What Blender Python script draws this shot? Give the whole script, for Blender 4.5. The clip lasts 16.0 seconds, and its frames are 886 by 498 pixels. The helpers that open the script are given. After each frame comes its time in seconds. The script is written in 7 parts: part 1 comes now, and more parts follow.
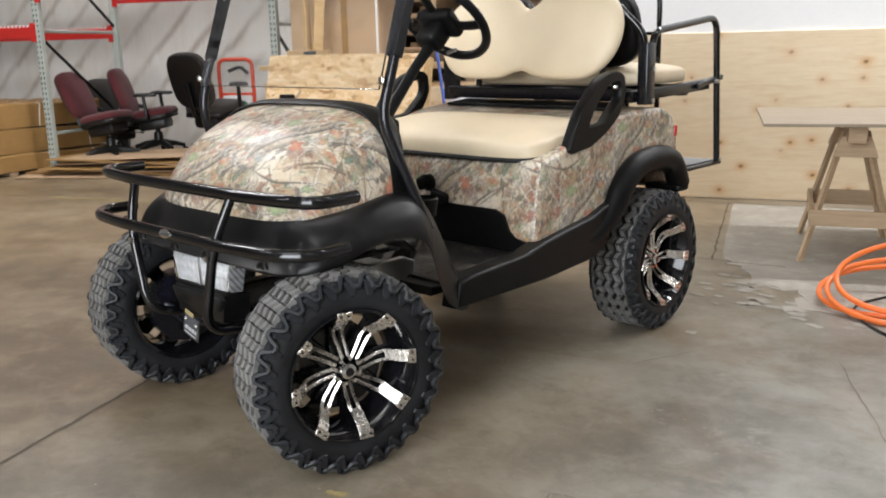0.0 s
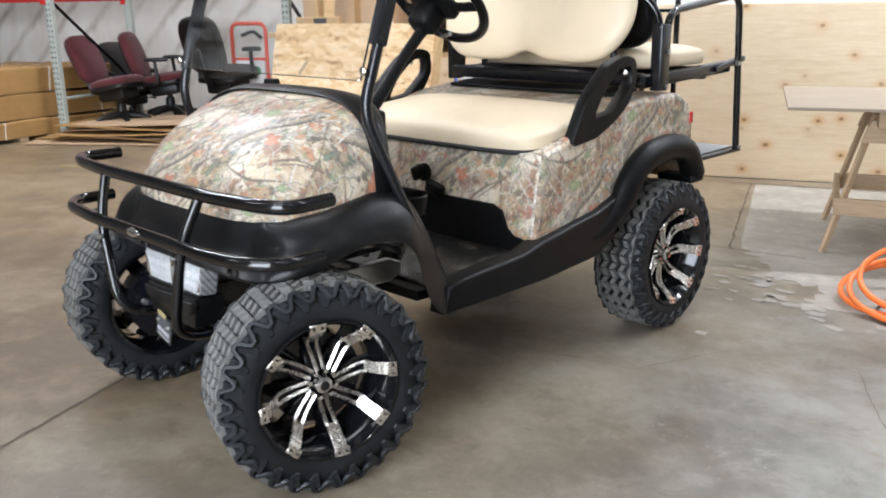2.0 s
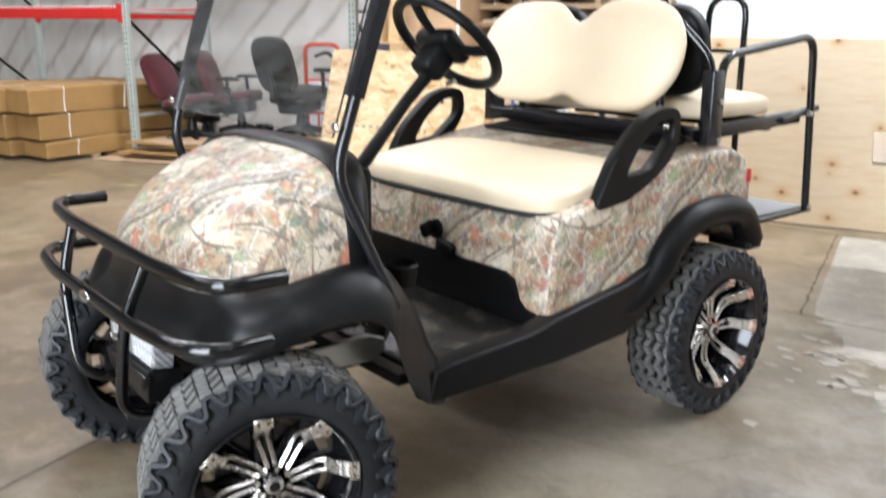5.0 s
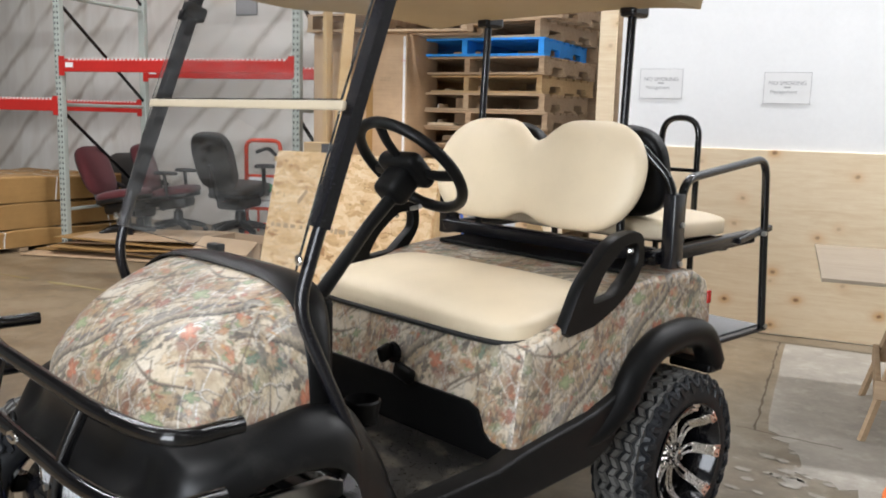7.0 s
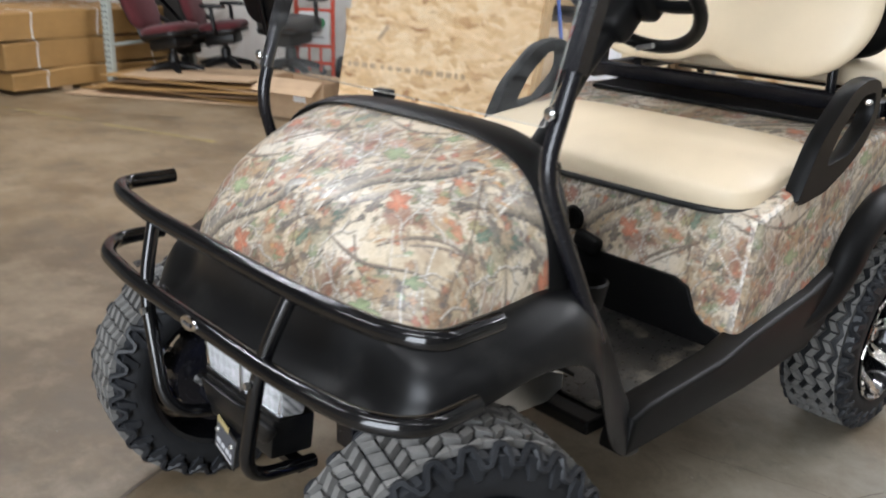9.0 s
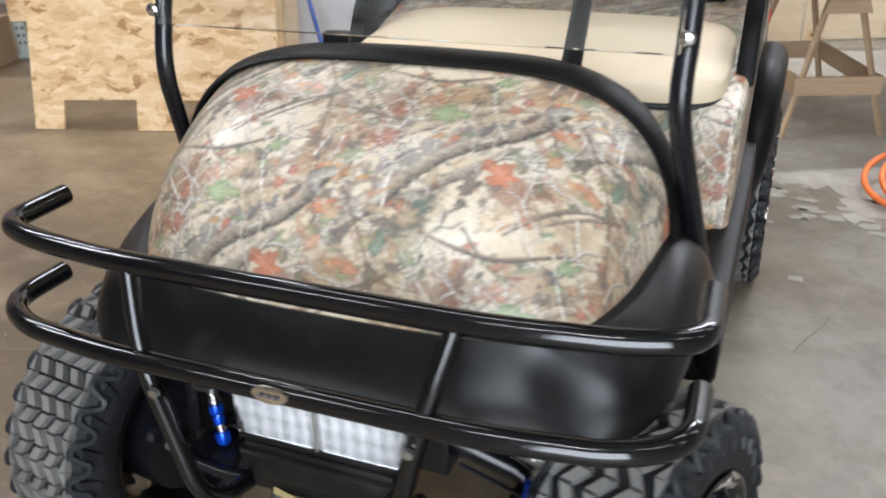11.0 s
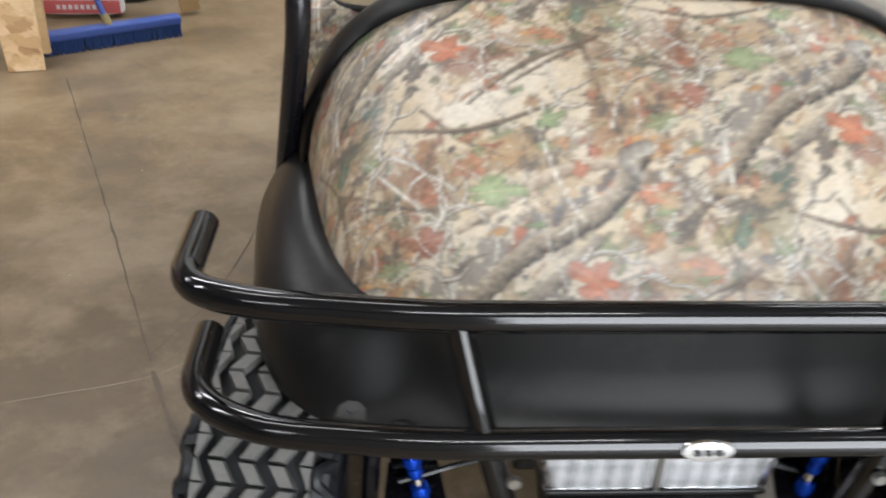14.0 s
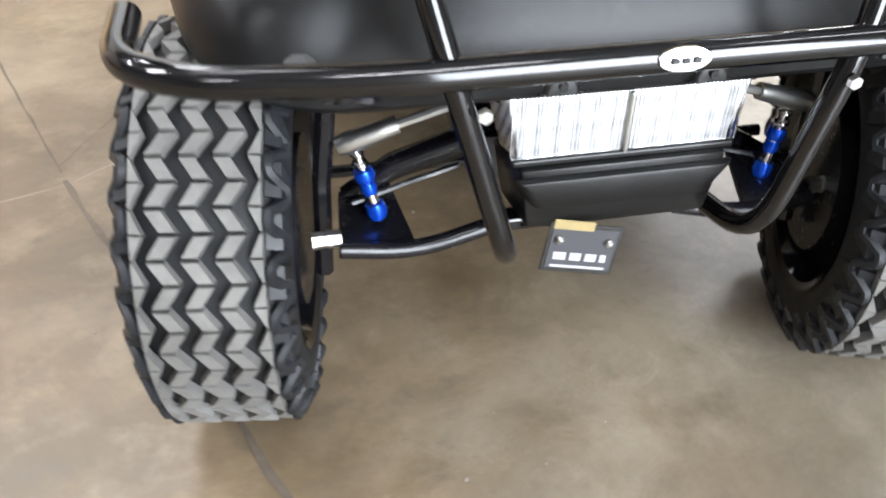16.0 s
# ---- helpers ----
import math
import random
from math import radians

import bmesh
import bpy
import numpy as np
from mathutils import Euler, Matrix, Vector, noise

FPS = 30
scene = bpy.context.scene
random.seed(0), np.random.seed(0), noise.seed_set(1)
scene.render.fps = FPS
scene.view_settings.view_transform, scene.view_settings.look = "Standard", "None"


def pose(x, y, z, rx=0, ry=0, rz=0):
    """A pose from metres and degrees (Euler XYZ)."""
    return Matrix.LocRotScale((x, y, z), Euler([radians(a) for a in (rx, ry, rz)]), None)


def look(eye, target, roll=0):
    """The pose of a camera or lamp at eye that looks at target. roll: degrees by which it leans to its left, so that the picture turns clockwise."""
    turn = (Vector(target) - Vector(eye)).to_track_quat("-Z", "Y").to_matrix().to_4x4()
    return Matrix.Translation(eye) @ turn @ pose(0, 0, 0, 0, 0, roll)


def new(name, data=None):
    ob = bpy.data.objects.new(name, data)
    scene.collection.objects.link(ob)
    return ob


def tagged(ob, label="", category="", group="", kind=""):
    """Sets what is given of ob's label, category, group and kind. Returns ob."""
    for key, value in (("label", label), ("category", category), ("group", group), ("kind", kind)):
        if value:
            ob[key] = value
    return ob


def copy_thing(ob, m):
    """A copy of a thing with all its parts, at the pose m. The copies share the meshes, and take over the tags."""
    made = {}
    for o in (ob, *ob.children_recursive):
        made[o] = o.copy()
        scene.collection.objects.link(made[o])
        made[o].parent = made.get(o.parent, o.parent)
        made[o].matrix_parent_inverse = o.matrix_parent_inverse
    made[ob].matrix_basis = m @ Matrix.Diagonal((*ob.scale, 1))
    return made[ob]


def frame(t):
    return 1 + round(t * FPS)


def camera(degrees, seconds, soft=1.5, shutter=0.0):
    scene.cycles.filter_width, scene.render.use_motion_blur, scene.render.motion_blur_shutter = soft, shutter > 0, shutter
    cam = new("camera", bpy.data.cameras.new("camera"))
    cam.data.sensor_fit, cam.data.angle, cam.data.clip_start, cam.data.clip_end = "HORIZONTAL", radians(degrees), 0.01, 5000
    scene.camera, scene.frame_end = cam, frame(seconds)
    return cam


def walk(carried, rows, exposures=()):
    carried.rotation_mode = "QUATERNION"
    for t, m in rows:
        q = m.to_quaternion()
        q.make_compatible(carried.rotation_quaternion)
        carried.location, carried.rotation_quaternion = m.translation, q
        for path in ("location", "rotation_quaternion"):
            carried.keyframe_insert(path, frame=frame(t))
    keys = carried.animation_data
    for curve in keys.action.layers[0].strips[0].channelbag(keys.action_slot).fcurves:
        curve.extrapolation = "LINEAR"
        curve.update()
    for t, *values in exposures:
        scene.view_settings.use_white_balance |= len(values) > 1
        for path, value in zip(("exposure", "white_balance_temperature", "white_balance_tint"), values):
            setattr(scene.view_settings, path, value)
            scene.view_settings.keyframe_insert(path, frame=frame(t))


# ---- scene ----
cam = camera(54.1, 16.0, 1.8, 0.75)
PATH = [
    (0, (2.282, -1.473, 1.157), (0.954, -0.047, 0.705), -1.3),
    (0.5, (2.277, -1.389, 1.193), (0.934, 0.005, 0.691), -1.2),
    (1, (2.247, -1.312, 1.206), (0.874, 0.048, 0.691), -1.7),
    (1.5, (2.255, -1.293, 1.218), (0.88, 0.06, 0.69), -1.0),
    (2, (2.219, -1.25, 1.229), (0.865, 0.12, 0.691), -0.8),
    (2.5, (2.12, -1.181, 1.239), (0.806, 0.195, 0.623), -0.7),
    (3, (2.093, -1.117, 1.233), (0.764, 0.214, 0.553), -1.5),
    (3.5, (2.122, -0.968, 1.236), (0.726, 0.272, 0.52), -0.3),
    (4, (2.137, -0.873, 1.24), (0.702, 0.332, 0.541), -1.1),
    (4.5, (2.147, -0.84, 1.27), (0.671, 0.368, 0.669), -0.5),
    (5, (2.144, -0.813, 1.297), (0.642, 0.409, 0.795), 0.2),
    (5.2, (2.149, -0.815, 1.306), (0.633, 0.407, 0.852), 0.1),
    (7.5, (1.905, -0.79, 1.384), (0.481, 0.583, 1.089), 1.6),
    (8, (1.783, -0.823, 1.35), (0.322, 0.474, 0.923), 0.9),
    (8.5, (1.602, -0.828, 1.334), (0.146, 0.44, 0.811), 1.1),
    (9, (1.417, -0.874, 1.328), (0.029, 0.407, 0.673), 1.9),
    (9.2, (1.339, -0.914, 1.33), (0.017, 0.424, 0.65), 2.9),
    (11.3, (0.501, -1.059, 1.351), (-0.127, 0.616, 0.456), -2.6),
    (11.5, (0.433, -1.071, 1.346), (-0.159, 0.612, 0.441), -2.7),
    (12, (0.29, -0.99, 1.331), (-0.133, 0.725, 0.393), -0.2),
    (12.5, (0.189, -0.923, 1.343), (-0.148, 0.799, 0.384), -0.2),
    (13, (0.053, -0.933, 1.352), (-0.1, 0.798, 0.361), 1.9),
    (13.5, (-0.176, -0.958, 1.355), (-0.226, 0.766, 0.342), 1.1),
    (14, (-0.348, -0.868, 1.328), (-0.221, 0.81, 0.247), 2.7),
    (14.5, (-0.438, -0.783, 1.322), (-0.255, 0.825, 0.148), -0.3),
    (15, (-0.451, -0.822, 1.255), (-0.179, 0.707, -0.005), -3.7),
    (15.5, (-0.487, -0.905, 1.177), (-0.117, 0.521, -0.177), -2.1),
    (16, (-0.406, -0.957, 1.055), (-0.089, 0.558, -0.211), 0.9),
]
EXPOSE = [(0, -0.5, 6550, 10), (1.5, -0.29, 6200, 10), (3.5, 0.04, 6050, 10), (5, 0.08, 6150, 10), (7.5, -0.75, 6500, 10), (8, -0.85, 6550, 10), (8.5, -0.72, 6450, 10), (9, -0.47, 6250, 10), (11.5, -0.45, 6200, 10),
          (12.5, -0.54, 6350, 10), (13.5, -0.52, 6500, 10), (14.5, -0.58, 6400, 10), (15, -0.45, 6050, 10), (15.5, 0.2, 6200, 10), (16, 0.6, 6300, 10)]
walk(cam, [(t, look(eye, target, roll)) for t, eye, target, roll in PATH], EXPOSE)

# ---- light ----
world = bpy.data.worlds.new("sky")
world.use_nodes = True
scene.world = world
_sky = world.node_tree.nodes.new("ShaderNodeTexSky")
_sky.sky_type, _sky.sun_disc = "NISHITA", False
_sky.sun_elevation, _sky.sun_rotation = radians(40), radians(150)
_bg = world.node_tree.nodes["Background"]
_bg.inputs["Strength"].default_value = 0.12
world.node_tree.links.new(_sky.outputs[0], _bg.inputs["Color"])

ANG = 23.0                      # turn of the building against the cart
CA, SA = math.cos(radians(ANG)), math.sin(radians(ANG))


def at(u, v, z=0.0):
    """Building plan (u along the plywood wall, v towards it) to world."""
    return Vector((-0.23 + u * CA - v * SA, 4.86 + u * SA + v * CA, z))


def bpose(u, v, z=0.0, turn=0.0):
    p = at(u, v, z)
    return pose(p.x, p.y, p.z, 0, 0, ANG + turn)


def area_lamp(name, m, sx, sy, watts, color):
    d = bpy.data.lights.new(name, "AREA")
    d.shape, d.size, d.size_y, d.energy, d.color = "RECTANGLE", sx, sy, watts, color
    ob = new(name, d)
    ob.matrix_world = m
    return ob


# ---- materials ----
class Nodes:
    """A small builder for one node material."""

    def __init__(self, name):
        self.mat = bpy.data.materials.new(name)
        self.mat.use_nodes = True
        self.tree = self.mat.node_tree
        self.bsdf = self.tree.nodes["Principled BSDF"]

    def put(self, sock, value):
        if isinstance(value, bpy.types.NodeSocket):
            self.tree.links.new(value, sock)
        elif isinstance(value, (tuple, list)) and len(value) == 3 and sock.type == "RGBA":
            sock.default_value = (*value, 1)
        else:
            sock.default_value = value

    def coord(self, kind="Object"):
        return self.tree.nodes.new("ShaderNodeTexCoord").outputs[kind]

    def uv(self):
        n = self.tree.nodes.new("ShaderNodeUVMap")
        n.uv_map = "uv"
        return n.outputs[0]

    def rnd(self):
        return self.tree.nodes.new("ShaderNodeObjectInfo").outputs["Random"]

    def island(self):
        return self.tree.nodes.new("ShaderNodeNewGeometry").outputs["Random Per Island"]

    def mapping(self, vec, scale=(1, 1, 1), rot=(0, 0, 0), loc=(0, 0, 0)):
        n = self.tree.nodes.new("ShaderNodeMapping")
        self.put(n.inputs["Vector"], vec)
        n.inputs["Scale"].default_value, n.inputs["Rotation"].default_value, n.inputs["Location"].default_value = scale, [radians(a) for a in rot], loc
        return n.outputs[0]

    def noise(self, vec, scale, detail=4, rough=0.55, dist=0.0, color=False):
        n = self.tree.nodes.new("ShaderNodeTexNoise")
        self.put(n.inputs["Vector"], vec)
        self.put(n.inputs["Scale"], scale)
        self.put(n.inputs["Detail"], detail)
        self.put(n.inputs["Roughness"], rough)
        self.put(n.inputs["Distortion"], dist)
        return n.outputs["Color" if color else "Fac"]

    def voronoi(self, vec, scale, out="Distance", feature="F1", rand=1.0):
        n = self.tree.nodes.new("ShaderNodeTexVoronoi")
        n.feature = feature
        self.put(n.inputs["Vector"], vec)
        self.put(n.inputs["Scale"], scale)
        self.put(n.inputs["Randomness"], rand)
        return n.outputs[out]

    def math(self, op, a, b=0.0, clamp=False):
        n = self.tree.nodes.new("ShaderNodeMath")
        n.operation, n.use_clamp = op, clamp
        self.put(n.inputs[0], a)
        self.put(n.inputs[1], b)
        return n.outputs[0]

    def vmath(self, op, a, b):
        n = self.tree.nodes.new("ShaderNodeVectorMath")
        n.operation = op
        self.put(n.inputs[0], a)
        self.put(n.inputs[1], b)
        return n.outputs[0]

    def scale(self, a, k):
        n = self.tree.nodes.new("ShaderNodeVectorMath")
        n.operation = "SCALE"
        self.put(n.inputs[0], a)
        self.put(n.inputs["Scale"], k)
        return n.outputs[0]

    def sep(self, v):
        n = self.tree.nodes.new("ShaderNodeSeparateXYZ")
        self.put(n.inputs[0], v)
        return n.outputs

    def ramp(self, fac, stops, hard=False):
        n = self.tree.nodes.new("ShaderNodeValToRGB")
        n.color_ramp.interpolation = "CONSTANT" if hard else "LINEAR"
        els = n.color_ramp.elements
        while len(els) < len(stops):
            els.new(0.5)
        for e, (p, c) in zip(els, stops):
            e.position = p
            e.color = (c, c, c, 1) if isinstance(c, (int, float)) else (*c, 1)
        self.put(n.inputs[0], fac)
        return n.outputs[0]

    def mix(self, fac, a, b, mode="MIX"):
        n = self.tree.nodes.new("ShaderNodeMix")
        n.data_type, n.blend_type = "RGBA", mode
        self.put(n.inputs[0], fac)
        self.put(n.inputs[6], a)
        self.put(n.inputs[7], b)
        return n.outputs[2]

    def bump(self, height, strength=0.3, dist=0.01):
        n = self.tree.nodes.new("ShaderNodeBump")
        self.put(n.inputs["Height"], height)
        n.inputs["Strength"].default_value, n.inputs["Distance"].default_value = strength, dist
        self.tree.links.new(n.outputs[0], self.bsdf.inputs["Normal"])

    def done(self, color=None, rough=None, metal=0.0, **more):
        if color is not None:
            self.put(self.bsdf.inputs["Base Color"], color)
        if rough is not None:
            self.put(self.bsdf.inputs["Roughness"], rough)
        self.bsdf.inputs["Metallic"].default_value = metal
        for k, v in more.items():
            self.put(self.bsdf.inputs[k.replace("_", " ")], v)
        return self.mat


def plain(name, color, rough=0.5, metal=0.0, vary=0.15, grain=40.0, bump=0.1, dirt=None, **more):
    """Paint, plastic or metal with two scales of variation and fine relief."""
    g = Nodes(name)
    c = g.coord()
    a = g.noise(c, 3.0, 5)
    b = g.noise(c, grain, 6, 0.65)
    f = g.math("ADD", g.math("MULTIPLY", a, 0.6), g.math("MULTIPLY", b, 0.4))
    lo = tuple(max(0, x * (1 - vary)) for x in color)
    hi = tuple(min(1, x * (1 + vary)) for x in color)
    col = g.ramp(f, [(0.3, lo), (0.7, hi)])
    if dirt:
        col = g.mix(g.ramp(g.noise(c, 7.0, 8, 0.7), [(0.52, 0.0), (0.75, 0.7)]), col, dirt)
    r = g.math("ADD", g.math("MULTIPLY", g.math("SUBTRACT", b, 0.5), 0.25), rough, True)
    if bump:
        g.bump(b, bump, 0.003)
    return g.done(col, r, metal, **more)


def concrete():
    g = Nodes("concrete_floor")
    c = g.coord()
    big = g.noise(c, 0.45, 4, 0.6, 0.4)
    cloud = g.noise(g.mapping(c, (1, 1, 1), (0, 0, 20), (3, 1, 0)), 1.1, 7, 0.66, 0.7)
    mid = g.noise(c, 3.1, 9, 0.7, 0.5)
    fine = g.noise(c, 38, 8, 0.7)
    blot = g.noise(g.mapping(c, (1, 1, 1), (0, 0, 40)), 6.5, 9, 0.74, 1.0)
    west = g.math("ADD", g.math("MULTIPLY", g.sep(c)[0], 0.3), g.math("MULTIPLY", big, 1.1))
    tone = g.math("ADD", g.math("MULTIPLY", cloud, 0.6), g.math("MULTIPLY", mid, 0.4))
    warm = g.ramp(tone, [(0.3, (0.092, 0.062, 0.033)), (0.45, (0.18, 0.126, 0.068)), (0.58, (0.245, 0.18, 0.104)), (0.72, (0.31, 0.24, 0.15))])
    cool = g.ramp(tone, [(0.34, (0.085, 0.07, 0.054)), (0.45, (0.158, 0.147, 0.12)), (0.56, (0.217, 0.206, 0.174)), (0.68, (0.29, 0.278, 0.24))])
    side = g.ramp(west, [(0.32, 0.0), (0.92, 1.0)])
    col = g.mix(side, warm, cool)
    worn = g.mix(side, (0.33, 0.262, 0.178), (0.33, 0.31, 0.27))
    col = g.mix(g.ramp(blot, [(0.5, 0.0), (0.68, 0.5)]), col, (0.1, 0.075, 0.05))
    col = g.mix(g.ramp(blot, [(0.3, 0.35), (0.44, 0.0)]), col, (0.38, 0.34, 0.27))
    # pool of shade beside the cart, painted into the floor colour with ragged edges
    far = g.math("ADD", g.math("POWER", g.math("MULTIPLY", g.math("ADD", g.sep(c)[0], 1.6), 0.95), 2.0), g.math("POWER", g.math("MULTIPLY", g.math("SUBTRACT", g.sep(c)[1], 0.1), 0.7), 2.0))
    shade_pool = g.ramp(g.math("ADD", g.math("MULTIPLY", far, 0.5), g.math("MULTIPLY", g.math("SUBTRACT", mid, 0.5), 1.2)), [(0.3, 0.85), (0.85, 0.0)])
    col = g.mix(shade_pool, col, (0.105, 0.076, 0.045))
    rust = g.math("MULTIPLY", g.ramp(g.noise(c, 1.9, 8, 0.7, 0.8), [(0.5, 0.0), (0.62, 0.6)]), g.ramp(fine, [(0.3, 0.5), (0.6, 1.0)]))
    col = g.mix(rust, col, (0.16, 0.115, 0.07))
    col = g.mix(g.ramp(g.noise(c, 140, 3, 0.6), [(0.58, 0.0), (0.78, 0.5)]), col, (0.11, 0.09, 0.07))
    scuff = g.noise(g.mapping(c, (1, 1.25, 1), (0, 0, 65)), 5.5, 10, 0.68)
    wide = g.noise(g.mapping(c, (1, 1.2, 1), (0, 0, -35), (7, 2, 0)), 1.7, 8, 0.62)
    col = g.mix(g.ramp(scuff, [(0.5, 0.0), (0.66, 0.35)]), col, worn)
    col = g.mix(g.ramp(wide, [(0.5, 0.0), (0.64, 0.4)]), col, worn)
    col = g.mix(g.ramp(wide, [(0.34, 0.5), (0.47, 0.0)]), col, (0.115, 0.092, 0.064))
    col = g.mix(g.ramp(scuff, [(0.33, 0.45), (0.45, 0.0)]), col, (0.09, 0.075, 0.058))
    pale = g.math("MULTIPLY", g.ramp(g.noise(g.mapping(c, (1, 1, 1), (0, 0, 23)), 9, 10, 0.75, 0.8), [(0.57, 0.0), (0.62, 1.0)]), g.ramp(g.noise(c, 0.9, 3), [(0.55, 0.0), (0.64, 0.75)]))
    pale = g.math("MULTIPLY", pale, g.ramp(g.math("MULTIPLY", g.sep(c)[0], 0.5), [(0.1, 0.0), (0.5, 1.0)]))
    col = g.mix(pale, col, (0.46, 0.43, 0.38))
    g.bump(g.math("ADD", g.math("MULTIPLY", fine, 0.5), mid), 0.15, 0.01)
    return g.done(col, g.ramp(tone, [(0.3, 0.3), (0.7, 0.52)]))


def camo(name):
    """Printed woodland film under a clear gloss; the print itself is painted over the mesh by print_on()."""
    g = Nodes(name)
    n = g.tree.nodes.new("ShaderNodeVertexColor")
    n.layer_name = "print"
    c = g.coord()
    fleck = g.noise(c, 210, 5, 0.75)
    fibre = g.noise(g.mapping(c, (160, 160, 420), (0, 28, 20)), 1.0, 4, 0.7)
    col = g.mix(g.ramp(fleck, [(0.52, 0.0), (0.75, 0.22)]), n.outputs["Color"], (0.16, 0.115, 0.075))
    col = g.mix(g.ramp(fibre, [(0.58, 0.0), (0.8, 0.14)]), col, (0.62, 0.55, 0.45))
    soft = g.noise(c, 6, 4)
    g.bump(soft, 0.05, 0.01)
    return g.done(col, g.ramp(soft, [(0.3, 0.42), (0.7, 0.52)]), 0.0, Specular_IOR_Level=0.42, Coat_Weight=0.3, Coat_Roughness=0.2)


def osb(name):
    g = Nodes(name)
    c = g.coord()
    p = g.vmath("ADD", c, g.scale(g.vmath("SUBTRACT", g.noise(c, 9, 3, 0.6, 0, True), (0.5, 0.5, 0.5)), 0.09))
    flakes = None
    for sc, rot in ((13, 35), (19, -50), (27, 80)):
        w = g.mapping(p, (0.45, 1, 1.25), (rot * 0.6, rot, rot))
        f = g.sep(g.voronoi(w, sc, "Color"))[0]
        flakes = f if flakes is None else g.math("ADD", g.math("MULTIPLY", flakes, 0.55), g.math("MULTIPLY", f, 0.45))
    col = g.ramp(flakes, [(0.12, (0.4, 0.21, 0.09)), (0.3, (0.64, 0.41, 0.2)), (0.55, (0.78, 0.55, 0.31)), (0.85, (0.85, 0.66, 0.43))])
    spot = g.voronoi(g.mapping(p, (0.6, 1, 1.3), (0, 30, 0)), 9, "Distance")
    col = g.mix(g.ramp(spot, [(0.05, 0.65), (0.13, 0.0)]), col, (0.3, 0.17, 0.075))
    col = g.mix(g.ramp(g.noise(c, 60, 5, 0.7), [(0.55, 0.0), (0.75, 0.35)]), col, (0.36, 0.22, 0.1))
    g.bump(flakes, 0.35, 0.004)
    return g.done(col, 0.65)


def wood(name, lo, hi, along=(1, 14, 14), knots=0.0, vary=True):
    """Sawn timber; along: the grain runs along the axis with the smallest number."""
    g = Nodes(name)
    c = g.coord()
    w = g.mapping(c, along)
    n1 = g.noise(w, 2.2, 6, 0.62, 1.4)
    n2 = g.noise(w, 9.0, 4, 0.7)
    f = g.math("ADD", g.math("MULTIPLY", n1, 0.7), g.math("MULTIPLY", n2, 0.3))
    col = g.ramp(f, [(0.32, lo), (0.5, tuple((a + b) / 2 for a, b in zip(lo, hi))), (0.7, hi)])
    if vary:
        col = g.mix(g.math("MULTIPLY", g.rnd(), 0.45), col, tuple(0.55 * x for x in hi))
    if knots:
        n = g.tree.nodes.new("ShaderNodeTexVoronoi")
        n.voronoi_dimensions = "2D"
        flatxz = g.mapping(c, (1, 1, 1.25), (90, 0, 0))
        g.put(n.inputs["Vector"], flatxz)
        n.inputs["Scale"].default_value = knots
        d = n.outputs["Distance"]
        pick = g.math("MULTIPLY", g.math("LESS_THAN", g.sep(n.outputs["Color"])[0], 0.55), g.ramp(g.sep(n.outputs["Color"])[1], [(0.1, 0.3), (0.8, 1.0)]))
        d = g.math("ADD", d, g.math("MULTIPLY", g.math("SUBTRACT", g.noise(c, 30, 3), 0.5), 0.08))
        halo = g.math("MULTIPLY", g.ramp(d, [(0.06, 0.85), (0.13, 0.55), (0.22, 0.18), (0.36, 0.0)]), pick)
        col = g.mix(halo, col, (0.66, 0.37, 0.14))
        col = g.mix(g.math("MULTIPLY", g.ramp(d, [(0.03, 0.9), (0.085, 0.0)]), pick), col, (0.2, 0.09, 0.04))
    col = g.mix(g.ramp(g.noise(c, 5, 6, 0.7), [(0.5, 0.0), (0.75, 0.3)]), col, lo)
    g.bump(f, 0.2, 0.003)
    return g.done(col, 0.62)


def cardboard(name, color):
    g = Nodes(name)
    c = g.coord()
    n = g.noise(c, 2.5, 7, 0.7)
    r = g.noise(g.mapping(c, (2, 2, 160)), 1.0, 2)
    col = g.ramp(g.math("ADD", g.math("MULTIPLY", n, 0.8), g.math("MULTIPLY", r, 0.2)), [(0.3, tuple(0.7 * x for x in color)), (0.55, color), (0.75, tuple(1.2 * x for x in color))])
    col = g.mix(g.math("MULTIPLY", g.rnd(), 0.25), col, tuple(0.6 * x for x in color))
    g.bump(n, 0.25, 0.01)
    return g.done(col, 0.7)


def glass(name, tint, rough=0.0, dust=0.0):
    g = Nodes(name)
    n = g.noise(g.mapping(g.coord(), (6, 6, 30), (0, 30, 0)), 2.0, 6, 0.7)
    haze = g.ramp(g.noise(g.mapping(g.coord(), (3, 3, 14), (0, 35, 0)), 2.0, 7, 0.75), [(0.4, 1.0), (0.8, 1.0 - dust)])
    return g.done(tint, g.ramp(n, [(0.55, rough), (0.85, rough + 0.06)]), 0.0, Transmission_Weight=haze, IOR=1.3)


def fabric(name, color):
    g = Nodes(name)
    c = g.coord()
    f = g.noise(c, 220, 3, 0.7)
    col = g.mix(g.ramp(f, [(0.35, 0.0), (0.65, 1.0)]), tuple(0.6 * x for x in color), tuple(1.25 * x for x in color))
    g.bump(f, 0.4, 0.002)
    return g.done(col, 0.9, 0.0, Sheen_Weight=0.2)


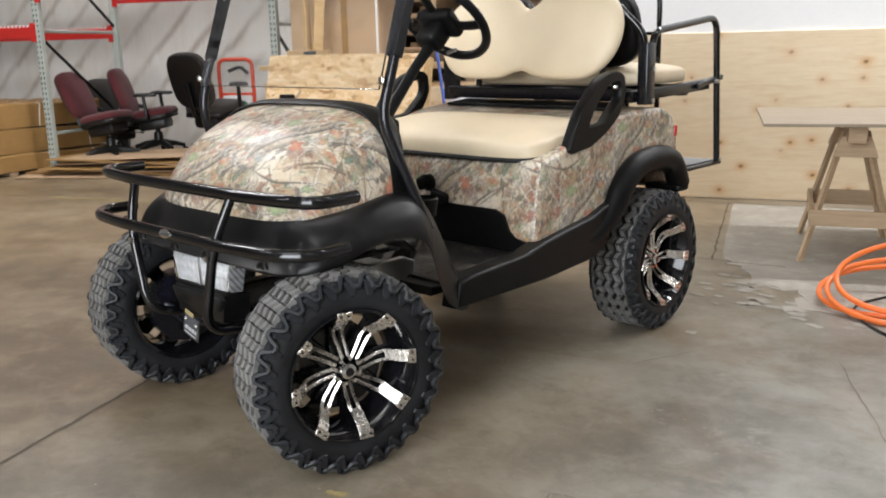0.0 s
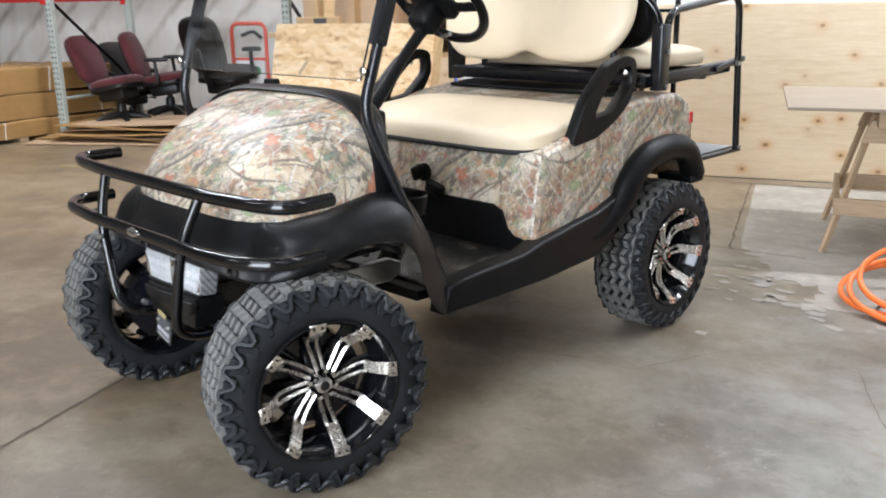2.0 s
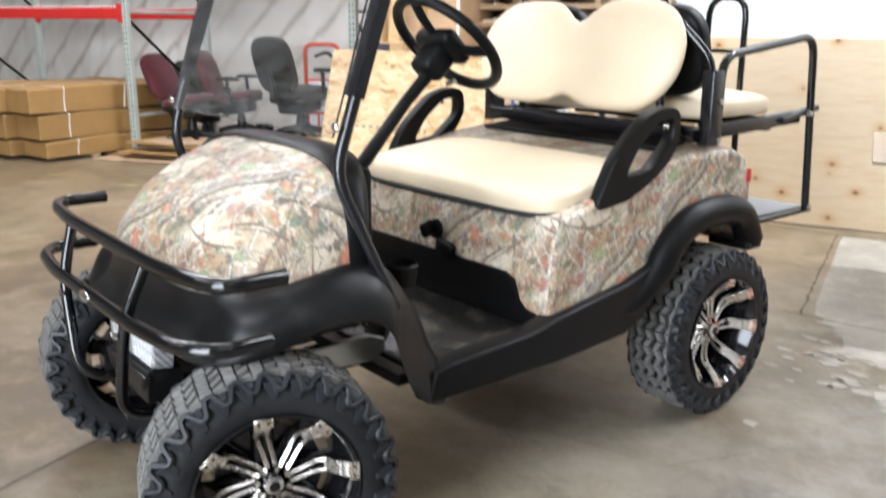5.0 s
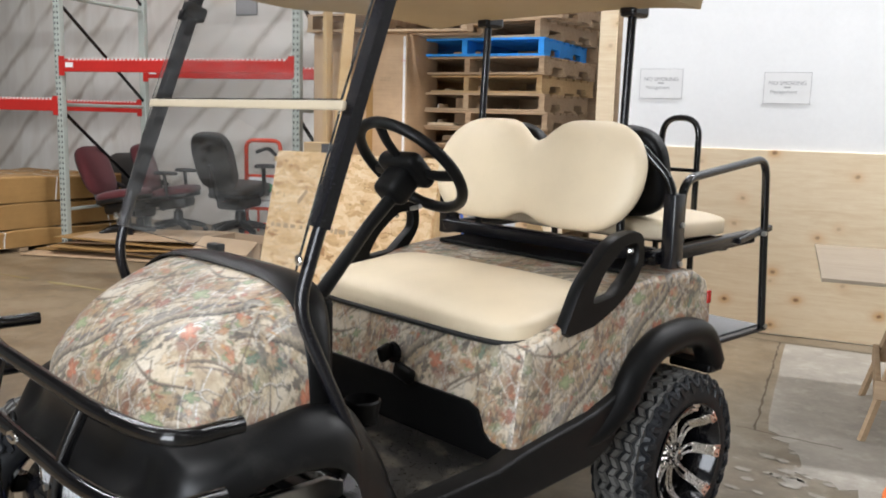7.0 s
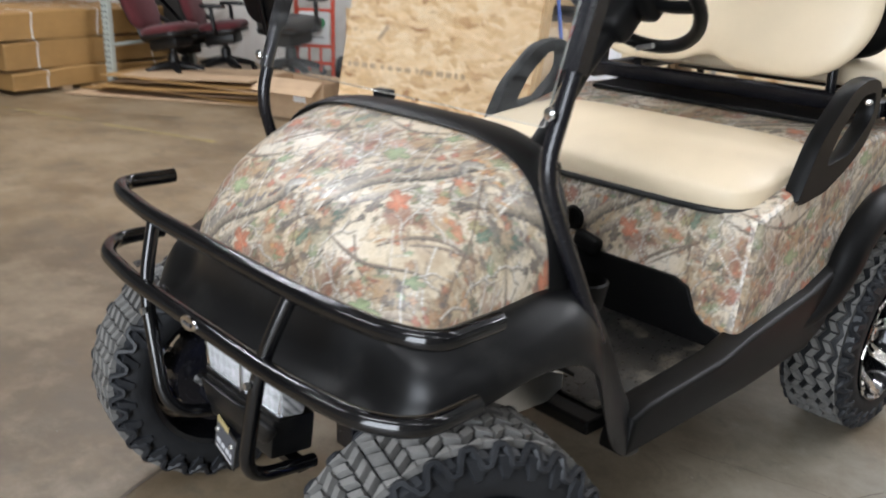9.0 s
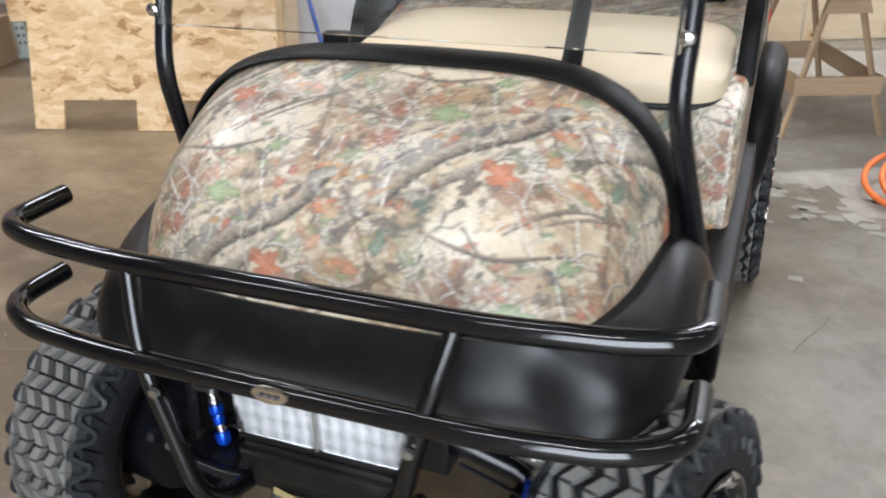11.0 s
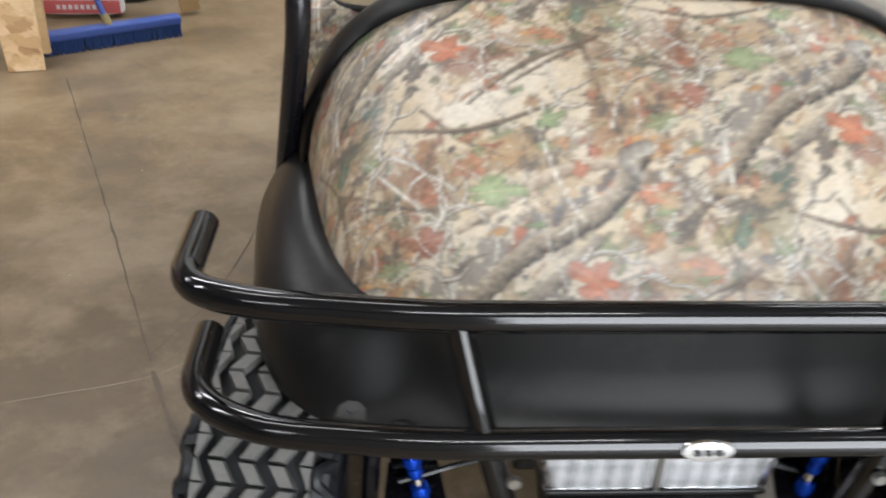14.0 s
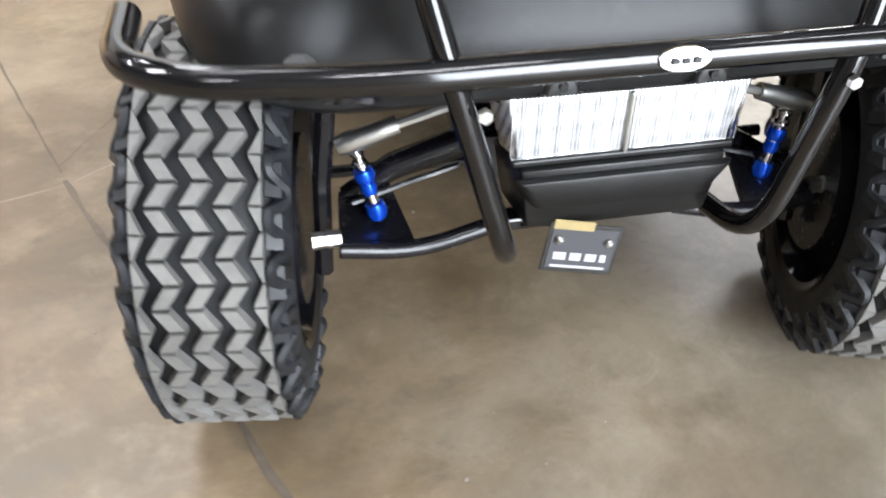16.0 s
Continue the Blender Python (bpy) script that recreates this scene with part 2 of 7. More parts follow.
def vinyl(name, color):
    """Soft upholstery with a fine leather grain."""
    g = Nodes(name)
    c = g.coord()
    cells = g.voronoi(c, 320, "Distance")
    soft = g.noise(c, 4, 5)
    col = g.ramp(soft, [(0.3, tuple(0.88 * x for x in color)), (0.7, color)])
    col = g.mix(g.ramp(g.noise(c, 16, 7, 0.7), [(0.56, 0.0), (0.8, 0.25)]), col, tuple(0.7 * x for x in color))
    g.bump(g.math("ADD", cells, g.math("MULTIPLY", soft, 3.0)), 0.16, 0.002)
    return g.done(col, 0.46)


def rubber(name, color, rough=0.62):
    g = Nodes(name)
    c = g.coord()
    d = g.noise(c, 8, 7, 0.72)
    col = g.ramp(d, [(0.4, color), (0.72, tuple(1.7 * x + 0.005 for x in color))])
    g.bump(g.noise(c, 150, 4), 0.2, 0.002)
    return g.done(col, g.ramp(d, [(0.35, rough - 0.1), (0.7, rough + 0.15)]), Specular_IOR_Level=0.35)


def fluted(name):
    """Bright pressed reflector: fine upright flutes crossed by wider bands."""
    g = Nodes(name)
    c = g.sep(g.coord())
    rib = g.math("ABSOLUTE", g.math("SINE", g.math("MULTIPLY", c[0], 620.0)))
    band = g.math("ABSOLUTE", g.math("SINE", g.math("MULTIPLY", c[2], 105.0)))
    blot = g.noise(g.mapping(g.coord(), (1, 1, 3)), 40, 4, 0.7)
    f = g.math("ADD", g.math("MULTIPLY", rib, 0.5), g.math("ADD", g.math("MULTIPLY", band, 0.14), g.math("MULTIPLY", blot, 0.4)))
    # flute shading and glints sit in the colour: grooves dark, crests bright
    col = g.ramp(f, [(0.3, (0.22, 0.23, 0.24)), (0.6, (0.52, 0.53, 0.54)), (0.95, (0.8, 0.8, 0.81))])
    g.bump(f, 0.5, 0.003)
    return g.done(col, 0.2, 0.5)


def wrinkled(name):
    """White-faced insulation sheet hung loosely over the wall, in slanting folds."""
    g = Nodes(name)
    c = g.coord()
    soft = g.noise(g.mapping(c, (2.4, 1, 0.55), (0, 38, 0)), 1.3, 5, 0.6, 0.5)
    patch = g.noise(c, 0.9, 4, 0.6)
    w = g.sep(g.mapping(c, (1, 1, 1), (0, -46, 0)))
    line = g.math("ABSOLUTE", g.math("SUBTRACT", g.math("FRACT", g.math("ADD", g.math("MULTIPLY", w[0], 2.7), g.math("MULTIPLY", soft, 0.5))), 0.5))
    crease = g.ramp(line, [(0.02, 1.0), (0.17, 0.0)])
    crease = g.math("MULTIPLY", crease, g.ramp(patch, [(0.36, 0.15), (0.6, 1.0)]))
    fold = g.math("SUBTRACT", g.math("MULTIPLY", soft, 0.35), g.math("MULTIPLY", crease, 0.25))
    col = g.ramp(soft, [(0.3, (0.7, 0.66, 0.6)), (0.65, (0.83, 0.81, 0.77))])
    # shade of the folds put into the colour, brown along each crease
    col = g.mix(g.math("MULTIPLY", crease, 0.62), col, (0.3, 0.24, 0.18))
    g.bump(fold, 0.45, 0.06)
    return g.done(col, 0.5)


M_FLOOR = concrete()
M_SLAB = plain("worn_slab", (0.3, 0.275, 0.235), 0.6, 0, 0.3, 25, 0.3, (0.5, 0.47, 0.41))
M_JOINT = plain("floor_joint_filler", (0.125, 0.1, 0.075), 0.9, 0, 0.4, 60, 0.4)
M_YELLOW = plain("worn_yellow_paint", (0.32, 0.25, 0.11), 0.7, 0, 0.3, 40, 0.2, (0.25, 0.21, 0.15))
M_CAMO = camo("camouflage_print")
M_BLACKPL = plain("black_grained_plastic", (0.004, 0.004, 0.0041), 0.4, 0, 0.3, 420, 0.03, (0.009, 0.0088, 0.0085), Specular_IOR_Level=0.16)
M_COWL = plain("weathered_black_plastic", (0.006, 0.006, 0.0062), 0.34, 0, 0.35, 420, 0.002, (0.026, 0.025, 0.023), Specular_IOR_Level=0.32)
M_GLOSSBLK = plain("black_powder_coat", (0.0035, 0.0035, 0.004), 0.1, 0, 0.2, 200, 0.01, Specular_IOR_Level=0.6)
M_STRUT = plain("satin_black_paint", (0.006, 0.006, 0.008), 0.24, 0, 0.25, 120, 0.012)
M_TYRE = rubber("tyre_rubber", (0.0045, 0.005, 0.006))
M_TREAD = rubber("dusty_tread_rubber", (0.12, 0.117, 0.11), 0.55)
M_SHOULDER = rubber("shoulder_rubber", (0.0095, 0.0105, 0.0125), 0.48)
M_RIMBLK = plain("gloss_black_rim", (0.005, 0.005, 0.006), 0.1, 0, 0.2, 100, 0.02)
M_MACHINED = plain("machined_aluminium", (0.74, 0.7, 0.65), 0.27, 1.0, 0.1, 200, 0.04)
M_CHROME = plain("chrome", (0.8, 0.8, 0.8), 0.08, 1.0, 0.03, 100, 0.0)
M_STEEL = plain("zinc_steel", (0.5, 0.5, 0.48), 0.35, 1.0, 0.15, 60, 0.1)
M_TAB = plain("worn_grey_steel", (0.07, 0.07, 0.068), 0.4, 1.0, 0.25, 60, 0.1)
M_SEAT = vinyl("tan_seat_vinyl", (0.77, 0.64, 0.45))
M_PIPING = rubber("black_piping", (0.012, 0.012, 0.012), 0.5)
M_ROOF = plain("tan_roof_plastic", (0.36, 0.26, 0.14), 0.5, 0, 0.12, 120, 0.1)
M_MAT = plain("worn_black_floor_mat", (0.016, 0.0155, 0.0145), 0.3, 0, 0.3, 90, 0.12, (0.3, 0.255, 0.19))
M_GREYGRIP = plain("grey_step_grip", (0.22, 0.22, 0.22), 0.8, 0, 0.2, 260, 0.5)
M_SHOCK = plain("blue_anodised", (0.01, 0.09, 0.75), 0.22, 0.7, 0.1, 60, 0.03)
M_RED_LENS = plain("red_lamp_lens", (0.45, 0.02, 0.015), 0.15, 0, 0.1, 60, 0.02)
M_WHITE = plain("white_wall_paint", (0.86, 0.865, 0.87), 0.55, 0, 0.04, 30, 0.05)
M_PAPER = plain("white_paper", (0.82, 0.82, 0.82), 0.7, 0, 0.04, 30, 0.05)
M_INK = plain("grey_ink", (0.38, 0.38, 0.39), 0.8, 0, 0.1, 30, 0.0)
M_DARKINK = plain("dark_ink", (0.05, 0.05, 0.055), 0.8, 0, 0.1, 30, 0.0)
M_PLY = wood("knotty_plywood", (0.74, 0.57, 0.36), (0.88, 0.75, 0.55), (1, 9, 9), 4.2, False)
M_OSB = osb("oriented_strand_board")
M_PINE = wood("raw_pine", (0.45, 0.28, 0.12), (0.68, 0.48, 0.25))
M_PALLET = wood("weathered_pallet_wood", (0.26, 0.165, 0.09), (0.58, 0.42, 0.27))
M_BLUEWOOD = plain("blue_painted_wood", (0.015, 0.28, 0.8), 0.6, 0, 0.25, 40, 0.25)
M_OLDTOP = wood("weathered_table_board", (0.24, 0.185, 0.13), (0.37, 0.3, 0.215))
M_SAW = wood("old_sawhorse_wood", (0.36, 0.24, 0.14), (0.58, 0.42, 0.26))
M_CARD = cardboard("brown_cardboard", (0.36, 0.205, 0.068))
M_CARD2 = cardboard("pale_cardboard", (0.54, 0.375, 0.23))
M_STRAP = plain("white_strap", (0.75, 0.74, 0.7), 0.5, 0, 0.06, 30, 0.0)
M_RACK = plain("pale_grey_rack_paint", (0.42, 0.46, 0.42), 0.5, 0, 0.12, 30, 0.1, (0.3, 0.3, 0.26))
M_REDBEAM = plain("red_rack_paint", (0.52, 0.025, 0.02), 0.42, 0, 0.15, 30, 0.08)
M_DOLLY = plain("orange_red_paint", (0.72, 0.07, 0.025), 0.4, 0, 0.12, 40, 0.05)
M_MAROON = fabric("maroon_upholstery", (0.1, 0.014, 0.018))
M_CHARCOAL = fabric("charcoal_upholstery", (0.05, 0.043, 0.038))
M_CHAIRBLK = plain("black_chair_plastic", (0.007, 0.007, 0.0075), 0.4, 0, 0.2, 100, 0.1)
M_HOSE = plain("orange_hose_rubber", (0.8, 0.17, 0.03), 0.42, 0, 0.12, 60, 0.06)
M_BROOM = plain("blue_bristles", (0.018, 0.05, 0.17), 0.8, 0, 0.35, 120, 0.6)
M_BROOMH = plain("blue_handle_paint", (0.05, 0.1, 0.36), 0.4, 0, 0.2, 60, 0.05)
M_BAG = plain("white_paper_bag", (0.72, 0.72, 0.74), 0.65, 0, 0.08, 30, 0.25)
M_BAGRED = plain("red_bag_print", (0.6, 0.13, 0.13), 0.65, 0, 0.15, 30, 0.2)
M_WALL = plain("grey_metal_wall", (0.34, 0.335, 0.315), 0.55, 0, 0.1, 15, 0.08)
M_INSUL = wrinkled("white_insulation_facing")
M_CEIL = plain("grey_ceiling_deck", (0.22, 0.22, 0.215), 0.6, 0, 0.1, 12, 0.05)
M_GLASS = glass("clear_windshield_acrylic", (0.93, 0.94, 0.93), 0.0, 0.035); M_GLASS.node_tree.nodes["Principled BSDF"].inputs["IOR"].default_value = 1.45
M_LENS = glass("ribbed_headlight_lens", (0.99, 0.99, 0.99), 0.12)
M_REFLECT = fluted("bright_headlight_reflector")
M_HINGE = plain("tan_hinge_strip", (0.5, 0.42, 0.3), 0.5, 0, 0.08, 60, 0.05)

# ---- building helpers ----


def part(name, bm, material, parent=None, label="", smooth=False):
    """Link a bmesh as one mesh object under a thing or part."""
    me = bpy.data.meshes.new(name)
    if smooth:
        for f in bm.faces:
            f.smooth = True
    bm.to_mesh(me)
    bm.free()
    me.materials.append(material)
    if smooth:
        me.set_sharp_from_angle(angle=radians(smooth if smooth > 1 else 35))
    ob = new(name, me)
    if parent is not None:
        ob.parent = parent
    if label:
        ob["label"] = label
    return ob


def thing(name, m=None, label="", category="", group="", kind=""):
    ob = new(name)
    ob.empty_display_size = 0.1
    if m is not None:
        ob.matrix_world = m
    return tagged(ob, label, category, group, kind)


def block(bm, size, centre=(0, 0, 0), rot=(0, 0, 0), bevel=0.0, seg=2):
    """A box with rounded edges."""
    m = pose(*centre, *rot)
    res = bmesh.ops.create_cube(bm, size=1.0, matrix=m @ Matrix.Diagonal((*size, 1)))
    if bevel:
        edges = {e for v in res["verts"] for e in v.link_edges}
        bmesh.ops.bevel(bm, geom=list(edges), offset=bevel, segments=seg, profile=0.5, affect="EDGES")
    return bm


def cuboid(size, centre=(0, 0, 0), rot=(0, 0, 0), bevel=0.004, seg=2):
    return block(bmesh.new(), size, centre, rot, bevel, seg)


def rounded(pts, radius, n=6):
    """A polyline with its corners turned into arcs."""
    pts = [Vector(p) for p in pts]
    out = [pts[0]]
    for a, b, c in zip(pts, pts[1:], pts[2:]):
        d1, d2 = (a - b), (c - b)
        r = min(radius, d1.length * 0.48, d2.length * 0.48)
        p, q = b + d1.normalized() * r, b + d2.normalized() * r
        for i in range(n + 1):
            k = i / n
            out.append((1 - k) ** 2 * p + 2 * k * (1 - k) * b + k * k * q)
    out.append(pts[-1])
    return out


def tube(bm, pts, r, seg=12, flat=(1.0, 1.0), closed=False, up=None):
    """Sweep a round or oval section along a polyline. flat scales it along the side and along the top."""
    pts = [Vector(p) for p in pts]
    n = len(pts)
    rings = []
    ref = Vector(up) if up else None
    last = None
    for i, p in enumerate(pts):
        if closed:
            t = (pts[(i + 1) % n] - pts[i - 1]).normalized()
        else:
            t = (pts[min(i + 1, n - 1)] - pts[max(i - 1, 0)]).normalized()
        if ref is not None:
            side = t.cross(ref).normalized()
        elif last is None:
            side = t.orthogonal().normalized()
        else:
            side = (last - t * last.dot(t)).normalized()
        last = side
        top = side.cross(t)
        rr = r[i] if isinstance(r, (list, tuple)) else r
        ring = []
        for k in range(seg):
            a = 2 * math.pi * (k + 0.5) / seg
            ring.append(bm.verts.new(p + rr * (math.cos(a) * flat[0] * side + math.sin(a) * flat[1] * top)))
        rings.append(ring)
    for i in range(n if closed else n - 1):
        a, b = rings[i], rings[(i + 1) % n]
        for k in range(seg):
            bm.faces.new((a[k], a[(k + 1) % seg], b[(k + 1) % seg], b[k]))
    if not closed:
        bm.faces.new(rings[0][::-1])
        bm.faces.new(rings[-1])
    bmesh.ops.recalc_face_normals(bm, faces=bm.faces)
    return bm


def lathe(profile, seg=48, axis="X"):
    """Turn (along, radius) points round an axis; the profile is closed."""
    bm = bmesh.new()
    rings = []
    for k in range(seg):
        a = 2 * math.pi * k / seg
        c, s = math.cos(a), math.sin(a)
        ring = []
        for w, r in profile:
            ring.append(bm.verts.new((w, r * c, r * s) if axis == "X" else (r * c, r * s, w)))
        rings.append(ring)
    n = len(profile)
    for k in range(seg):
        a, b = rings[k], rings[(k + 1) % seg]
        for i in range(n):
            bm.faces.new((a[i], a[(i + 1) % n], b[(i + 1) % n], b[i]))
    bmesh.ops.remove_doubles(bm, verts=bm.verts, dist=1e-5)
    bmesh.ops.recalc_face_normals(bm, faces=bm.faces)
    return bm


def prism(outline, depth, axis="X", centre=0.0, bevel=0.0, seg=2):
    """Extrude a closed 2D outline by depth along an axis."""
    bm = bmesh.new()
    place = {"X": lambda a, b, d: (d, a, b), "Y": lambda a, b, d: (a, d, b), "Z": lambda a, b, d: (a, b, d)}[axis]
    lo = [bm.verts.new(place(a, b, centre - depth / 2)) for a, b in outline]
    hi = [bm.verts.new(place(a, b, centre + depth / 2)) for a, b in outline]
    n = len(outline)
    caps = [bm.faces.new(lo), bm.faces.new(hi)]
    for i in range(n):
        bm.faces.new((lo[i], lo[(i + 1) % n], hi[(i + 1) % n], hi[i]))
    bmesh.ops.recalc_face_normals(bm, faces=bm.faces)
    if bevel:
        edges = {e for f in caps for e in f.edges}
        bmesh.ops.bevel(bm, geom=list(edges), offset=bevel, segments=seg, profile=0.5, affect="EDGES")
    bmesh.ops.triangulate(bm, faces=[f for f in bm.faces if len(f.verts) > 4])
    return bm


def sheet(rows, thick=0.0):
    """A grid of points as a smooth sheet; a second skin below it where thick is given."""
    bm = bmesh.new()
    grid = [[bm.verts.new(p) for p in row] for row in rows]
    for a, b in zip(grid, grid[1:]):
        for i in range(len(a) - 1):
            bm.faces.new((a[i], a[i + 1], b[i + 1], b[i]))
    bm.normal_update()
    if thick:
        bmesh.ops.solidify(bm, geom=list(bm.faces), thickness=thick)
    return bm


def spread(values, n):
    """n evenly spaced samples of a smooth curve through the given points."""
    pts = [Vector(p) for p in values]
    out = []
    for i in range(n):
        x = i / (n - 1) * (len(pts) - 1)
        k = min(int(x), len(pts) - 2)
        f = x - k
        p0, p1, p2, p3 = pts[max(k - 1, 0)], pts[k], pts[k + 1], pts[min(k + 2, len(pts) - 1)]
        out.append(0.5 * ((2 * p1) + (p2 - p0) * f + (2 * p0 - 5 * p1 + 4 * p2 - p3) * f * f + (3 * p1 - p0 - 3 * p2 + p3) * f ** 3))
    return out


def value_noise(h, w, cell, rng, octaves=4):
    """Soft cloud noise from 0 to 1 over an h x w field."""
    out, amp, total = np.zeros((h, w)), 1.0, 0.0
    for _ in range(octaves):
        g = rng.random((int(h / cell) + 3, int(w / cell) + 3))
        y, x = np.arange(h) / cell, np.arange(w) / cell
        iy, ix = y.astype(int), x.astype(int)
        fy, fx = (y - iy)[:, None], (x - ix)[None, :]
        fy, fx = fy * fy * (3 - 2 * fy), fx * fx * (3 - 2 * fx)
        a, b = g[iy][:, ix], g[iy][:, ix + 1]
        c, d = g[iy + 1][:, ix], g[iy + 1][:, ix + 1]
        out += amp * ((a * (1 - fx) + b * fx) * (1 - fy) + (c * (1 - fx) + d * fx) * fy)
        total += amp
        amp *= 0.55
        cell = max(1.5, cell / 2)
    return out / total


class Print:
    """A layer of paint with cover, in metres from its lower left corner."""

    def __init__(self, x0, y0, width, height, step, seed):
        self.x0, self.y0, self.step = x0, y0, step
        self.w, self.h = int(width / step), int(height / step)
        self.rng = np.random.default_rng(seed)
        self.rgb = np.zeros((self.h, self.w, 3))
        self.cover = np.zeros((self.h, self.w))
        self.rough = value_noise(self.h, self.w, 0.009 / step, self.rng, 4)
        self.grain = value_noise(self.h, self.w, 0.005 / step, self.rng, 2)

    def window(self, x0, y0, x1, y1):
        i0, i1 = max(0, int((x0 - self.x0) / self.step)), min(self.w, int((x1 - self.x0) / self.step) + 2)
        j0, j1 = max(0, int((y0 - self.y0) / self.step)), min(self.h, int((y1 - self.y0) / self.step) + 2)
        if i0 >= i1 or j0 >= j1:
            return None
        x = self.x0 + self.step * np.arange(i0, i1)
        y = self.y0 + self.step * np.arange(j0, j1)
        return slice(j0, j1), slice(i0, i1), *np.meshgrid(x, y)

    def lay(self, js, iz, colour, alpha):
        a = np.clip(alpha, 0, 1)[..., None]
        self.rgb[js, iz] = self.rgb[js, iz] * (1 - a) + colour * a
        self.cover[js, iz] = self.cover[js, iz] * (1 - a[..., 0]) + a[..., 0]

    def limb(self, pts, widths, dark, light, alpha=0.95, ragged=0.32):
        """A branch: lit along its upper edge, dark below, with a broken bark edge."""
        length = sum(math.hypot(b[0] - a[0], b[1] - a[1]) for a, b in zip(pts, pts[1:]))
        line = spread([(x, y, 0) for x, y in pts], max(8, int(length / 0.0025)))
        px, py = np.array([p.x for p in line]), np.array([p.y for p in line])
        wd = np.interp(np.linspace(0, 1, len(line)), np.linspace(0, 1, len(widths)), widths)
        m = max(widths) * 1.6
        win = self.window(px.min() - m, py.min() - m, px.max() + m, py.max() + m)
        if win is None:
            return
        js, iz, X, Y = win
        d2 = (X[..., None] - px) ** 2 + (Y[..., None] - py) ** 2
        k = d2.argmin(-1)
        d = np.sqrt(np.take_along_axis(d2, k[..., None], -1)[..., 0])
        tx, ty = np.gradient(px), np.gradient(py)
        ln = np.hypot(tx, ty) + 1e-9
        side = ((X - px[k]) * -ty[k] + (Y - py[k]) * tx[k]) / ln[k]
        half = wd[k] * 0.5 * (1 + ragged * (self.rough[js, iz] - 0.5) * 2)
        t = np.clip(side / (half + 1e-6) * 0.5 + 0.5 + (self.grain[js, iz] - 0.5) * 0.9, 0, 1)[..., None]
        edge = np.clip((half - d) / (self.step * 1.2) + 0.5, 0, 1)
        self.lay(js, iz, np.array(dark) * (1 - t) + np.array(light) * t, edge * alpha)

    def leaf(self, x, y, size, turn, colour, lobes=2.5, stretch=1.5, alpha=0.9):
        """A lobed leaf with a pale vein and a browned edge."""
        m = size * 1.2
        win = self.window(x - m, y - m, x + m, y + m)
        if win is None:
            return
        js, iz, X, Y = win
        c, s_ = math.cos(turn), math.sin(turn)
        u, v = ((X - x) * c + (Y - y) * s_) / stretch ** 0.5, (-(X - x) * s_ + (Y - y) * c) * stretch ** 0.5
        r, th = np.hypot(u, v), np.arctan2(v, u)
        reach = size * (0.42 + 0.58 * np.abs(np.cos(lobes * th)) ** 0.7) * (0.72 + 0.28 * np.cos(th)) * (1 + 0.7 * (self.rough[js, iz] - 0.5))
        tone = 0.72 + 0.6 * self.grain[js, iz] - 0.35 * np.clip(r / (reach + 1e-6), 0, 1) ** 3
        vein = np.exp(-(v / (size * 0.035)) ** 2) * (u > -size * 0.6)
        col = np.array(colour) * tone[..., None]
        col = col * (1 - 0.4 * vein[..., None]) + 0.4 * vein[..., None] * np.array((0.6, 0.48, 0.33))
        self.lay(js, iz, col, np.clip((reach - r) / (self.step * 1.3) + 0.5, 0, 1) * alpha)

    def cloud(self, x, y, rx, ry, turn, colour, alpha, bite=1.6):
        """A torn smear of colour."""
        m = max(rx, ry) * 1.7
        win = self.window(x - m, y - m, x + m, y + m)
        if win is None:
            return
        js, iz, X, Y = win
        c, s_ = math.cos(turn), math.sin(turn)
        u, v = ((X - x) * c + (Y - y) * s_) / rx, (-(X - x) * s_ + (Y - y) * c) / ry
        f = 1 - np.hypot(u, v) + bite * (self.rough[js, iz] - 0.5) + 0.8 * (self.grain[js, iz] - 0.5)
        self.lay(js, iz, np.array(colour) * (0.75 + 0.5 * self.grain[js, iz][..., None]), np.clip(f * 2.2, 0, 1) * alpha)


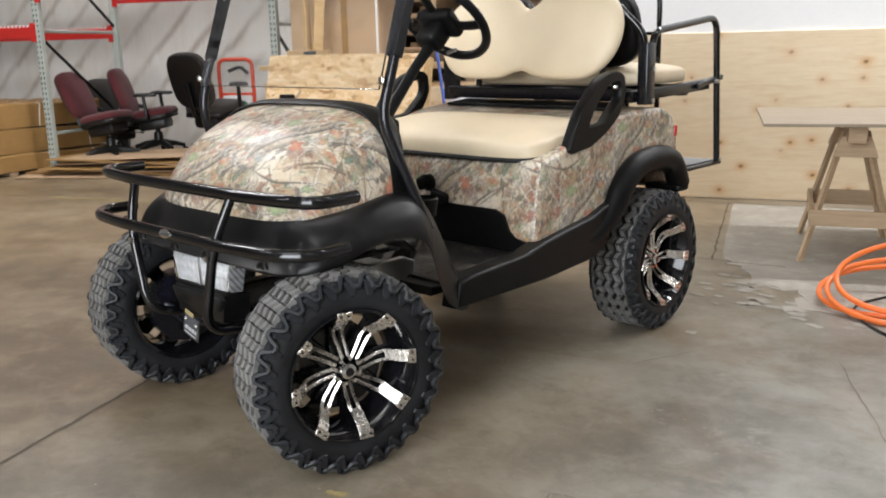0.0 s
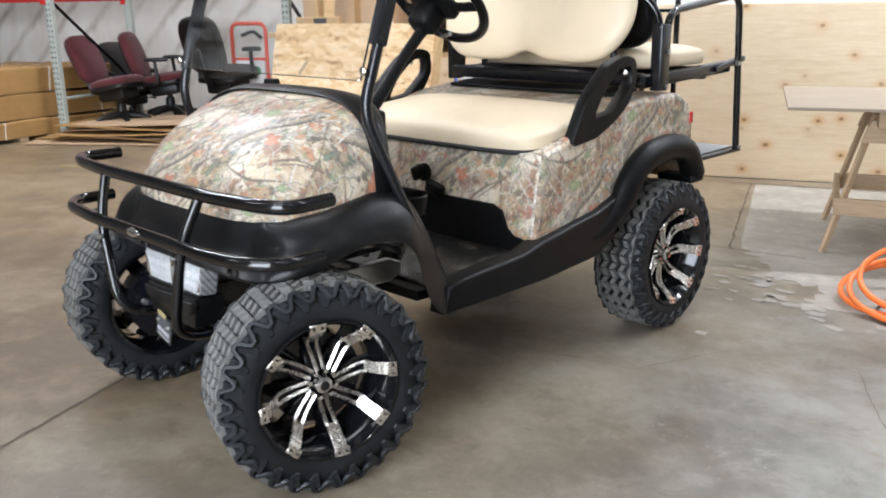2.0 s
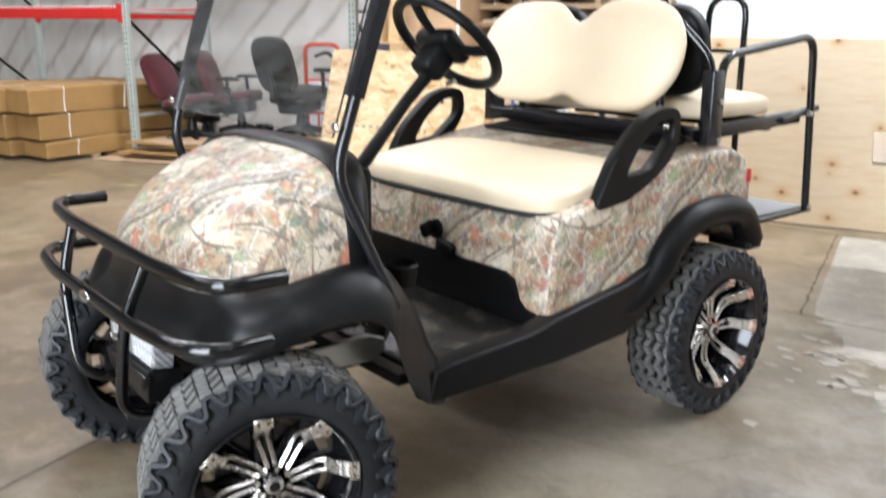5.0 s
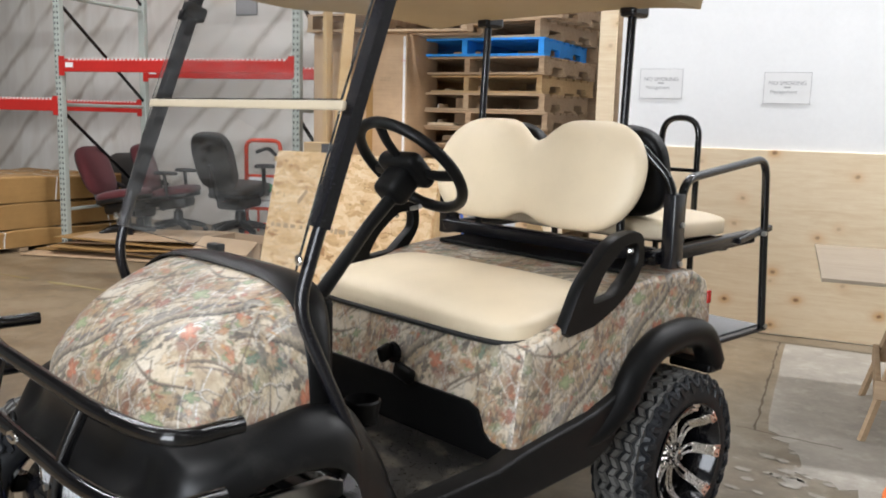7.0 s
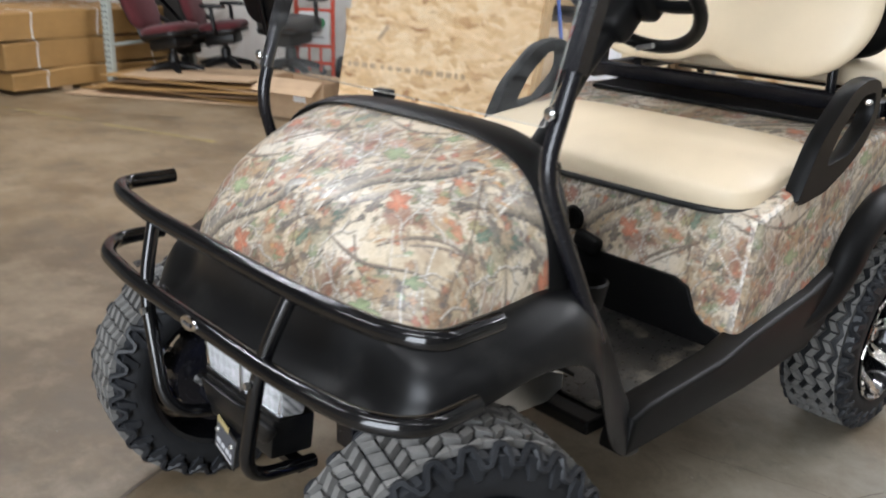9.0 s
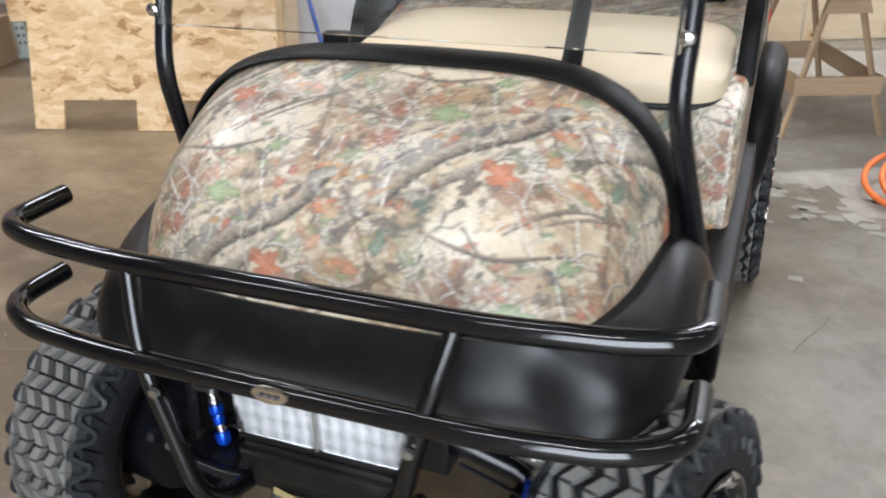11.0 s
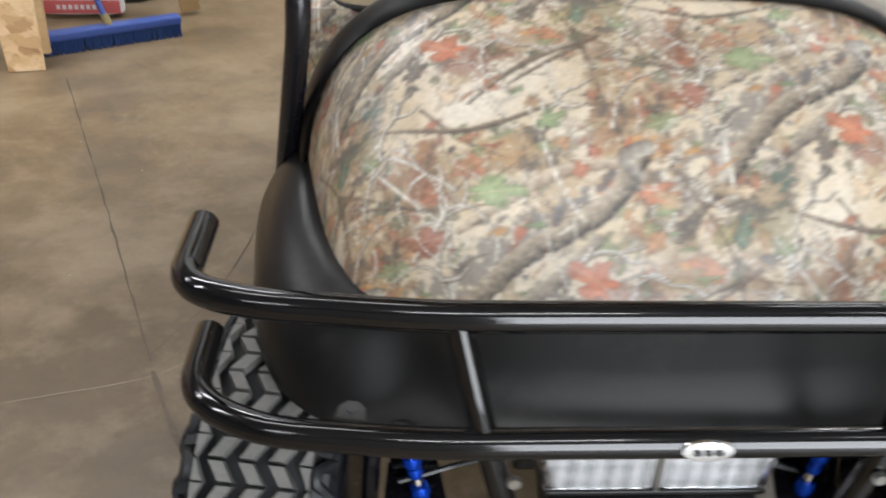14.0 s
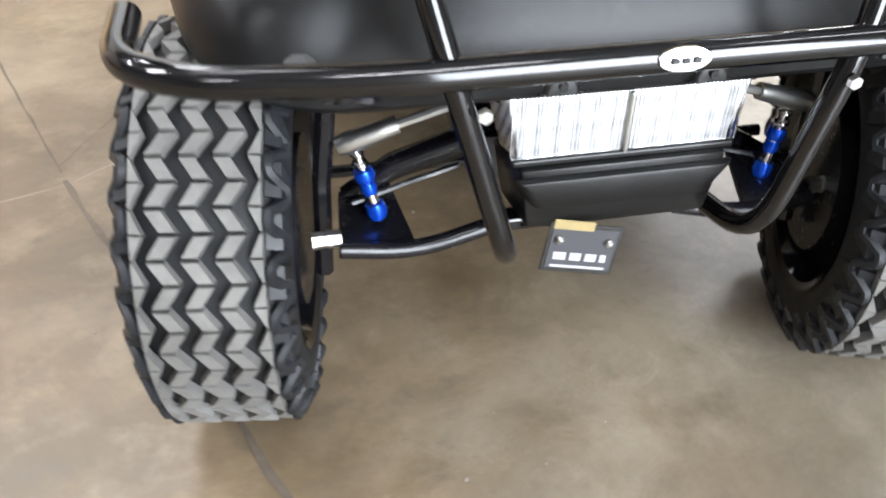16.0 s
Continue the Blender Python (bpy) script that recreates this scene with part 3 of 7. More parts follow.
def woodland_motif():
    """One repeat of the printed scene: limbs, twigs, oak leaves and litter round a red leaf at the origin."""
    p = Print(-0.36, -0.33, 0.72, 0.62, 0.002, 12)
    r = random.Random(31)
    bark, lit = (0.045, 0.041, 0.04), (0.42, 0.35, 0.26)
    for x, y, rx, ry, t, col, al in (
            (-0.13, 0.02, 0.17, 0.035, 0.62, (0.15, 0.15, 0.17), 0.75), (-0.02, 0.075, 0.12, 0.03, 0.55, (0.12, 0.115, 0.12), 0.75), (-0.2, -0.09, 0.14, 0.03, 0.6, (0.19, 0.19, 0.2), 0.7), (-0.06, 0.16, 0.12, 0.02, 0.3, (0.16, 0.15, 0.13), 0.6),
            (-0.3, 0.0, 0.06, 0.1, 0.2, (0.5, 0.29, 0.12), 0.75), (-0.24, -0.2, 0.07, 0.045, 0.4, (0.44, 0.22, 0.11), 0.7), (-0.04, -0.2, 0.018, 0.1, -0.25, (0.34, 0.13, 0.08), 0.8), (0.02, -0.03, 0.07, 0.035, 0.3, (0.34, 0.12, 0.08), 0.75),
            (-0.1, 0.16, 0.06, 0.03, 0.1, (0.55, 0.32, 0.13), 0.75), (-0.22, 0.13, 0.045, 0.06, 0.9, (0.38, 0.17, 0.1), 0.65), (0.2, 0.1, 0.08, 0.03, 0.8, (0.13, 0.12, 0.12), 0.7), (-0.13, -0.1, 0.05, 0.025, 0.5, (0.1, 0.15, 0.12), 0.7),
            (0.19, 0.0, 0.03, 0.06, 0.3, (0.4, 0.21, 0.11), 0.6), (0.12, -0.22, 0.05, 0.06, 0.2, (0.5, 0.33, 0.16), 0.6), (0.05, 0.22, 0.08, 0.025, 0.3, (0.42, 0.24, 0.13), 0.7), (-0.3, 0.2, 0.06, 0.03, 0.6, (0.25, 0.27, 0.15), 0.6)):
        p.cloud(x, y, rx * 0.95, ry * 0.85, t, [0.92 * v + 0.08 * 0.3 for v in col], al * 0.85, 2.2)
    for _ in range(210):
        x, y = r.uniform(-0.33, 0.3), r.uniform(-0.3, 0.27)
        drift = math.sin(9 * (y - 0.62 * x)) > -0.2
        if drift or r.random() < 0.25:
            col = r.choice(((0.4, 0.15, 0.09), (0.28, 0.1, 0.065), (0.5, 0.28, 0.12), (0.62, 0.56, 0.47), (0.12, 0.105, 0.1), (0.2, 0.25, 0.14), (0.33, 0.22, 0.14)))
            p.cloud(x, y, r.uniform(0.005, 0.022), r.uniform(0.0025, 0.008), r.uniform(0.1, 1.2), col, r.uniform(0.5, 0.95), 0.8)
    hues = ((0.52, 0.29, 0.16), (0.48, 0.2, 0.12), (0.36, 0.16, 0.1), (0.26, 0.3, 0.17), (0.12, 0.15, 0.1), (0.5, 0.39, 0.25), (0.44, 0.32, 0.2), (0.58, 0.45, 0.31), (0.14, 0.12, 0.105))
    for cx, cy, sx, sy, n in ((-0.25, 0.05, 0.05, 0.07, 13), (-0.1, 0.17, 0.08, 0.03, 11), (0.06, 0.08, 0.05, 0.03, 9), (-0.03, -0.04, 0.07, 0.04, 12), (-0.16, -0.09, 0.06, 0.03, 10), (0.2, 0.06, 0.05, 0.06, 10), (-0.24, -0.2, 0.06, 0.03, 9), (0.06, 0.23, 0.07, 0.03, 9), (-0.02, -0.22, 0.03, 0.05, 7), (0.14, -0.14, 0.07, 0.05, 7)):
        for _ in range(n):
            x, y = cx + r.gauss(0, sx * 0.6), cy + r.gauss(0, sy * 0.6)
            if r.random() < 0.35:
                p.cloud(x, y, 0.014, 0.006, r.uniform(0, 3), (0.075, 0.068, 0.07), 0.85, 0.9)
            p.leaf(x, y, r.uniform(0.011, 0.029), r.uniform(0, 6.3), r.choice(hues), r.choice((2.5, 3.5)), r.uniform(1.2, 2.4), r.uniform(0.6, 0.9))
    p.limb([(-0.25, -0.15), (-0.19, -0.085), (-0.1, 0.02), (0.01, 0.09), (0.06, 0.165)], [0.008, 0.024, 0.029, 0.029, 0.024], bark, lit)
    p.limb([(-0.17, 0.055), (-0.06, 0.125), (0.03, 0.145)], [0.008, 0.019, 0.012], (0.2, 0.15, 0.11), (0.55, 0.46, 0.35))
    p.limb([(-0.13, -0.06), (-0.05, 0.0), (0.0, 0.05)], [0.012, 0.021, 0.01], (0.13, 0.11, 0.1), (0.42, 0.36, 0.28))
    p.limb([(0.06, 0.165), (0.035, 0.15), (0.05, 0.125)], [0.02, 0.024, 0.012], (0.15, 0.14, 0.13), (0.46, 0.42, 0.35))
    for t in ([(0.02, -0.1), (0.09, -0.04), (0.17, 0.0)], [(-0.28, 0.215), (-0.16, 0.19), (-0.05, 0.225)], [(-0.26, -0.27), (-0.16, -0.2), (-0.09, -0.15)]):
        p.limb(t, [0.004, 0.009, 0.005], (0.06, 0.05, 0.045), (0.26, 0.2, 0.15))
    twigs = [[(0.09, 0.14), (0.16, 0.03), (0.19, -0.1), (0.24, -0.27)], [(-0.17, -0.1), (-0.175, -0.03), (-0.16, 0.03)], [(0.16, 0.03), (0.23, -0.02), (0.3, -0.05)], [(-0.3, 0.18), (-0.24, 0.11), (-0.16, 0.04)], [(-0.29, 0.1), (-0.2, 0.085), (-0.13, 0.09)],
             [(0.03, -0.06), (0.07, -0.14), (0.06, -0.24)], [(-0.04, -0.1), (0.02, -0.16), (0.12, -0.2)], [(0.12, -0.04), (0.15, -0.15), (0.2, -0.2)], [(-0.3, -0.05), (-0.27, -0.13), (-0.21, -0.17)], [(-0.08, 0.22), (-0.05, 0.12), (-0.02, 0.07)]]
    for _ in range(64):
        x, y, a = r.uniform(-0.32, 0.28), r.uniform(-0.28, 0.24), r.uniform(0, 6.28)
        ln = r.uniform(0.03, 0.1)
        b = a + r.uniform(-0.8, 0.8)
        twigs.append([(x, y), (x + ln * 0.5 * math.cos(a), y + ln * 0.5 * math.sin(a)), (x + ln * (0.5 * math.cos(a) + 0.5 * math.cos(b)), y + ln * (0.5 * math.sin(a) + 0.5 * math.sin(b)))])
    for _ in range(16):
        x, y, a = r.uniform(-0.3, 0.26), r.uniform(-0.26, 0.2), r.uniform(0.6, 2.6)
        stem = [(x, y)]
        for _k in range(5):
            a += r.uniform(-0.55, 0.55)
            stem.append((stem[-1][0] + 0.022 * math.cos(a), stem[-1][1] + 0.022 * math.sin(a)))
        twigs += [stem, stem]
        for side in (-1, 1):
            q, b = stem[r.randint(1, 4)], a + side * r.uniform(0.6, 1.2)
            twigs += [[q, (q[0] + 0.02 * math.cos(b), q[1] + 0.02 * math.sin(b)), (q[0] + 0.036 * math.cos(b + 0.3), q[1] + 0.036 * math.sin(b + 0.3))]] * 2
    for k, t in enumerate(twigs):
        if k < 74:
            w = r.uniform(0.004, 0.006) if k < 10 else r.uniform(0.002, 0.0036)
            pale = k % 2 == 1
        else:
            w, pale = (0.0058, False) if k % 2 == 0 else (0.0034, True)
            if pale:
                t = [(u - 0.0008, v + 0.001) for u, v in t]
        p.limb(t, [w, w * 0.9, w * 0.5], (0.44, 0.4, 0.34) if pale else (0.085, 0.07, 0.06), (0.84, 0.79, 0.7) if pale else (0.22, 0.17, 0.13), 0.95, 0.3)
    for x, y, size, turn, col, lob, st in (
            (0.0, -0.005, 0.048, 2.6, (0.56, 0.17, 0.075), 2.5, 1.3), (-0.135, 0.105, 0.05, 0.1, (0.28, 0.36, 0.17), 2.5, 2.0), (-0.2, 0.045, 0.04, 3.4, (0.36, 0.13, 0.085), 2.5, 1.5), (-0.12, -0.09, 0.04, 1.0, (0.1, 0.2, 0.13), 3.5, 2.2), (-0.27, -0.04, 0.035, 2.2, (0.56, 0.32, 0.13), 2.5, 1.4),
            (-0.06, 0.2, 0.03, 0.5, (0.22, 0.3, 0.14), 2.5, 1.8), (0.17, 0.05, 0.03, 1.2, (0.1, 0.17, 0.11), 3.5, 2.4), (-0.19, -0.15, 0.03, 0.8, (0.35, 0.3, 0.13), 2.5, 1.6), (0.07, 0.05, 0.024, 4.0, (0.5, 0.25, 0.12), 2.5, 1.4), (0.17, -0.17, 0.02, 5.0, (0.46, 0.15, 0.09), 2.5, 1.3), (0.24, -0.12, 0.016, 2.0, (0.42, 0.14, 0.09), 2.5, 1.3),
            (0.1, -0.1, 0.015, 1.0, (0.36, 0.22, 0.12), 2.5, 1.3), (-0.02, 0.13, 0.02, 2.0, (0.46, 0.16, 0.09), 2.5, 1.3), (0.02, -0.15, 0.022, 3.0, (0.3, 0.32, 0.18), 2.5, 2.0)):
        p.leaf(x, y, size * 0.8, turn, [0.86 * v + 0.14 * 0.3 for v in col], lob, st)
    p.limb([(-0.185, -0.09), (-0.18, -0.03), (-0.165, 0.02)], [0.006, 0.008, 0.003], (0.36, 0.34, 0.3), (0.62, 0.57, 0.49), 0.85, 0.3)
    return p


def woodland_print():
    """The whole sheet: the motif repeated on a slanting lattice over a mottled pale ground."""
    sheet_ = Print(-0.8, -0.6, 3.4, 2.2, 0.002, 5)
    g = value_noise(sheet_.h, sheet_.w, 45, sheet_.rng, 5)
    stops = np.array([(0.36, 0.275, 0.18), (0.54, 0.445, 0.315), (0.57, 0.485, 0.365), (0.64, 0.575, 0.475)])
    for c in range(3):
        sheet_.rgb[..., c] = np.interp(g, (0.25, 0.42, 0.55, 0.75), stops[:, c])
    m = woodland_motif()
    fade = np.minimum(np.minimum(np.arange(m.w), np.arange(m.w)[::-1])[None, :], np.minimum(np.arange(m.h), np.arange(m.h)[::-1])[:, None])
    cover = m.cover * np.clip(fade / 12.0, 0, 1)
    for i in range(-9, 10):
        for j in range(-9, 10):
            x, y = 0.24 - 0.335 * i - 0.51 * j, 0.27 - 0.2 * i + 0.13 * j
            c0, r0 = int(round((x + m.x0 - sheet_.x0) / m.step)), int(round((y + m.y0 - sheet_.y0) / m.step))
            ca, cb, ra, rb = max(c0, 0), min(c0 + m.w, sheet_.w), max(r0, 0), min(r0 + m.h, sheet_.h)
            if ca < cb and ra < rb:
                k = cover[ra - r0:rb - r0, ca - c0:cb - c0, None]
                sheet_.rgb[ra:rb, ca:cb] = sheet_.rgb[ra:rb, ca:cb] * (1 - k) + m.rgb[ra - r0:rb - r0, ca - c0:cb - c0] * k
    sheet_.rgb *= (0.86 + 0.28 * sheet_.grain)[..., None]
    return sheet_


WOODLAND = woodland_print()


def print_on(me, uv):
    """Lay the printed sheet on a mesh: uv holds one place on the sheet for each vertex."""
    fx = np.clip((uv[:, 0] - WOODLAND.x0) / WOODLAND.step, 0, WOODLAND.w - 2)
    fy = np.clip((uv[:, 1] - WOODLAND.y0) / WOODLAND.step, 0, WOODLAND.h - 2)
    ix, iy = fx.astype(int), fy.astype(int)
    kx, ky = (fx - ix)[:, None], (fy - iy)[:, None]
    q = WOODLAND.rgb
    col = (q[iy, ix] * (1 - kx) + q[iy, ix + 1] * kx) * (1 - ky) + (q[iy + 1, ix] * (1 - kx) + q[iy + 1, ix + 1] * kx) * ky
    layer = me.color_attributes.new("print", "FLOAT_COLOR", "POINT")
    layer.data.foreach_set("color", np.concatenate([np.clip(col, 0, 1), np.ones((len(col), 1))], 1).ravel())


def sliced(bm, spacing):
    """Cut the outer faces of a mesh along an even grid, so that a print can be laid on it."""
    for axis in range(3):
        def reach(f):
            c = [v.co[axis] for v in f.verts]
            return min(c), max(c)

        bm.normal_update()
        todo = sorted(((*reach(f), k, f) for k, f in enumerate(bm.faces) if f.normal.z > -0.3 and f.normal.y < 0.5), key=lambda t: t[0], reverse=True)
        lo, hi = min(t[0] for t in todo), max(t[1] for t in todo)
        no = Vector([1.0 if k == axis else 0.0 for k in range(3)])
        active = []
        for k in range(1, int((hi - lo) / spacing) + 1):
            cut = lo + k * spacing
            while todo and todo[-1][0] < cut - 1e-6:
                active.append(todo.pop()[3])
            near = [f for f in active if reach(f)[1] > cut + 1e-6]
            if not near:
                active = []
                continue
            geom = near + list({e for f in near for e in f.edges}) + list({v for f in near for v in f.verts})
            res = bmesh.ops.bisect_plane(bm, geom=geom, plane_co=no * cut, plane_no=no, dist=1e-6)
            active = [f for f in res["geom"] if isinstance(f, bmesh.types.BMFace) and reach(f)[1] > cut + 1e-6]
    return bm


# ---- the building ----


def wall(name, u0, v0, u1, v1, z0, z1, thick, material, label, category="wall"):
    a, b = at(u0, v0), at(u1, v1)
    length = (b - a).length
    turn = math.degrees(math.atan2(b.y - a.y, b.x - a.x))
    bm = cuboid((length, thick, z1 - z0), (length / 2, 0, (z0 + z1) / 2), bevel=0.0)
    ob = part(name, bm, material)
    ob.matrix_world = pose(a.x, a.y, 0, 0, 0, turn)
    return tagged(ob, label, category, kind="structure")


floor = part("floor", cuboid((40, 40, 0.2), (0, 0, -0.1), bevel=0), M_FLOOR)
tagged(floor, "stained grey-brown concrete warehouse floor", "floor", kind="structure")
wall("wall_north", -1.5, 0.07, 9.0, 0.07, 0, 5.2, 0.14, M_WHITE, "white painted partition wall above plywood sheets")
wall("wall_north_end", -1.43, 0.14, -1.43, 3.0, 0, 5.2, 0.14, M_WHITE, "white painted end of the partition wall")
wall("wall_rear", -14.0, 2.6, -1.36, 2.6, 0, 5.2, 0.15, M_WALL, "grey metal warehouse wall behind the racks")
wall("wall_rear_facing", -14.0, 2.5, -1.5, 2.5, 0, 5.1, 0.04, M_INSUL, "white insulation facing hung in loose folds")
wall("wall_west", -14.0, -9.5, -14.0, 2.6, 0, 5.2, 0.15, M_WALL, "grey metal warehouse side wall")
wall("wall_east", 9.0, -9.5, 9.0, 0.0, 0, 5.2, 0.15, M_WALL, "grey metal warehouse side wall")
for i, (a, b, lo) in enumerate(((-14, -3.4, 0), (-0.2, 9, 0), (-3.4, -0.2, 4.2))):
    wall("wall_south_%d" % (i + 1), a, -9.5, b, -9.5, lo, 5.2, 0.15, M_WALL, "grey metal wall beside the open loading door")
ceil = part("ceiling", cuboid((24, 13, 0.15), (0, 0, 0), bevel=0), M_CEIL)
ceil.matrix_world = bpose(-2.5, -3.4, 5.28)
tagged(ceil, "grey corrugated warehouse ceiling", "ceiling", kind="structure")

# plywood sheets on the partition, bare and full of knots
for i in range(4):
    ob = part("plywood_sheet", cuboid((2.43, 0.016, 1.215), (0, 0, 0.6095), bevel=0.003), M_PLY, bpy.data.objects["wall_north"])
    ob.matrix_basis = pose(1.22 + 2.44 * i, -0.079, 0.004)

# concrete slab edges and cracks: dark filled lines that wander a little


def joint(pts, width, wander, seed, mat=M_JOINT, label="dark ragged joint in the concrete floor"):
    rng = random.Random(seed)
    pts = [Vector((*p, 0)) for p in pts]
    fine = []
    for a, b in zip(pts, pts[1:]):
        n = max(2, int((b - a).length / 0.05))
        fine += [a.lerp(b, i / n) for i in range(n)]
    fine.append(pts[-1])
    bm = bmesh.new()
    prev = None
    for i, p in enumerate(fine):
        t = (fine[min(i + 1, len(fine) - 1)] - fine[max(i - 1, 0)]).normalized()
        s = Vector((-t.y, t.x, 0))
        o = s * rng.uniform(-wander, wander)
        w = width * rng.uniform(0.4, 1.3) / 2
        cur = [bm.verts.new(p + o + s * w + Vector((0, 0, 0.0025))), bm.verts.new(p + o - s * w + Vector((0, 0, 0.0025)))]
        if prev:
            bm.faces.new((prev[0], prev[1], cur[1], cur[0]))
        prev = cur
    bmesh.ops.recalc_face_normals(bm, faces=bm.faces)
    for f in bm.faces:
        if f.normal.z < 0:
            f.normal_flip()
    ob = part("floor_joint", bm, mat)
    return tagged(ob, label, "floor joint", kind="structure")


joint([(0.05, -1.4), (-0.26, -0.68), (-0.53, -0.06), (-0.72, 0.32), (-0.88, 0.67)], 0.0125, 0.0035, 1)
joint([(-0.89, 0.7), (-1.17, 1.38), (-1.6, 2.4)], 0.006, 0.002, 10)
joint([(-0.72, 1.32), (-0.79, 0.95), (-0.9, 0.72)], 0.003, 0.003, 2)
joint([(-1.8, 0.36), (-1.26, 0.54), (-0.9, 0.64), (-0.68, 0.78)], 0.0018, 0.004, 3, M_SLAB, "pale hairline crack in the concrete floor")
joint([(0.15, 2.86), (0.23, 2.88), (-0.45, 4.54)], 0.012, 0.006, 4)
joint([(-0.9, 4.44), (-0.45, 4.54), (1.6, 5.3)], 0.012, 0.004, 5)
joint([(0.23, 2.87), (0.6, 2.95)], 0.008, 0.006, 6)
joint([(1.3, 1.7), (1.75, 0.9), (2.2, 0.2)], 0.003, 0.005, 7)
joint([(1.08, 0.15), (1.05, 0.24), (1.14, 0.26), (1.31, 0.35), (1.6, 0.42)], 0.004, 0.006, 8)
joint([(0.3, 1.1), (0.72, 1.21), (0.88, 1.59)], 0.0022, 0.006, 9)

slab_pts = [(0.27, 2.9), (0.5, 2.74), (0.62, 2.5), (0.85, 2.55), (0.9, 2.2), (1.2, 2.35), (1.6, 2.1), (2.6, 2.6), (3.3, 4.4), (1.6, 5.22), (0.4, 4.84), (-0.41, 4.53)]
ragged = []
rng = random.Random(5)
for a, b in zip(slab_pts, slab_pts[1:] + slab_pts[:1]):
    for i in range(8):
        w = 0.035 if (a[1] < 2.95 and b[1] < 2.95) else 0.004
        ragged.append((a[0] + (b[0] - a[0]) * i / 8 + rng.uniform(-w, w), a[1] + (b[1] - a[1]) * i / 8 + rng.uniform(-w, w)))
slab = part("worn_floor_patch", prism(ragged, 0.004, "Z", 0.0), M_SLAB)
tagged(slab, "paler worn patch of scraped concrete", "floor patch", kind="structure")
rng = random.Random(8)
bm = bmesh.new()
for i in range(60):
    x, y = rng.gauss(0.9, 0.35), rng.gauss(2.35, 0.2)
    r = rng.uniform(0.008, 0.035)
    n = 7
    vs = [bm.verts.new((x + r * rng.uniform(0.5, 1.2) * math.cos(2 * math.pi * k / n) * 1.6, y + r * rng.uniform(0.5, 1.2) * math.sin(2 * math.pi * k / n), 0.0025)) for k in range(n)]
    bm.faces.new(vs)
tagged(part("paint_flakes", bm, M_SLAB), "pale flecks of scraped paint on concrete", "paint flecks", kind="stuff")
rng = random.Random(9)
bm = bmesh.new()
for i in range(240):
    x, y = rng.uniform(-3.5, 3.0), rng.uniform(-2, 3.5)
    r = rng.uniform(0.0015, 0.0048)
    bmesh.ops.create_icosphere(bm, subdivisions=1, radius=r, matrix=Matrix.Translation((x, y, r * 0.4)) @ Matrix.Diagonal((1, rng.uniform(0.5, 1.5), 0.5, 1)))
tagged(part("floor_grit", bm, M_SLAB), "pale crumbs and grit on the floor", "grit", kind="stuff")
bm = bmesh.new()
rng = random.Random(11)
for x, y, turn, ln, w in ((-4.55, 1.78, 20, 1.1, 0.06), (-5.9, 1.3, 20, 1.3, 0.04), (0.45, -0.37, 55, 0.07, 0.035), (0.62, -0.13, 20, 0.06, 0.035), (0.12, -0.68, 40, 0.06, 0.03)):
    n = 14
    top = [(ln * (i / n - 0.5), w / 2 * rng.uniform(0.3, 1.1)) for i in range(n + 1)]
    bot = [(ln * (i / n - 0.5), -w / 2 * rng.uniform(0.3, 1.1)) for i in range(n + 1)]
    m = pose(x, y, 0.0028, 0, 0, turn)
    bm.faces.new([bm.verts.new(m @ Vector((a, b, 0))) for a, b in bot + top[::-1]])
tagged(part("yellow_floor_line", bm, M_YELLOW), "worn remnants of a yellow painted floor line", "floor marking", kind="structure")

# strip lights under the ceiling and the open loading door behind the camera


def strip_light(u, v, watts):
    t = thing("strip_light", bpose(u, v, 5.108), "long white fluorescent strip light under the ceiling", "strip light", "strip lights")
    bm = cuboid((2.4, 0.22, 0.07), (0, 0, 0.06), bevel=0.01)
    part("housing", bm, M_WHITE, t)
    p = at(u, v, 5.13)
    area_lamp("strip_lamp", pose(p.x, p.y, p.z, 0, 0, ANG), 2.4, 0.22, watts, (1.0, 1.0, 1.02))


for u in (-6.5, -2.6, 1.3, 5.2):
    for v in (-7.2, -3.2, -0.65):
        strip_light(u, v, {-7.2: 80 if u < 0 else 30, -3.2: 150 if u < -5 else 40, -0.65: 135 if u < 0 else 225}[v])
p = at(-1.8, -9.4, 2.1)
area_lamp("door_daylight", pose(p.x, p.y, p.z, 90, 0, ANG), 3.0, 4.0, 520, (0.94, 0.99, 1.05))

# ---- the cart: forward is -y, its left side is +x, the front axle at y = 0 ----
cart = thing("golf_cart", Matrix(), "lifted golf cart with camouflage body and tan seats", "golf cart")

TYRE_R, TYRE_W = 0.288, 0.196


def tyre_lug(bm, corners, h):
    """A raised rubber block on the tread: corners are (across, angle) pairs."""
    lo, hi = [], []
    cx = sum(w for w, _ in corners) / len(corners)
    ca = sum(a for _, a in corners) / len(corners)
    for w, a in corners:
        for r, out, k in ((TYRE_R - 0.016, lo, 1.0), (TYRE_R - 0.016 + h, hi, 0.9)):
            ww, aa = cx + (w - cx) * k, ca + (a - ca) * k
            rr = r - 0.4 * max(0.0, abs(ww) - 0.065) ** 1.2
            out.append(bm.verts.new((ww, rr * math.cos(aa), rr * math.sin(aa))))
    n = len(corners)
    bm.faces.new(hi)
    for i in range(n):
        bm.faces.new((lo[i], lo[(i + 1) % n], hi[(i + 1) % n], hi[i]))


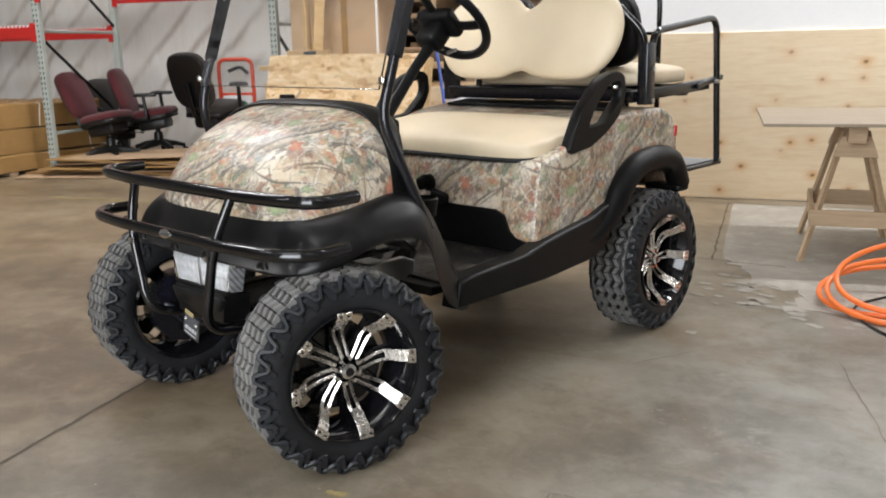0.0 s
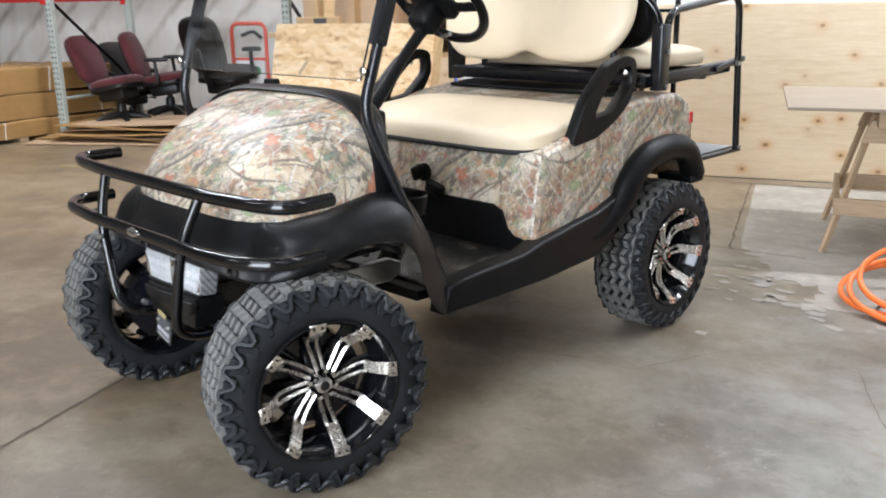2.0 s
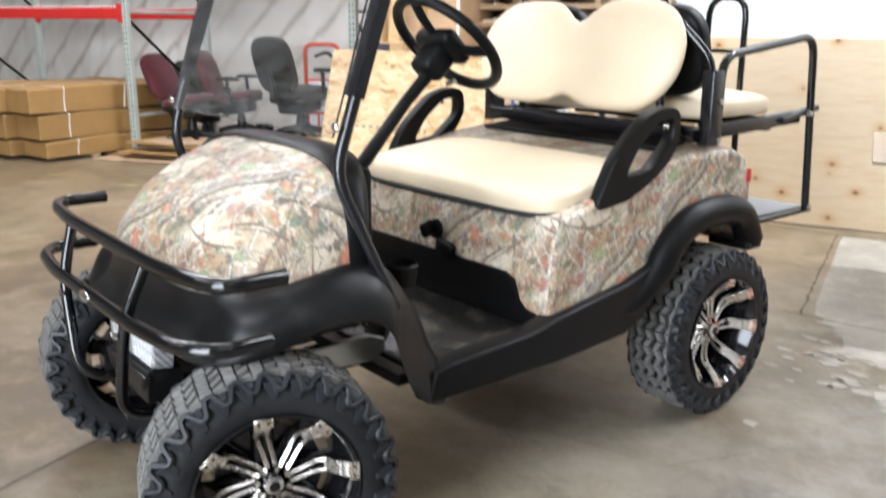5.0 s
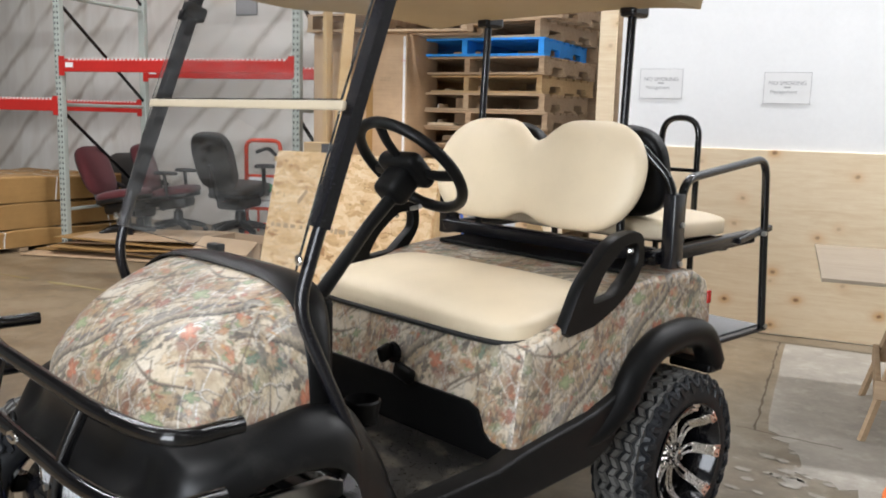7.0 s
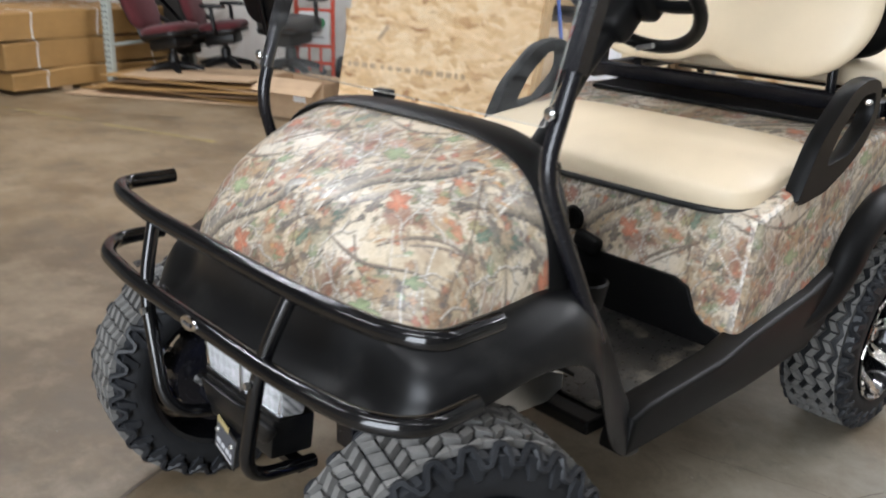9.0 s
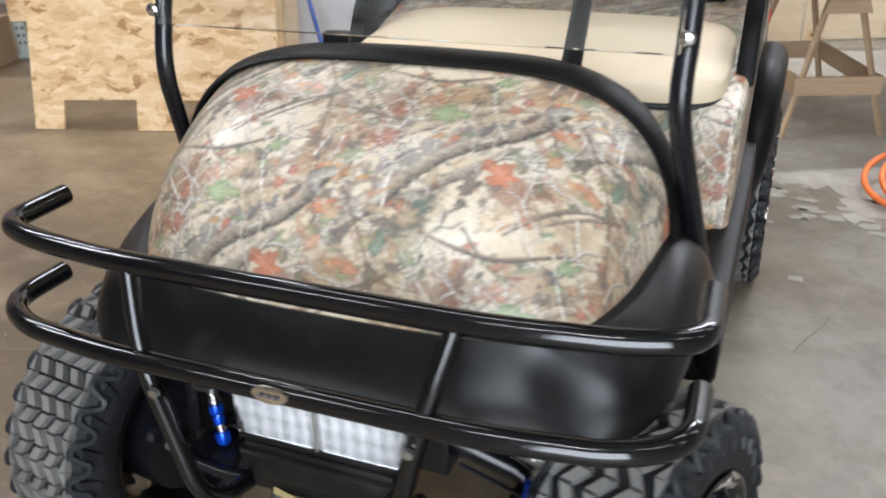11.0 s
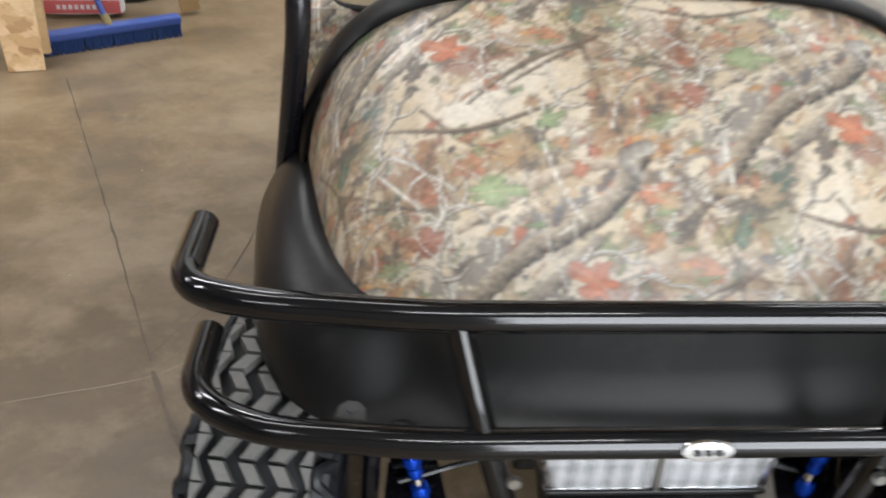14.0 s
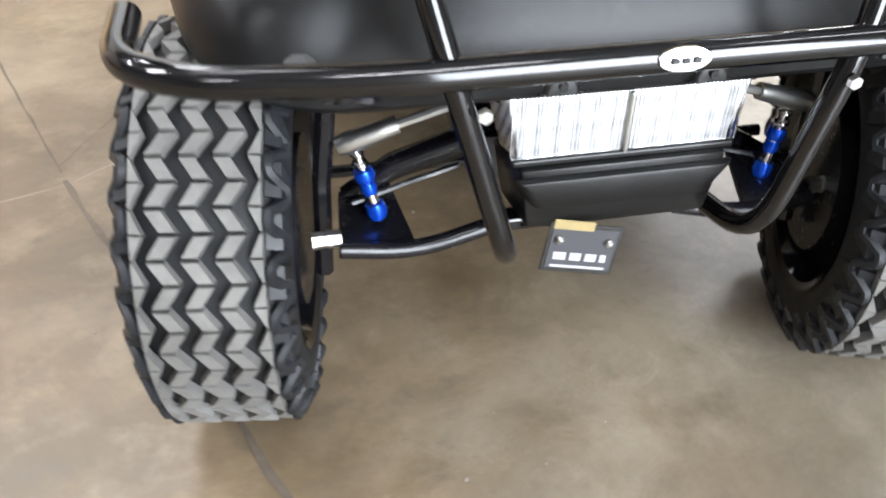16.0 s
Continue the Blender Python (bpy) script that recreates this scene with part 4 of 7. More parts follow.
def shoulder_lug(bm, side, a, step):
    """One tooth of the zigzag that runs from the tread down over the shoulder."""
    w0, w1 = 0.0745 * side, 0.0985 * side
    r0, r1 = TYRE_R - 0.014, TYRE_R - 0.058
    pts = [(w0, r0, a), (w0, r0, a + step * 0.62), (w1 * 0.94, TYRE_R - 0.02, a + step * 0.66), (w1 * 1.0, r1, a + step * 0.42), (w1 * 1.0, r1, a + step * 0.2), (w1 * 0.94, TYRE_R - 0.02, a - step * 0.04)]
    hi = [bm.verts.new((w, r * math.cos(t), r * math.sin(t))) for w, r, t in pts]
    lo = [bm.verts.new((w - 0.012 * side, (r - 0.014) * math.cos(t), (r - 0.014) * math.sin(t))) for w, r, t in pts]
    bm.faces.new((hi[0], hi[1], hi[2], hi[5]))
    bm.faces.new((hi[5], hi[2], hi[3], hi[4]))
    n = len(pts)
    for i in range(n):
        bm.faces.new((lo[i], lo[(i + 1) % n], hi[(i + 1) % n], hi[i]))


def make_wheel():
    """A wheel at the origin: the axle along x, the outer face towards +x."""
    w = new("wheel")
    R, W = TYRE_R, TYRE_W / 2
    prof = [(-W * 0.9, 0.185), (-W * 0.98, 0.2), (-W * 0.97, 0.23), (-W * 0.87, R - 0.035), (-W * 0.76, R - 0.02), (-W * 0.4, R - 0.0145), (W * 0.4, R - 0.0145), (W * 0.76, R - 0.02), (W * 0.87, R - 0.035), (W * 0.97, 0.23), (W * 0.98, 0.2), (W * 0.9, 0.185), (W * 0.6, 0.18), (-W * 0.6, 0.18)]
    wide = Matrix.Diagonal((1.03, 1, 1, 1))
    tyre = part("tyre", lathe([(1.03 * a, r) for a, r in prof], 60), M_TYRE, w, "knobbly black off-road tyre", smooth=50)
    bm = bmesh.new()
    n = 60
    step = 2 * math.pi / n
    for k in range(n):
        a, b = (k + 0.05) * step, (k + 0.95) * step
        lean = 0.0085 if k % 2 else -0.0085
        # three rows of slanted blocks, with thin slits across and zigzag grooves between
        for c in (-0.0375, 0.0, 0.0375):
            tyre_lug(bm, [(c - 0.01 - lean, a), (c + 0.01 - lean, a), (c + 0.01 + lean, b), (c - 0.01 + lean, b)], 0.0155)
        # toothed rib along each edge of the tread
        for side in (-1, 1):
            i0, i1 = 0.064 - side * lean * 0.8, 0.064 + side * lean * 0.8
            tyre_lug(bm, [(side * i0, k * step), (side * 0.0725, k * step), (side * 0.0725, (k + 1) * step), (side * i1, (k + 1) * step)], 0.0142)
    bmesh.ops.recalc_face_normals(bm, faces=bm.faces)
    bm.transform(wide)
    part("tread", bm, M_TREAD, w, "chevron tread blocks, dusty grey")
    m2 = 28
    st2 = 2 * math.pi / m2
    for side in (-1, 1):
        bs = bmesh.new()
        for k in range(m2):
            shoulder_lug(bs, side, k * st2 + st2 * 0.2, st2)
        bmesh.ops.recalc_face_normals(bs, faces=bs.faces)
        bs.transform(wide)
        tagged(part("shoulder_tread", bs, M_SHOULDER, w, "black triangular shoulder lugs"), kind="stuff")
        path = []
        for k in range(m2 * 8):
            a = 2 * math.pi * k / (m2 * 8)
            s = 0.5 + 0.42 * max(-1, min(1, 1.3 * math.sin(m2 * a)))
            r, ww = TYRE_R - 0.004 - 0.034 * s, side * 1.03 * (0.077 + 0.02 * s)
            path.append((ww, r * math.cos(a), r * math.sin(a)))
        part("shoulder_ridge", tube(bmesh.new(), path, 0.0075, 6, closed=True), M_SHOULDER, w, "wavy rubber ridge round the shoulder", smooth=50)
    barrel = [(W * 0.98, 0.187), (W * 1.04, 0.19), (W * 1.05, 0.184), (W * 0.9, 0.176), (W * 0.2, 0.155), (-W * 0.3, 0.15), (-W * 0.95, 0.178), (-W, 0.19), (-W * 0.95, 0.187), (-W * 0.3, 0.158), (W * 0.2, 0.163), (W * 0.85, 0.183)]
    part("rim", lathe(barrel, 48), M_RIMBLK, w, "gloss black alloy rim", smooth=30)
    disc = part("rim_disc", lathe([(0.012, 0.0), (0.012, 0.056), (0.0, 0.062), (-0.02, 0.056), (-0.02, 0.0)], 32), M_RIMBLK, w, smooth=30)
    for k in range(8):
        th = 2 * math.pi * (k + 0.3) / 8
        turn = Matrix.Rotation(th, 4, "X")
        bm = bmesh.new()
        lean = 0.02
        for s in (-1, 1):
            path = [(0.034, 0.034, s * 0.009), (0.03, 0.07, s * 0.0105 + lean * 0.35), (0.031, 0.105, s * 0.0125 + lean * 0.8), (0.041, 0.124, s * 0.013 + lean)]
            tube(bm, spread(path, 9), 0.0056, 4, (1.0, 0.95))
        block(bm, (0.006, 0.058, 0.034), (0.0585, 0.1395, lean + 0.001), (0, 0, -52), 0.001, 1)
        block(bm, (0.006, 0.04, 0.036), (0.084, 0.163, lean + 0.002), (0, 0, -40), 0.001, 1)
        block(bm, (0.006, 0.024, 0.042), (0.0985, 0.1755, lean + 0.003), (0, 0, -14), 0.001, 1)
        bm.transform(turn)
        spoke = part("spoke", bm, M_MACHINED, w, "twin-bar machined aluminium spoke", smooth=40)
        bm = bmesh.new()
        block(bm, (0.01, 0.075, 0.012), (0.02, 0.085, lean * 0.45), (0, 0, 4), 0.002, 1)
        block(bm, (0.012, 0.12, 0.05), (0.004, 0.10, lean * 0.6), (0, 0, 8), 0.004, 1)
        bm.transform(turn)
        part("spoke_back", bm, M_RIMBLK, w)
        bm = bmesh.new()
        for s in (-1, 1):
            bmesh.ops.create_cone(bm, cap_ends=True, segments=8, radius1=0.0042, radius2=0.0035, depth=0.006, matrix=pose(0.1012, 0.176, lean + 0.003 + s * 0.011, 0, 90, -14))
        bm.transform(turn)
        part("rivet", bm, M_RIMBLK, w)
    bm = lathe([(0.06, 0.0), (0.06, 0.014), (0.056, 0.022), (0.03, 0.028), (0.008, 0.03), (0.008, 0.0)], 24)
    cap = part("hub_cap", bm, M_CHROME, w, "chrome hub cap", smooth=30)
    for k in range(8):
        a = 2 * math.pi * k / 8
        bm = bmesh.new()
        bmesh.ops.create_cone(bm, cap_ends=True, segments=6, radius1=0.008, radius2=0.006, depth=0.03, matrix=pose(0.035, 0.036 * math.cos(a), 0.036 * math.sin(a), 0, 90, 0))
        part("lug_nut", bm, M_CHROME, w)
    part("cap_emblem", lathe([(0.061, 0.0), (0.0615, 0.013), (0.059, 0.013), (0.059, 0.0)], 20), M_RIMBLK, w)
    bm = bmesh.new()
    bmesh.ops.create_cone(bm, cap_ends=True, segments=24, radius1=0.125, radius2=0.125, depth=0.09, matrix=pose(-0.05, 0, 0, 0, 90, 0))
    part("brake_drum", bm, M_STRUT, w)
    bm = bmesh.new()
    tube(bm, [(0.03, 0.1, -0.13), (0.075, 0.105, -0.137)], 0.004, 6)
    part("valve_stem", bm, M_STEEL, w)
    return w


HUB = 0.50
wheel = make_wheel()
wheel.parent = cart
wheel.matrix_basis = pose(HUB, 1.672, TYRE_R, 0, 0, 0) @ pose(0, 0, 0, 200)
for x, y, turn, spin in ((0.488, 0.02, -17, 32), (-0.49, 0.08, 180 - 8, 40), (-HUB, 1.672, 180, 75)):
    copy_thing(wheel, pose(x, y, TYRE_R, 0, 0, turn) @ pose(0, 0, 0, spin))

# hood: a dome built of ribs from the front lip to the dash
HOOD_N = 190
HOOD_C = spread([(0, -0.05, 0.682), (0, -0.05, 0.715), (0, -0.03, 0.762), (0, 0.01, 0.815), (0, 0.068, 0.87), (0, 0.14, 0.915), (0, 0.225, 0.955), (0, 0.325, 0.987)], HOOD_N)


def hood_point(i, a):
    c = HOOD_C[i]
    s = i / (HOOD_N - 1)
    w = 0.35 + 0.12 * s ** 0.72
    base = 0.678 + 0.02 * s + 0.008 * abs(a) ** 6 * (1 - s) ** 2
    f = max(0.0, 1 - abs(a) ** 4.0) ** 0.42
    rear = -0.002 + 0.08 * s + 0.217 * s * s
    y = c.y + (rear - c.y) * abs(a) ** 3.2
    return Vector((w * math.copysign(abs(a) ** 0.92, a), y, base + (c.z - base) * f))


def hood_ribs(n=37):
    return [math.sin(math.pi / 2 * (2 * k / (n - 1) - 1)) for k in range(n)]


ribs = hood_ribs(301)
skin = np.array([[hood_point(i, a) for a in ribs] for i in range(HOOD_N)])
across = np.zeros(skin.shape[:2])
across[:, 1:] = np.cumsum(np.linalg.norm(np.diff(skin, axis=1), axis=2), axis=1)
across -= across[:, 150:151]
along = np.concatenate([[0.0], np.cumsum([(q - p).length for p, q in zip(HOOD_C, HOOD_C[1:])])])
du, dv = np.gradient(skin, axis=1), np.gradient(skin, axis=0)
nor = np.cross(du, dv)
nor /= np.linalg.norm(nor, axis=2, keepdims=True) + 1e-9
inner = skin - 0.006 * nor * np.sign(nor[HOOD_N // 2, 150, 2])
nr, nc = skin.shape[:2]
idx = np.arange(nr * nc).reshape(nr, nc)
quads = np.stack([idx[:-1, :-1], idx[:-1, 1:], idx[1:, 1:], idx[1:, :-1]], -1).reshape(-1, 4)
rim = np.concatenate([idx[0], idx[1:, -1], idx[-1, -2::-1], idx[-2:0:-1, 0]])
nxt = np.roll(rim, -1)
hem = np.stack([rim, rim + nr * nc, nxt + nr * nc, nxt], -1)
me = bpy.data.meshes.new("hood")
me.from_pydata(np.concatenate([skin.reshape(-1, 3), inner.reshape(-1, 3)]).tolist(), [], np.concatenate([quads, quads[:, ::-1] + nr * nc, hem]).tolist())
me.polygons.foreach_set("use_smooth", np.ones(len(me.polygons), bool))
me.set_sharp_from_angle(angle=radians(60))
me.materials.append(M_CAMO)
sheet_uv = np.stack([across, np.repeat(along[:, None], nc, 1)], -1).reshape(-1, 2)
print_on(me, np.concatenate([sheet_uv, sheet_uv]))
ob = new("hood", me)
ob.parent = cart
ob["label"] = "rounded hood printed with leaves and branches"

# dark rim round the back of the hood, running into the dash
rows = []
for dy, lift in ((-0.022, 0.003), (-0.016, 0.009), (0.02, 0.017), (0.055, 0.014), (0.088, 0.005), (0.102, -0.014), (0.105, -0.09)):
    row = []
    for a in hood_ribs():
        p = hood_point(HOOD_N - 1, a)
        row.append(p + Vector((lift * a * 0.8, dy - 0.01 * abs(a) ** 3 - max(0.0, dy - 0.03) * abs(a) ** 4, lift * (1 - 0.3 * abs(a)))))
    rows.append(row)
bm = sheet(rows, 0.006)
part("dash_cowl", bm, M_BLACKPL, cart, "black plastic rim behind the hood", smooth=50)
bm = cuboid((0.74, 0.04, 0.3), (0, 0.385, 0.80), bevel=0.015)
part("dashboard", bm, M_BLACKPL, cart, smooth=30)
bm = cuboid((0.05, 0.03, 0.022), (-0.19, 0.405, 1.0), (0, 0, 8), 0.005)
block(bm, (0.03, 0.05, 0.012), (-0.19, 0.40, 0.988), (0, 0, 8), 0.003)
part("dash_clip", bm, M_BLACKPL, cart)

# front cowl: a flaring bumper skin that runs into sloped shoulders, wheel arches and the legs of the cab
COWL_IN = [(0.0, -0.056, 0.688), (0.2, -0.051, 0.688), (0.3, -0.03, 0.69), (0.36, 0.004, 0.695), (0.405, 0.05, 0.705), (0.438, 0.115, 0.718), (0.456, 0.185, 0.735), (0.466, 0.25, 0.747), (0.475, 0.325, 0.744), (0.483, 0.372, 0.71), (0.492, 0.41, 0.65), (0.5, 0.45, 0.565), (0.502, 0.485, 0.49), (0.502, 0.51, 0.45)]
COWL_OUT = [(0.0, -0.122, 0.568), (0.21, -0.118, 0.567), (0.368, -0.1, 0.561), (0.462, -0.052, 0.57), (0.508, 0.012, 0.586), (0.527, 0.082, 0.612), (0.536, 0.152, 0.63), (0.543, 0.222, 0.634), (0.549, 0.287, 0.622), (0.554, 0.332, 0.578), (0.556, 0.355, 0.5), (0.556, 0.39, 0.415), (0.554, 0.45, 0.368), (0.553, 0.492, 0.36)]


def both_sides(pts, n):
    return spread([(-x, y, z) for x, y, z in pts[:0:-1]] + pts, n)


rows = []
for hi, lo in zip(both_sides(COWL_IN, 131), both_sides(COWL_OUT, 131)):
    out = Vector((lo.x - hi.x, lo.y - hi.y, 0)).normalized()
    k = min(1.0, max(0.0, (abs(lo.x) - 0.36) / 0.13))
    k = k * k * (3 - 2 * k)
    front = Vector((hi.x + 0.12 * (lo.x - hi.x), hi.y + 0.12 * (lo.y - hi.y), hi.z - 0.72 * (hi.z - lo.z)))
    shoulder = Vector((hi.x + 0.86 * (lo.x - hi.x), hi.y + 0.86 * (lo.y - hi.y), hi.z - 0.26 * (hi.z - lo.z)))
    mid = front.lerp(shoulder, k)
    curve = [(1 - t) ** 2 * hi + 2 * t * (1 - t) * mid + t * t * lo for t in np.linspace(0, 1, 11)]
    rows.append([hi - out * 0.03 + Vector((0, 0, -0.012)), hi - out * 0.006 + Vector((0, 0, -0.002))] + curve + [lo - out * 0.004 + Vector((0, 0, -0.007)), lo - out * 0.016 + Vector((0, 0, -0.006)), lo - out * 0.045 + Vector((0, 0, 0.004))])
bm = sheet(rows)
bmesh.ops.recalc_face_normals(bm, faces=bm.faces)
bmesh.ops.solidify(bm, geom=list(bm.faces), thickness=0.005)
part("front_cowl", bm, M_COWL, cart, "black textured plastic cowl over the front wheels", smooth=55)
for s in (-1, 1):
    bm = sheet([[(s * (0.30 + 0.2 * k / 4), y, z - 0.006 * k / 4) for k in range(5)] for y, z in ((0.02, 0.6), (0.12, 0.622), (0.2, 0.626), (0.28, 0.61), (0.325, 0.575))], 0.006)
    part("wheel_liner", bm, M_BLACKPL, cart, smooth=50)
for x in (-0.33, -0.1, 0.08, 0.33):
    out = [(0.022 * math.cos(a), 0.02 * math.sin(a) - 0.004) for a in np.linspace(0, math.pi, 11)]
    bm = prism([(-0.034, -0.007)] + [(-u, w) for u, w in out] + [(0.034, -0.007)], 0.014, "Y", 0.0, 0.006, 3)
    y = -0.13 + 0.75 * max(0.0, abs(x) - 0.27) ** 1.3
    bm.transform(pose(x, y, 0.58, -6, 0, 0))
    tab = part("mounting_tab", bm, M_COWL, cart, smooth=50)
    bm = bmesh.new()
    bmesh.ops.create_cone(bm, cap_ends=True, segments=10, radius1=0.0065, radius2=0.005, depth=0.006, matrix=pose(x, y - 0.008, 0.585, 90, 0, 0))
    part("push_rivet", bm, M_RIMBLK, tab)

# headlight bar and lower bumper
def quad_prism(bottom, top, y0, y1, z0, z1):
    bm = bmesh.new()
    v = []
    for y, k in ((y0, 1.0), (y1, 0.9)):
        v.append([bm.verts.new(p) for p in ((-bottom * k, y, z0), (bottom * k, y, z0), (top * k, y, z1), (-top * k, y, z1))])
    a, b = v
    bm.faces.new(a)
    bm.faces.new(b[::-1])
    for i in range(4):
        bm.faces.new((a[i], b[i], b[(i + 1) % 4], a[(i + 1) % 4]))
    bmesh.ops.recalc_face_normals(bm, faces=bm.faces)
    bmesh.ops.bevel(bm, geom=list(bm.edges), offset=0.006, segments=2, profile=0.5, affect="EDGES")
    return bm


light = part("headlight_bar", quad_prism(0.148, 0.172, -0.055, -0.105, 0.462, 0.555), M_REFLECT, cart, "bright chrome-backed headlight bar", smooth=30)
part("divider", cuboid((0.006, 0.009, 0.084), (0, -0.1065, 0.51), bevel=0.002), M_STEEL, light, "grey divider between the lenses")
part("lower_lip", cuboid((0.29, 0.014, 0.01), (0, -0.104, 0.4655), bevel=0.003), M_COWL, light, "black lip under the lenses")
part("light_housing", cuboid((0.35, 0.056, 0.014), (0, -0.078, 0.5615), (0, 0, 0), 0.004), M_BLACKPL, light, "black housing lid")
for s in (-1, 1):
    flutes = [(0.012 + 0.0032 * k, -0.1085 - 0.0018 * (k % 2)) for k in range(43)]
    bm = prism([(s * a, b) for a, b in flutes + [(0.1464, -0.104), (0.012, -0.104)]], 0.074, "Z", 0.51)
    part("headlight_lens", bm, M_LENS, light, "clear ribbed headlight lens").visible_shadow = False
    bm = bmesh.new()
    bmesh.ops.create_uvsphere(bm, u_segments=12, v_segments=8, radius=0.012, matrix=Matrix.Translation((s * 0.16, -0.085, 0.553)))
    part("adjuster_knob", bm, M_CHROME, light)
bm = quad_prism(0.135, 0.15, -0.03, -0.118, 0.37, 0.46)
part("lower_bumper", bm, M_COWL, cart, "black moulded lower bumper", smooth=30)
bm = quad_prism(0.12, 0.152, -0.112, -0.13, 0.405, 0.45)
part("bumper_ridge", bm, M_COWL, cart, smooth=30)
pm = pose(-0.046, -0.125, 0.333, -5, 9, -6)


def on_plate(size, centre, bevel=0.0008):
    bm = cuboid(size, centre, (0, 0, 0), bevel, 1)
    bm.transform(pm)
    return bm


plate = part("front_plate", on_plate((0.1, 0.003, 0.076), (0, 0, 0)), M_TAB, cart, "small bordered metal plate with plain bars")
part("plate_field", on_plate((0.09, 0.003, 0.063), (0, -0.0012, 0)), M_DARKINK, plate)
part("plate_sticker", on_plate((0.055, 0.003, 0.014), (-0.018, -0.002, 0.036)), M_YELLOW, plate, "yellow sticker")
for k, (x, w) in enumerate(((-0.028, 0.018), (-0.006, 0.016), (0.015, 0.016), (0.032, 0.009))):
    part("plate_bar", on_plate((w, 0.003, 0.012), (x, -0.0022, -0.012)), M_INK, plate)
part("plate_bar", on_plate((0.076, 0.003, 0.004), (0, -0.0022, -0.028)), M_INK, plate)
for s in (-1, 1):
    bm = bmesh.new()
    bmesh.ops.create_uvsphere(bm, u_segments=10, v_segments=6, radius=0.0065, matrix=pm @ pose(s * 0.034, -0.004, 0.014))
    part("plate_bolt", bm, M_STEEL, plate)

# brush guard of bent tube
guard = part("brush_guard", cuboid((0.3, 0.03, 0.02), (0, -0.06, 0.345), bevel=0.004), M_GLOSSBLK, cart, "gloss black tubular brush guard")
BAR = 0.018
for name, tip, z, yf in (("upper_bar", 0.045, 0.776, -0.143), ("lower_bar", 0.005, 0.641, -0.193)):
    pts = rounded([(0.556, tip, z), (0.56, yf * 0.55 - 0.01, z), (0.478, yf + 0.022, z), (0.3, yf, z), (-0.3, yf, z), (-0.488, yf + 0.022, z), (-0.572, yf * 0.55 - 0.01, z), (-0.57, tip, z)], 0.07, 7)
    bm = tube(bmesh.new(), pts, BAR, 16)
    part(name, bm, M_GLOSSBLK, guard, smooth=40)
for s in (-1, 1):
    wide = 0.02 if s < 0 else 0.0
    pts = rounded([(s * (0.254 + wide), -0.143, 0.772), (s * (0.22 + wide), -0.19, 0.641), (s * (0.155 + wide * 0.4), -0.198, 0.375), (s * (0.138 + wide * 0.3), -0.03, 0.345)], 0.075, 7)
    part("upright", tube(bmesh.new(), pts, 0.0145, 14), M_GLOSSBLK, guard, smooth=40)
    bm = bmesh.new()
    bmesh.ops.create_cone(bm, cap_ends=True, segments=6, radius1=0.008, radius2=0.008, depth=0.008, matrix=pose(s * 0.208, -0.211, 0.6, 90, 0, 0))
    part("bolt", bm, M_STEEL, guard)
bm = lathe([(0.0, 0.0), (0.0, 1.0), (0.004, 0.95), (0.006, 0.0)], 28, "Z")
bm.transform(pose(0, -0.2095, 0.646, 80, 0, 0) @ Matrix.Diagonal((0.03, 0.0135, 1, 1)))
badge = part("badge", bm, M_CHROME, guard, "oval silver maker's badge with plain bars", smooth=30)
bm = bmesh.new()
for k in range(3):
    block(bm, (0.008, 0.002, 0.006), (-0.012 + 0.012 * k, -0.2165, 0.6465), (10, 0, 0), 0.0005, 1)
part("badge_bar", bm, M_DARKINK, guard)
bm = prism([(-0.03, -0.012), (0.03, -0.012), (0.026, 0.012), (0.012, 0.026), (-0.012, 0.026), (-0.026, 0.012)], 0.004, "Y", 0.0, 0.001)
bm.transform(pose(-0.388, -0.14, 0.637, -72, 0, -8) @ Matrix.Scale(0.6, 4))
tab = part("guard_bracket", bm, M_TAB, guard, "grey steel bracket with a bolt hole")
bm = bmesh.new()
bmesh.ops.create_cone(bm, cap_ends=True, segments=12, radius1=0.0065, radius2=0.0065, depth=0.0056, matrix=pose(-0.388, -0.14, 0.637, -72, 0, -8) @ pose(0, 0, 0.006, 90))
part("bolt_hole", bm, M_DARKINK, tab)

# floor pan, rockers and the body under the seat
bm = cuboid((1.0, 0.56, 0.03), (0, 0.66, 0.425), bevel=0.006)
part("floor_pan", bm, M_BLACKPL, cart)
bm = bmesh.new()
block(bm, (0.96, 0.44, 0.008), (0, 0.655, 0.4455), (0, 0, 0), 0.003)
part("floor_mat", bm, M_MAT, cart, "shiny black moulded floor mat", smooth=40)
for s in (-1, 1):
    bm = prism([(0.44, 0.365), (0.46, 0.445), (0.52, 0.46), (0.8, 0.474), (0.9, 0.497), (1.0, 0.512), (1.2, 0.54), (1.31, 0.575), (1.355, 0.60), (1.345, 0.5), (1.29, 0.42), (1.2, 0.38), (0.9, 0.362)], 0.075, "X", s * 0.52, 0.012, 3)
    part("rocker_panel", bm, M_BLACKPL, cart, "black plastic rocker panel", smooth=35)

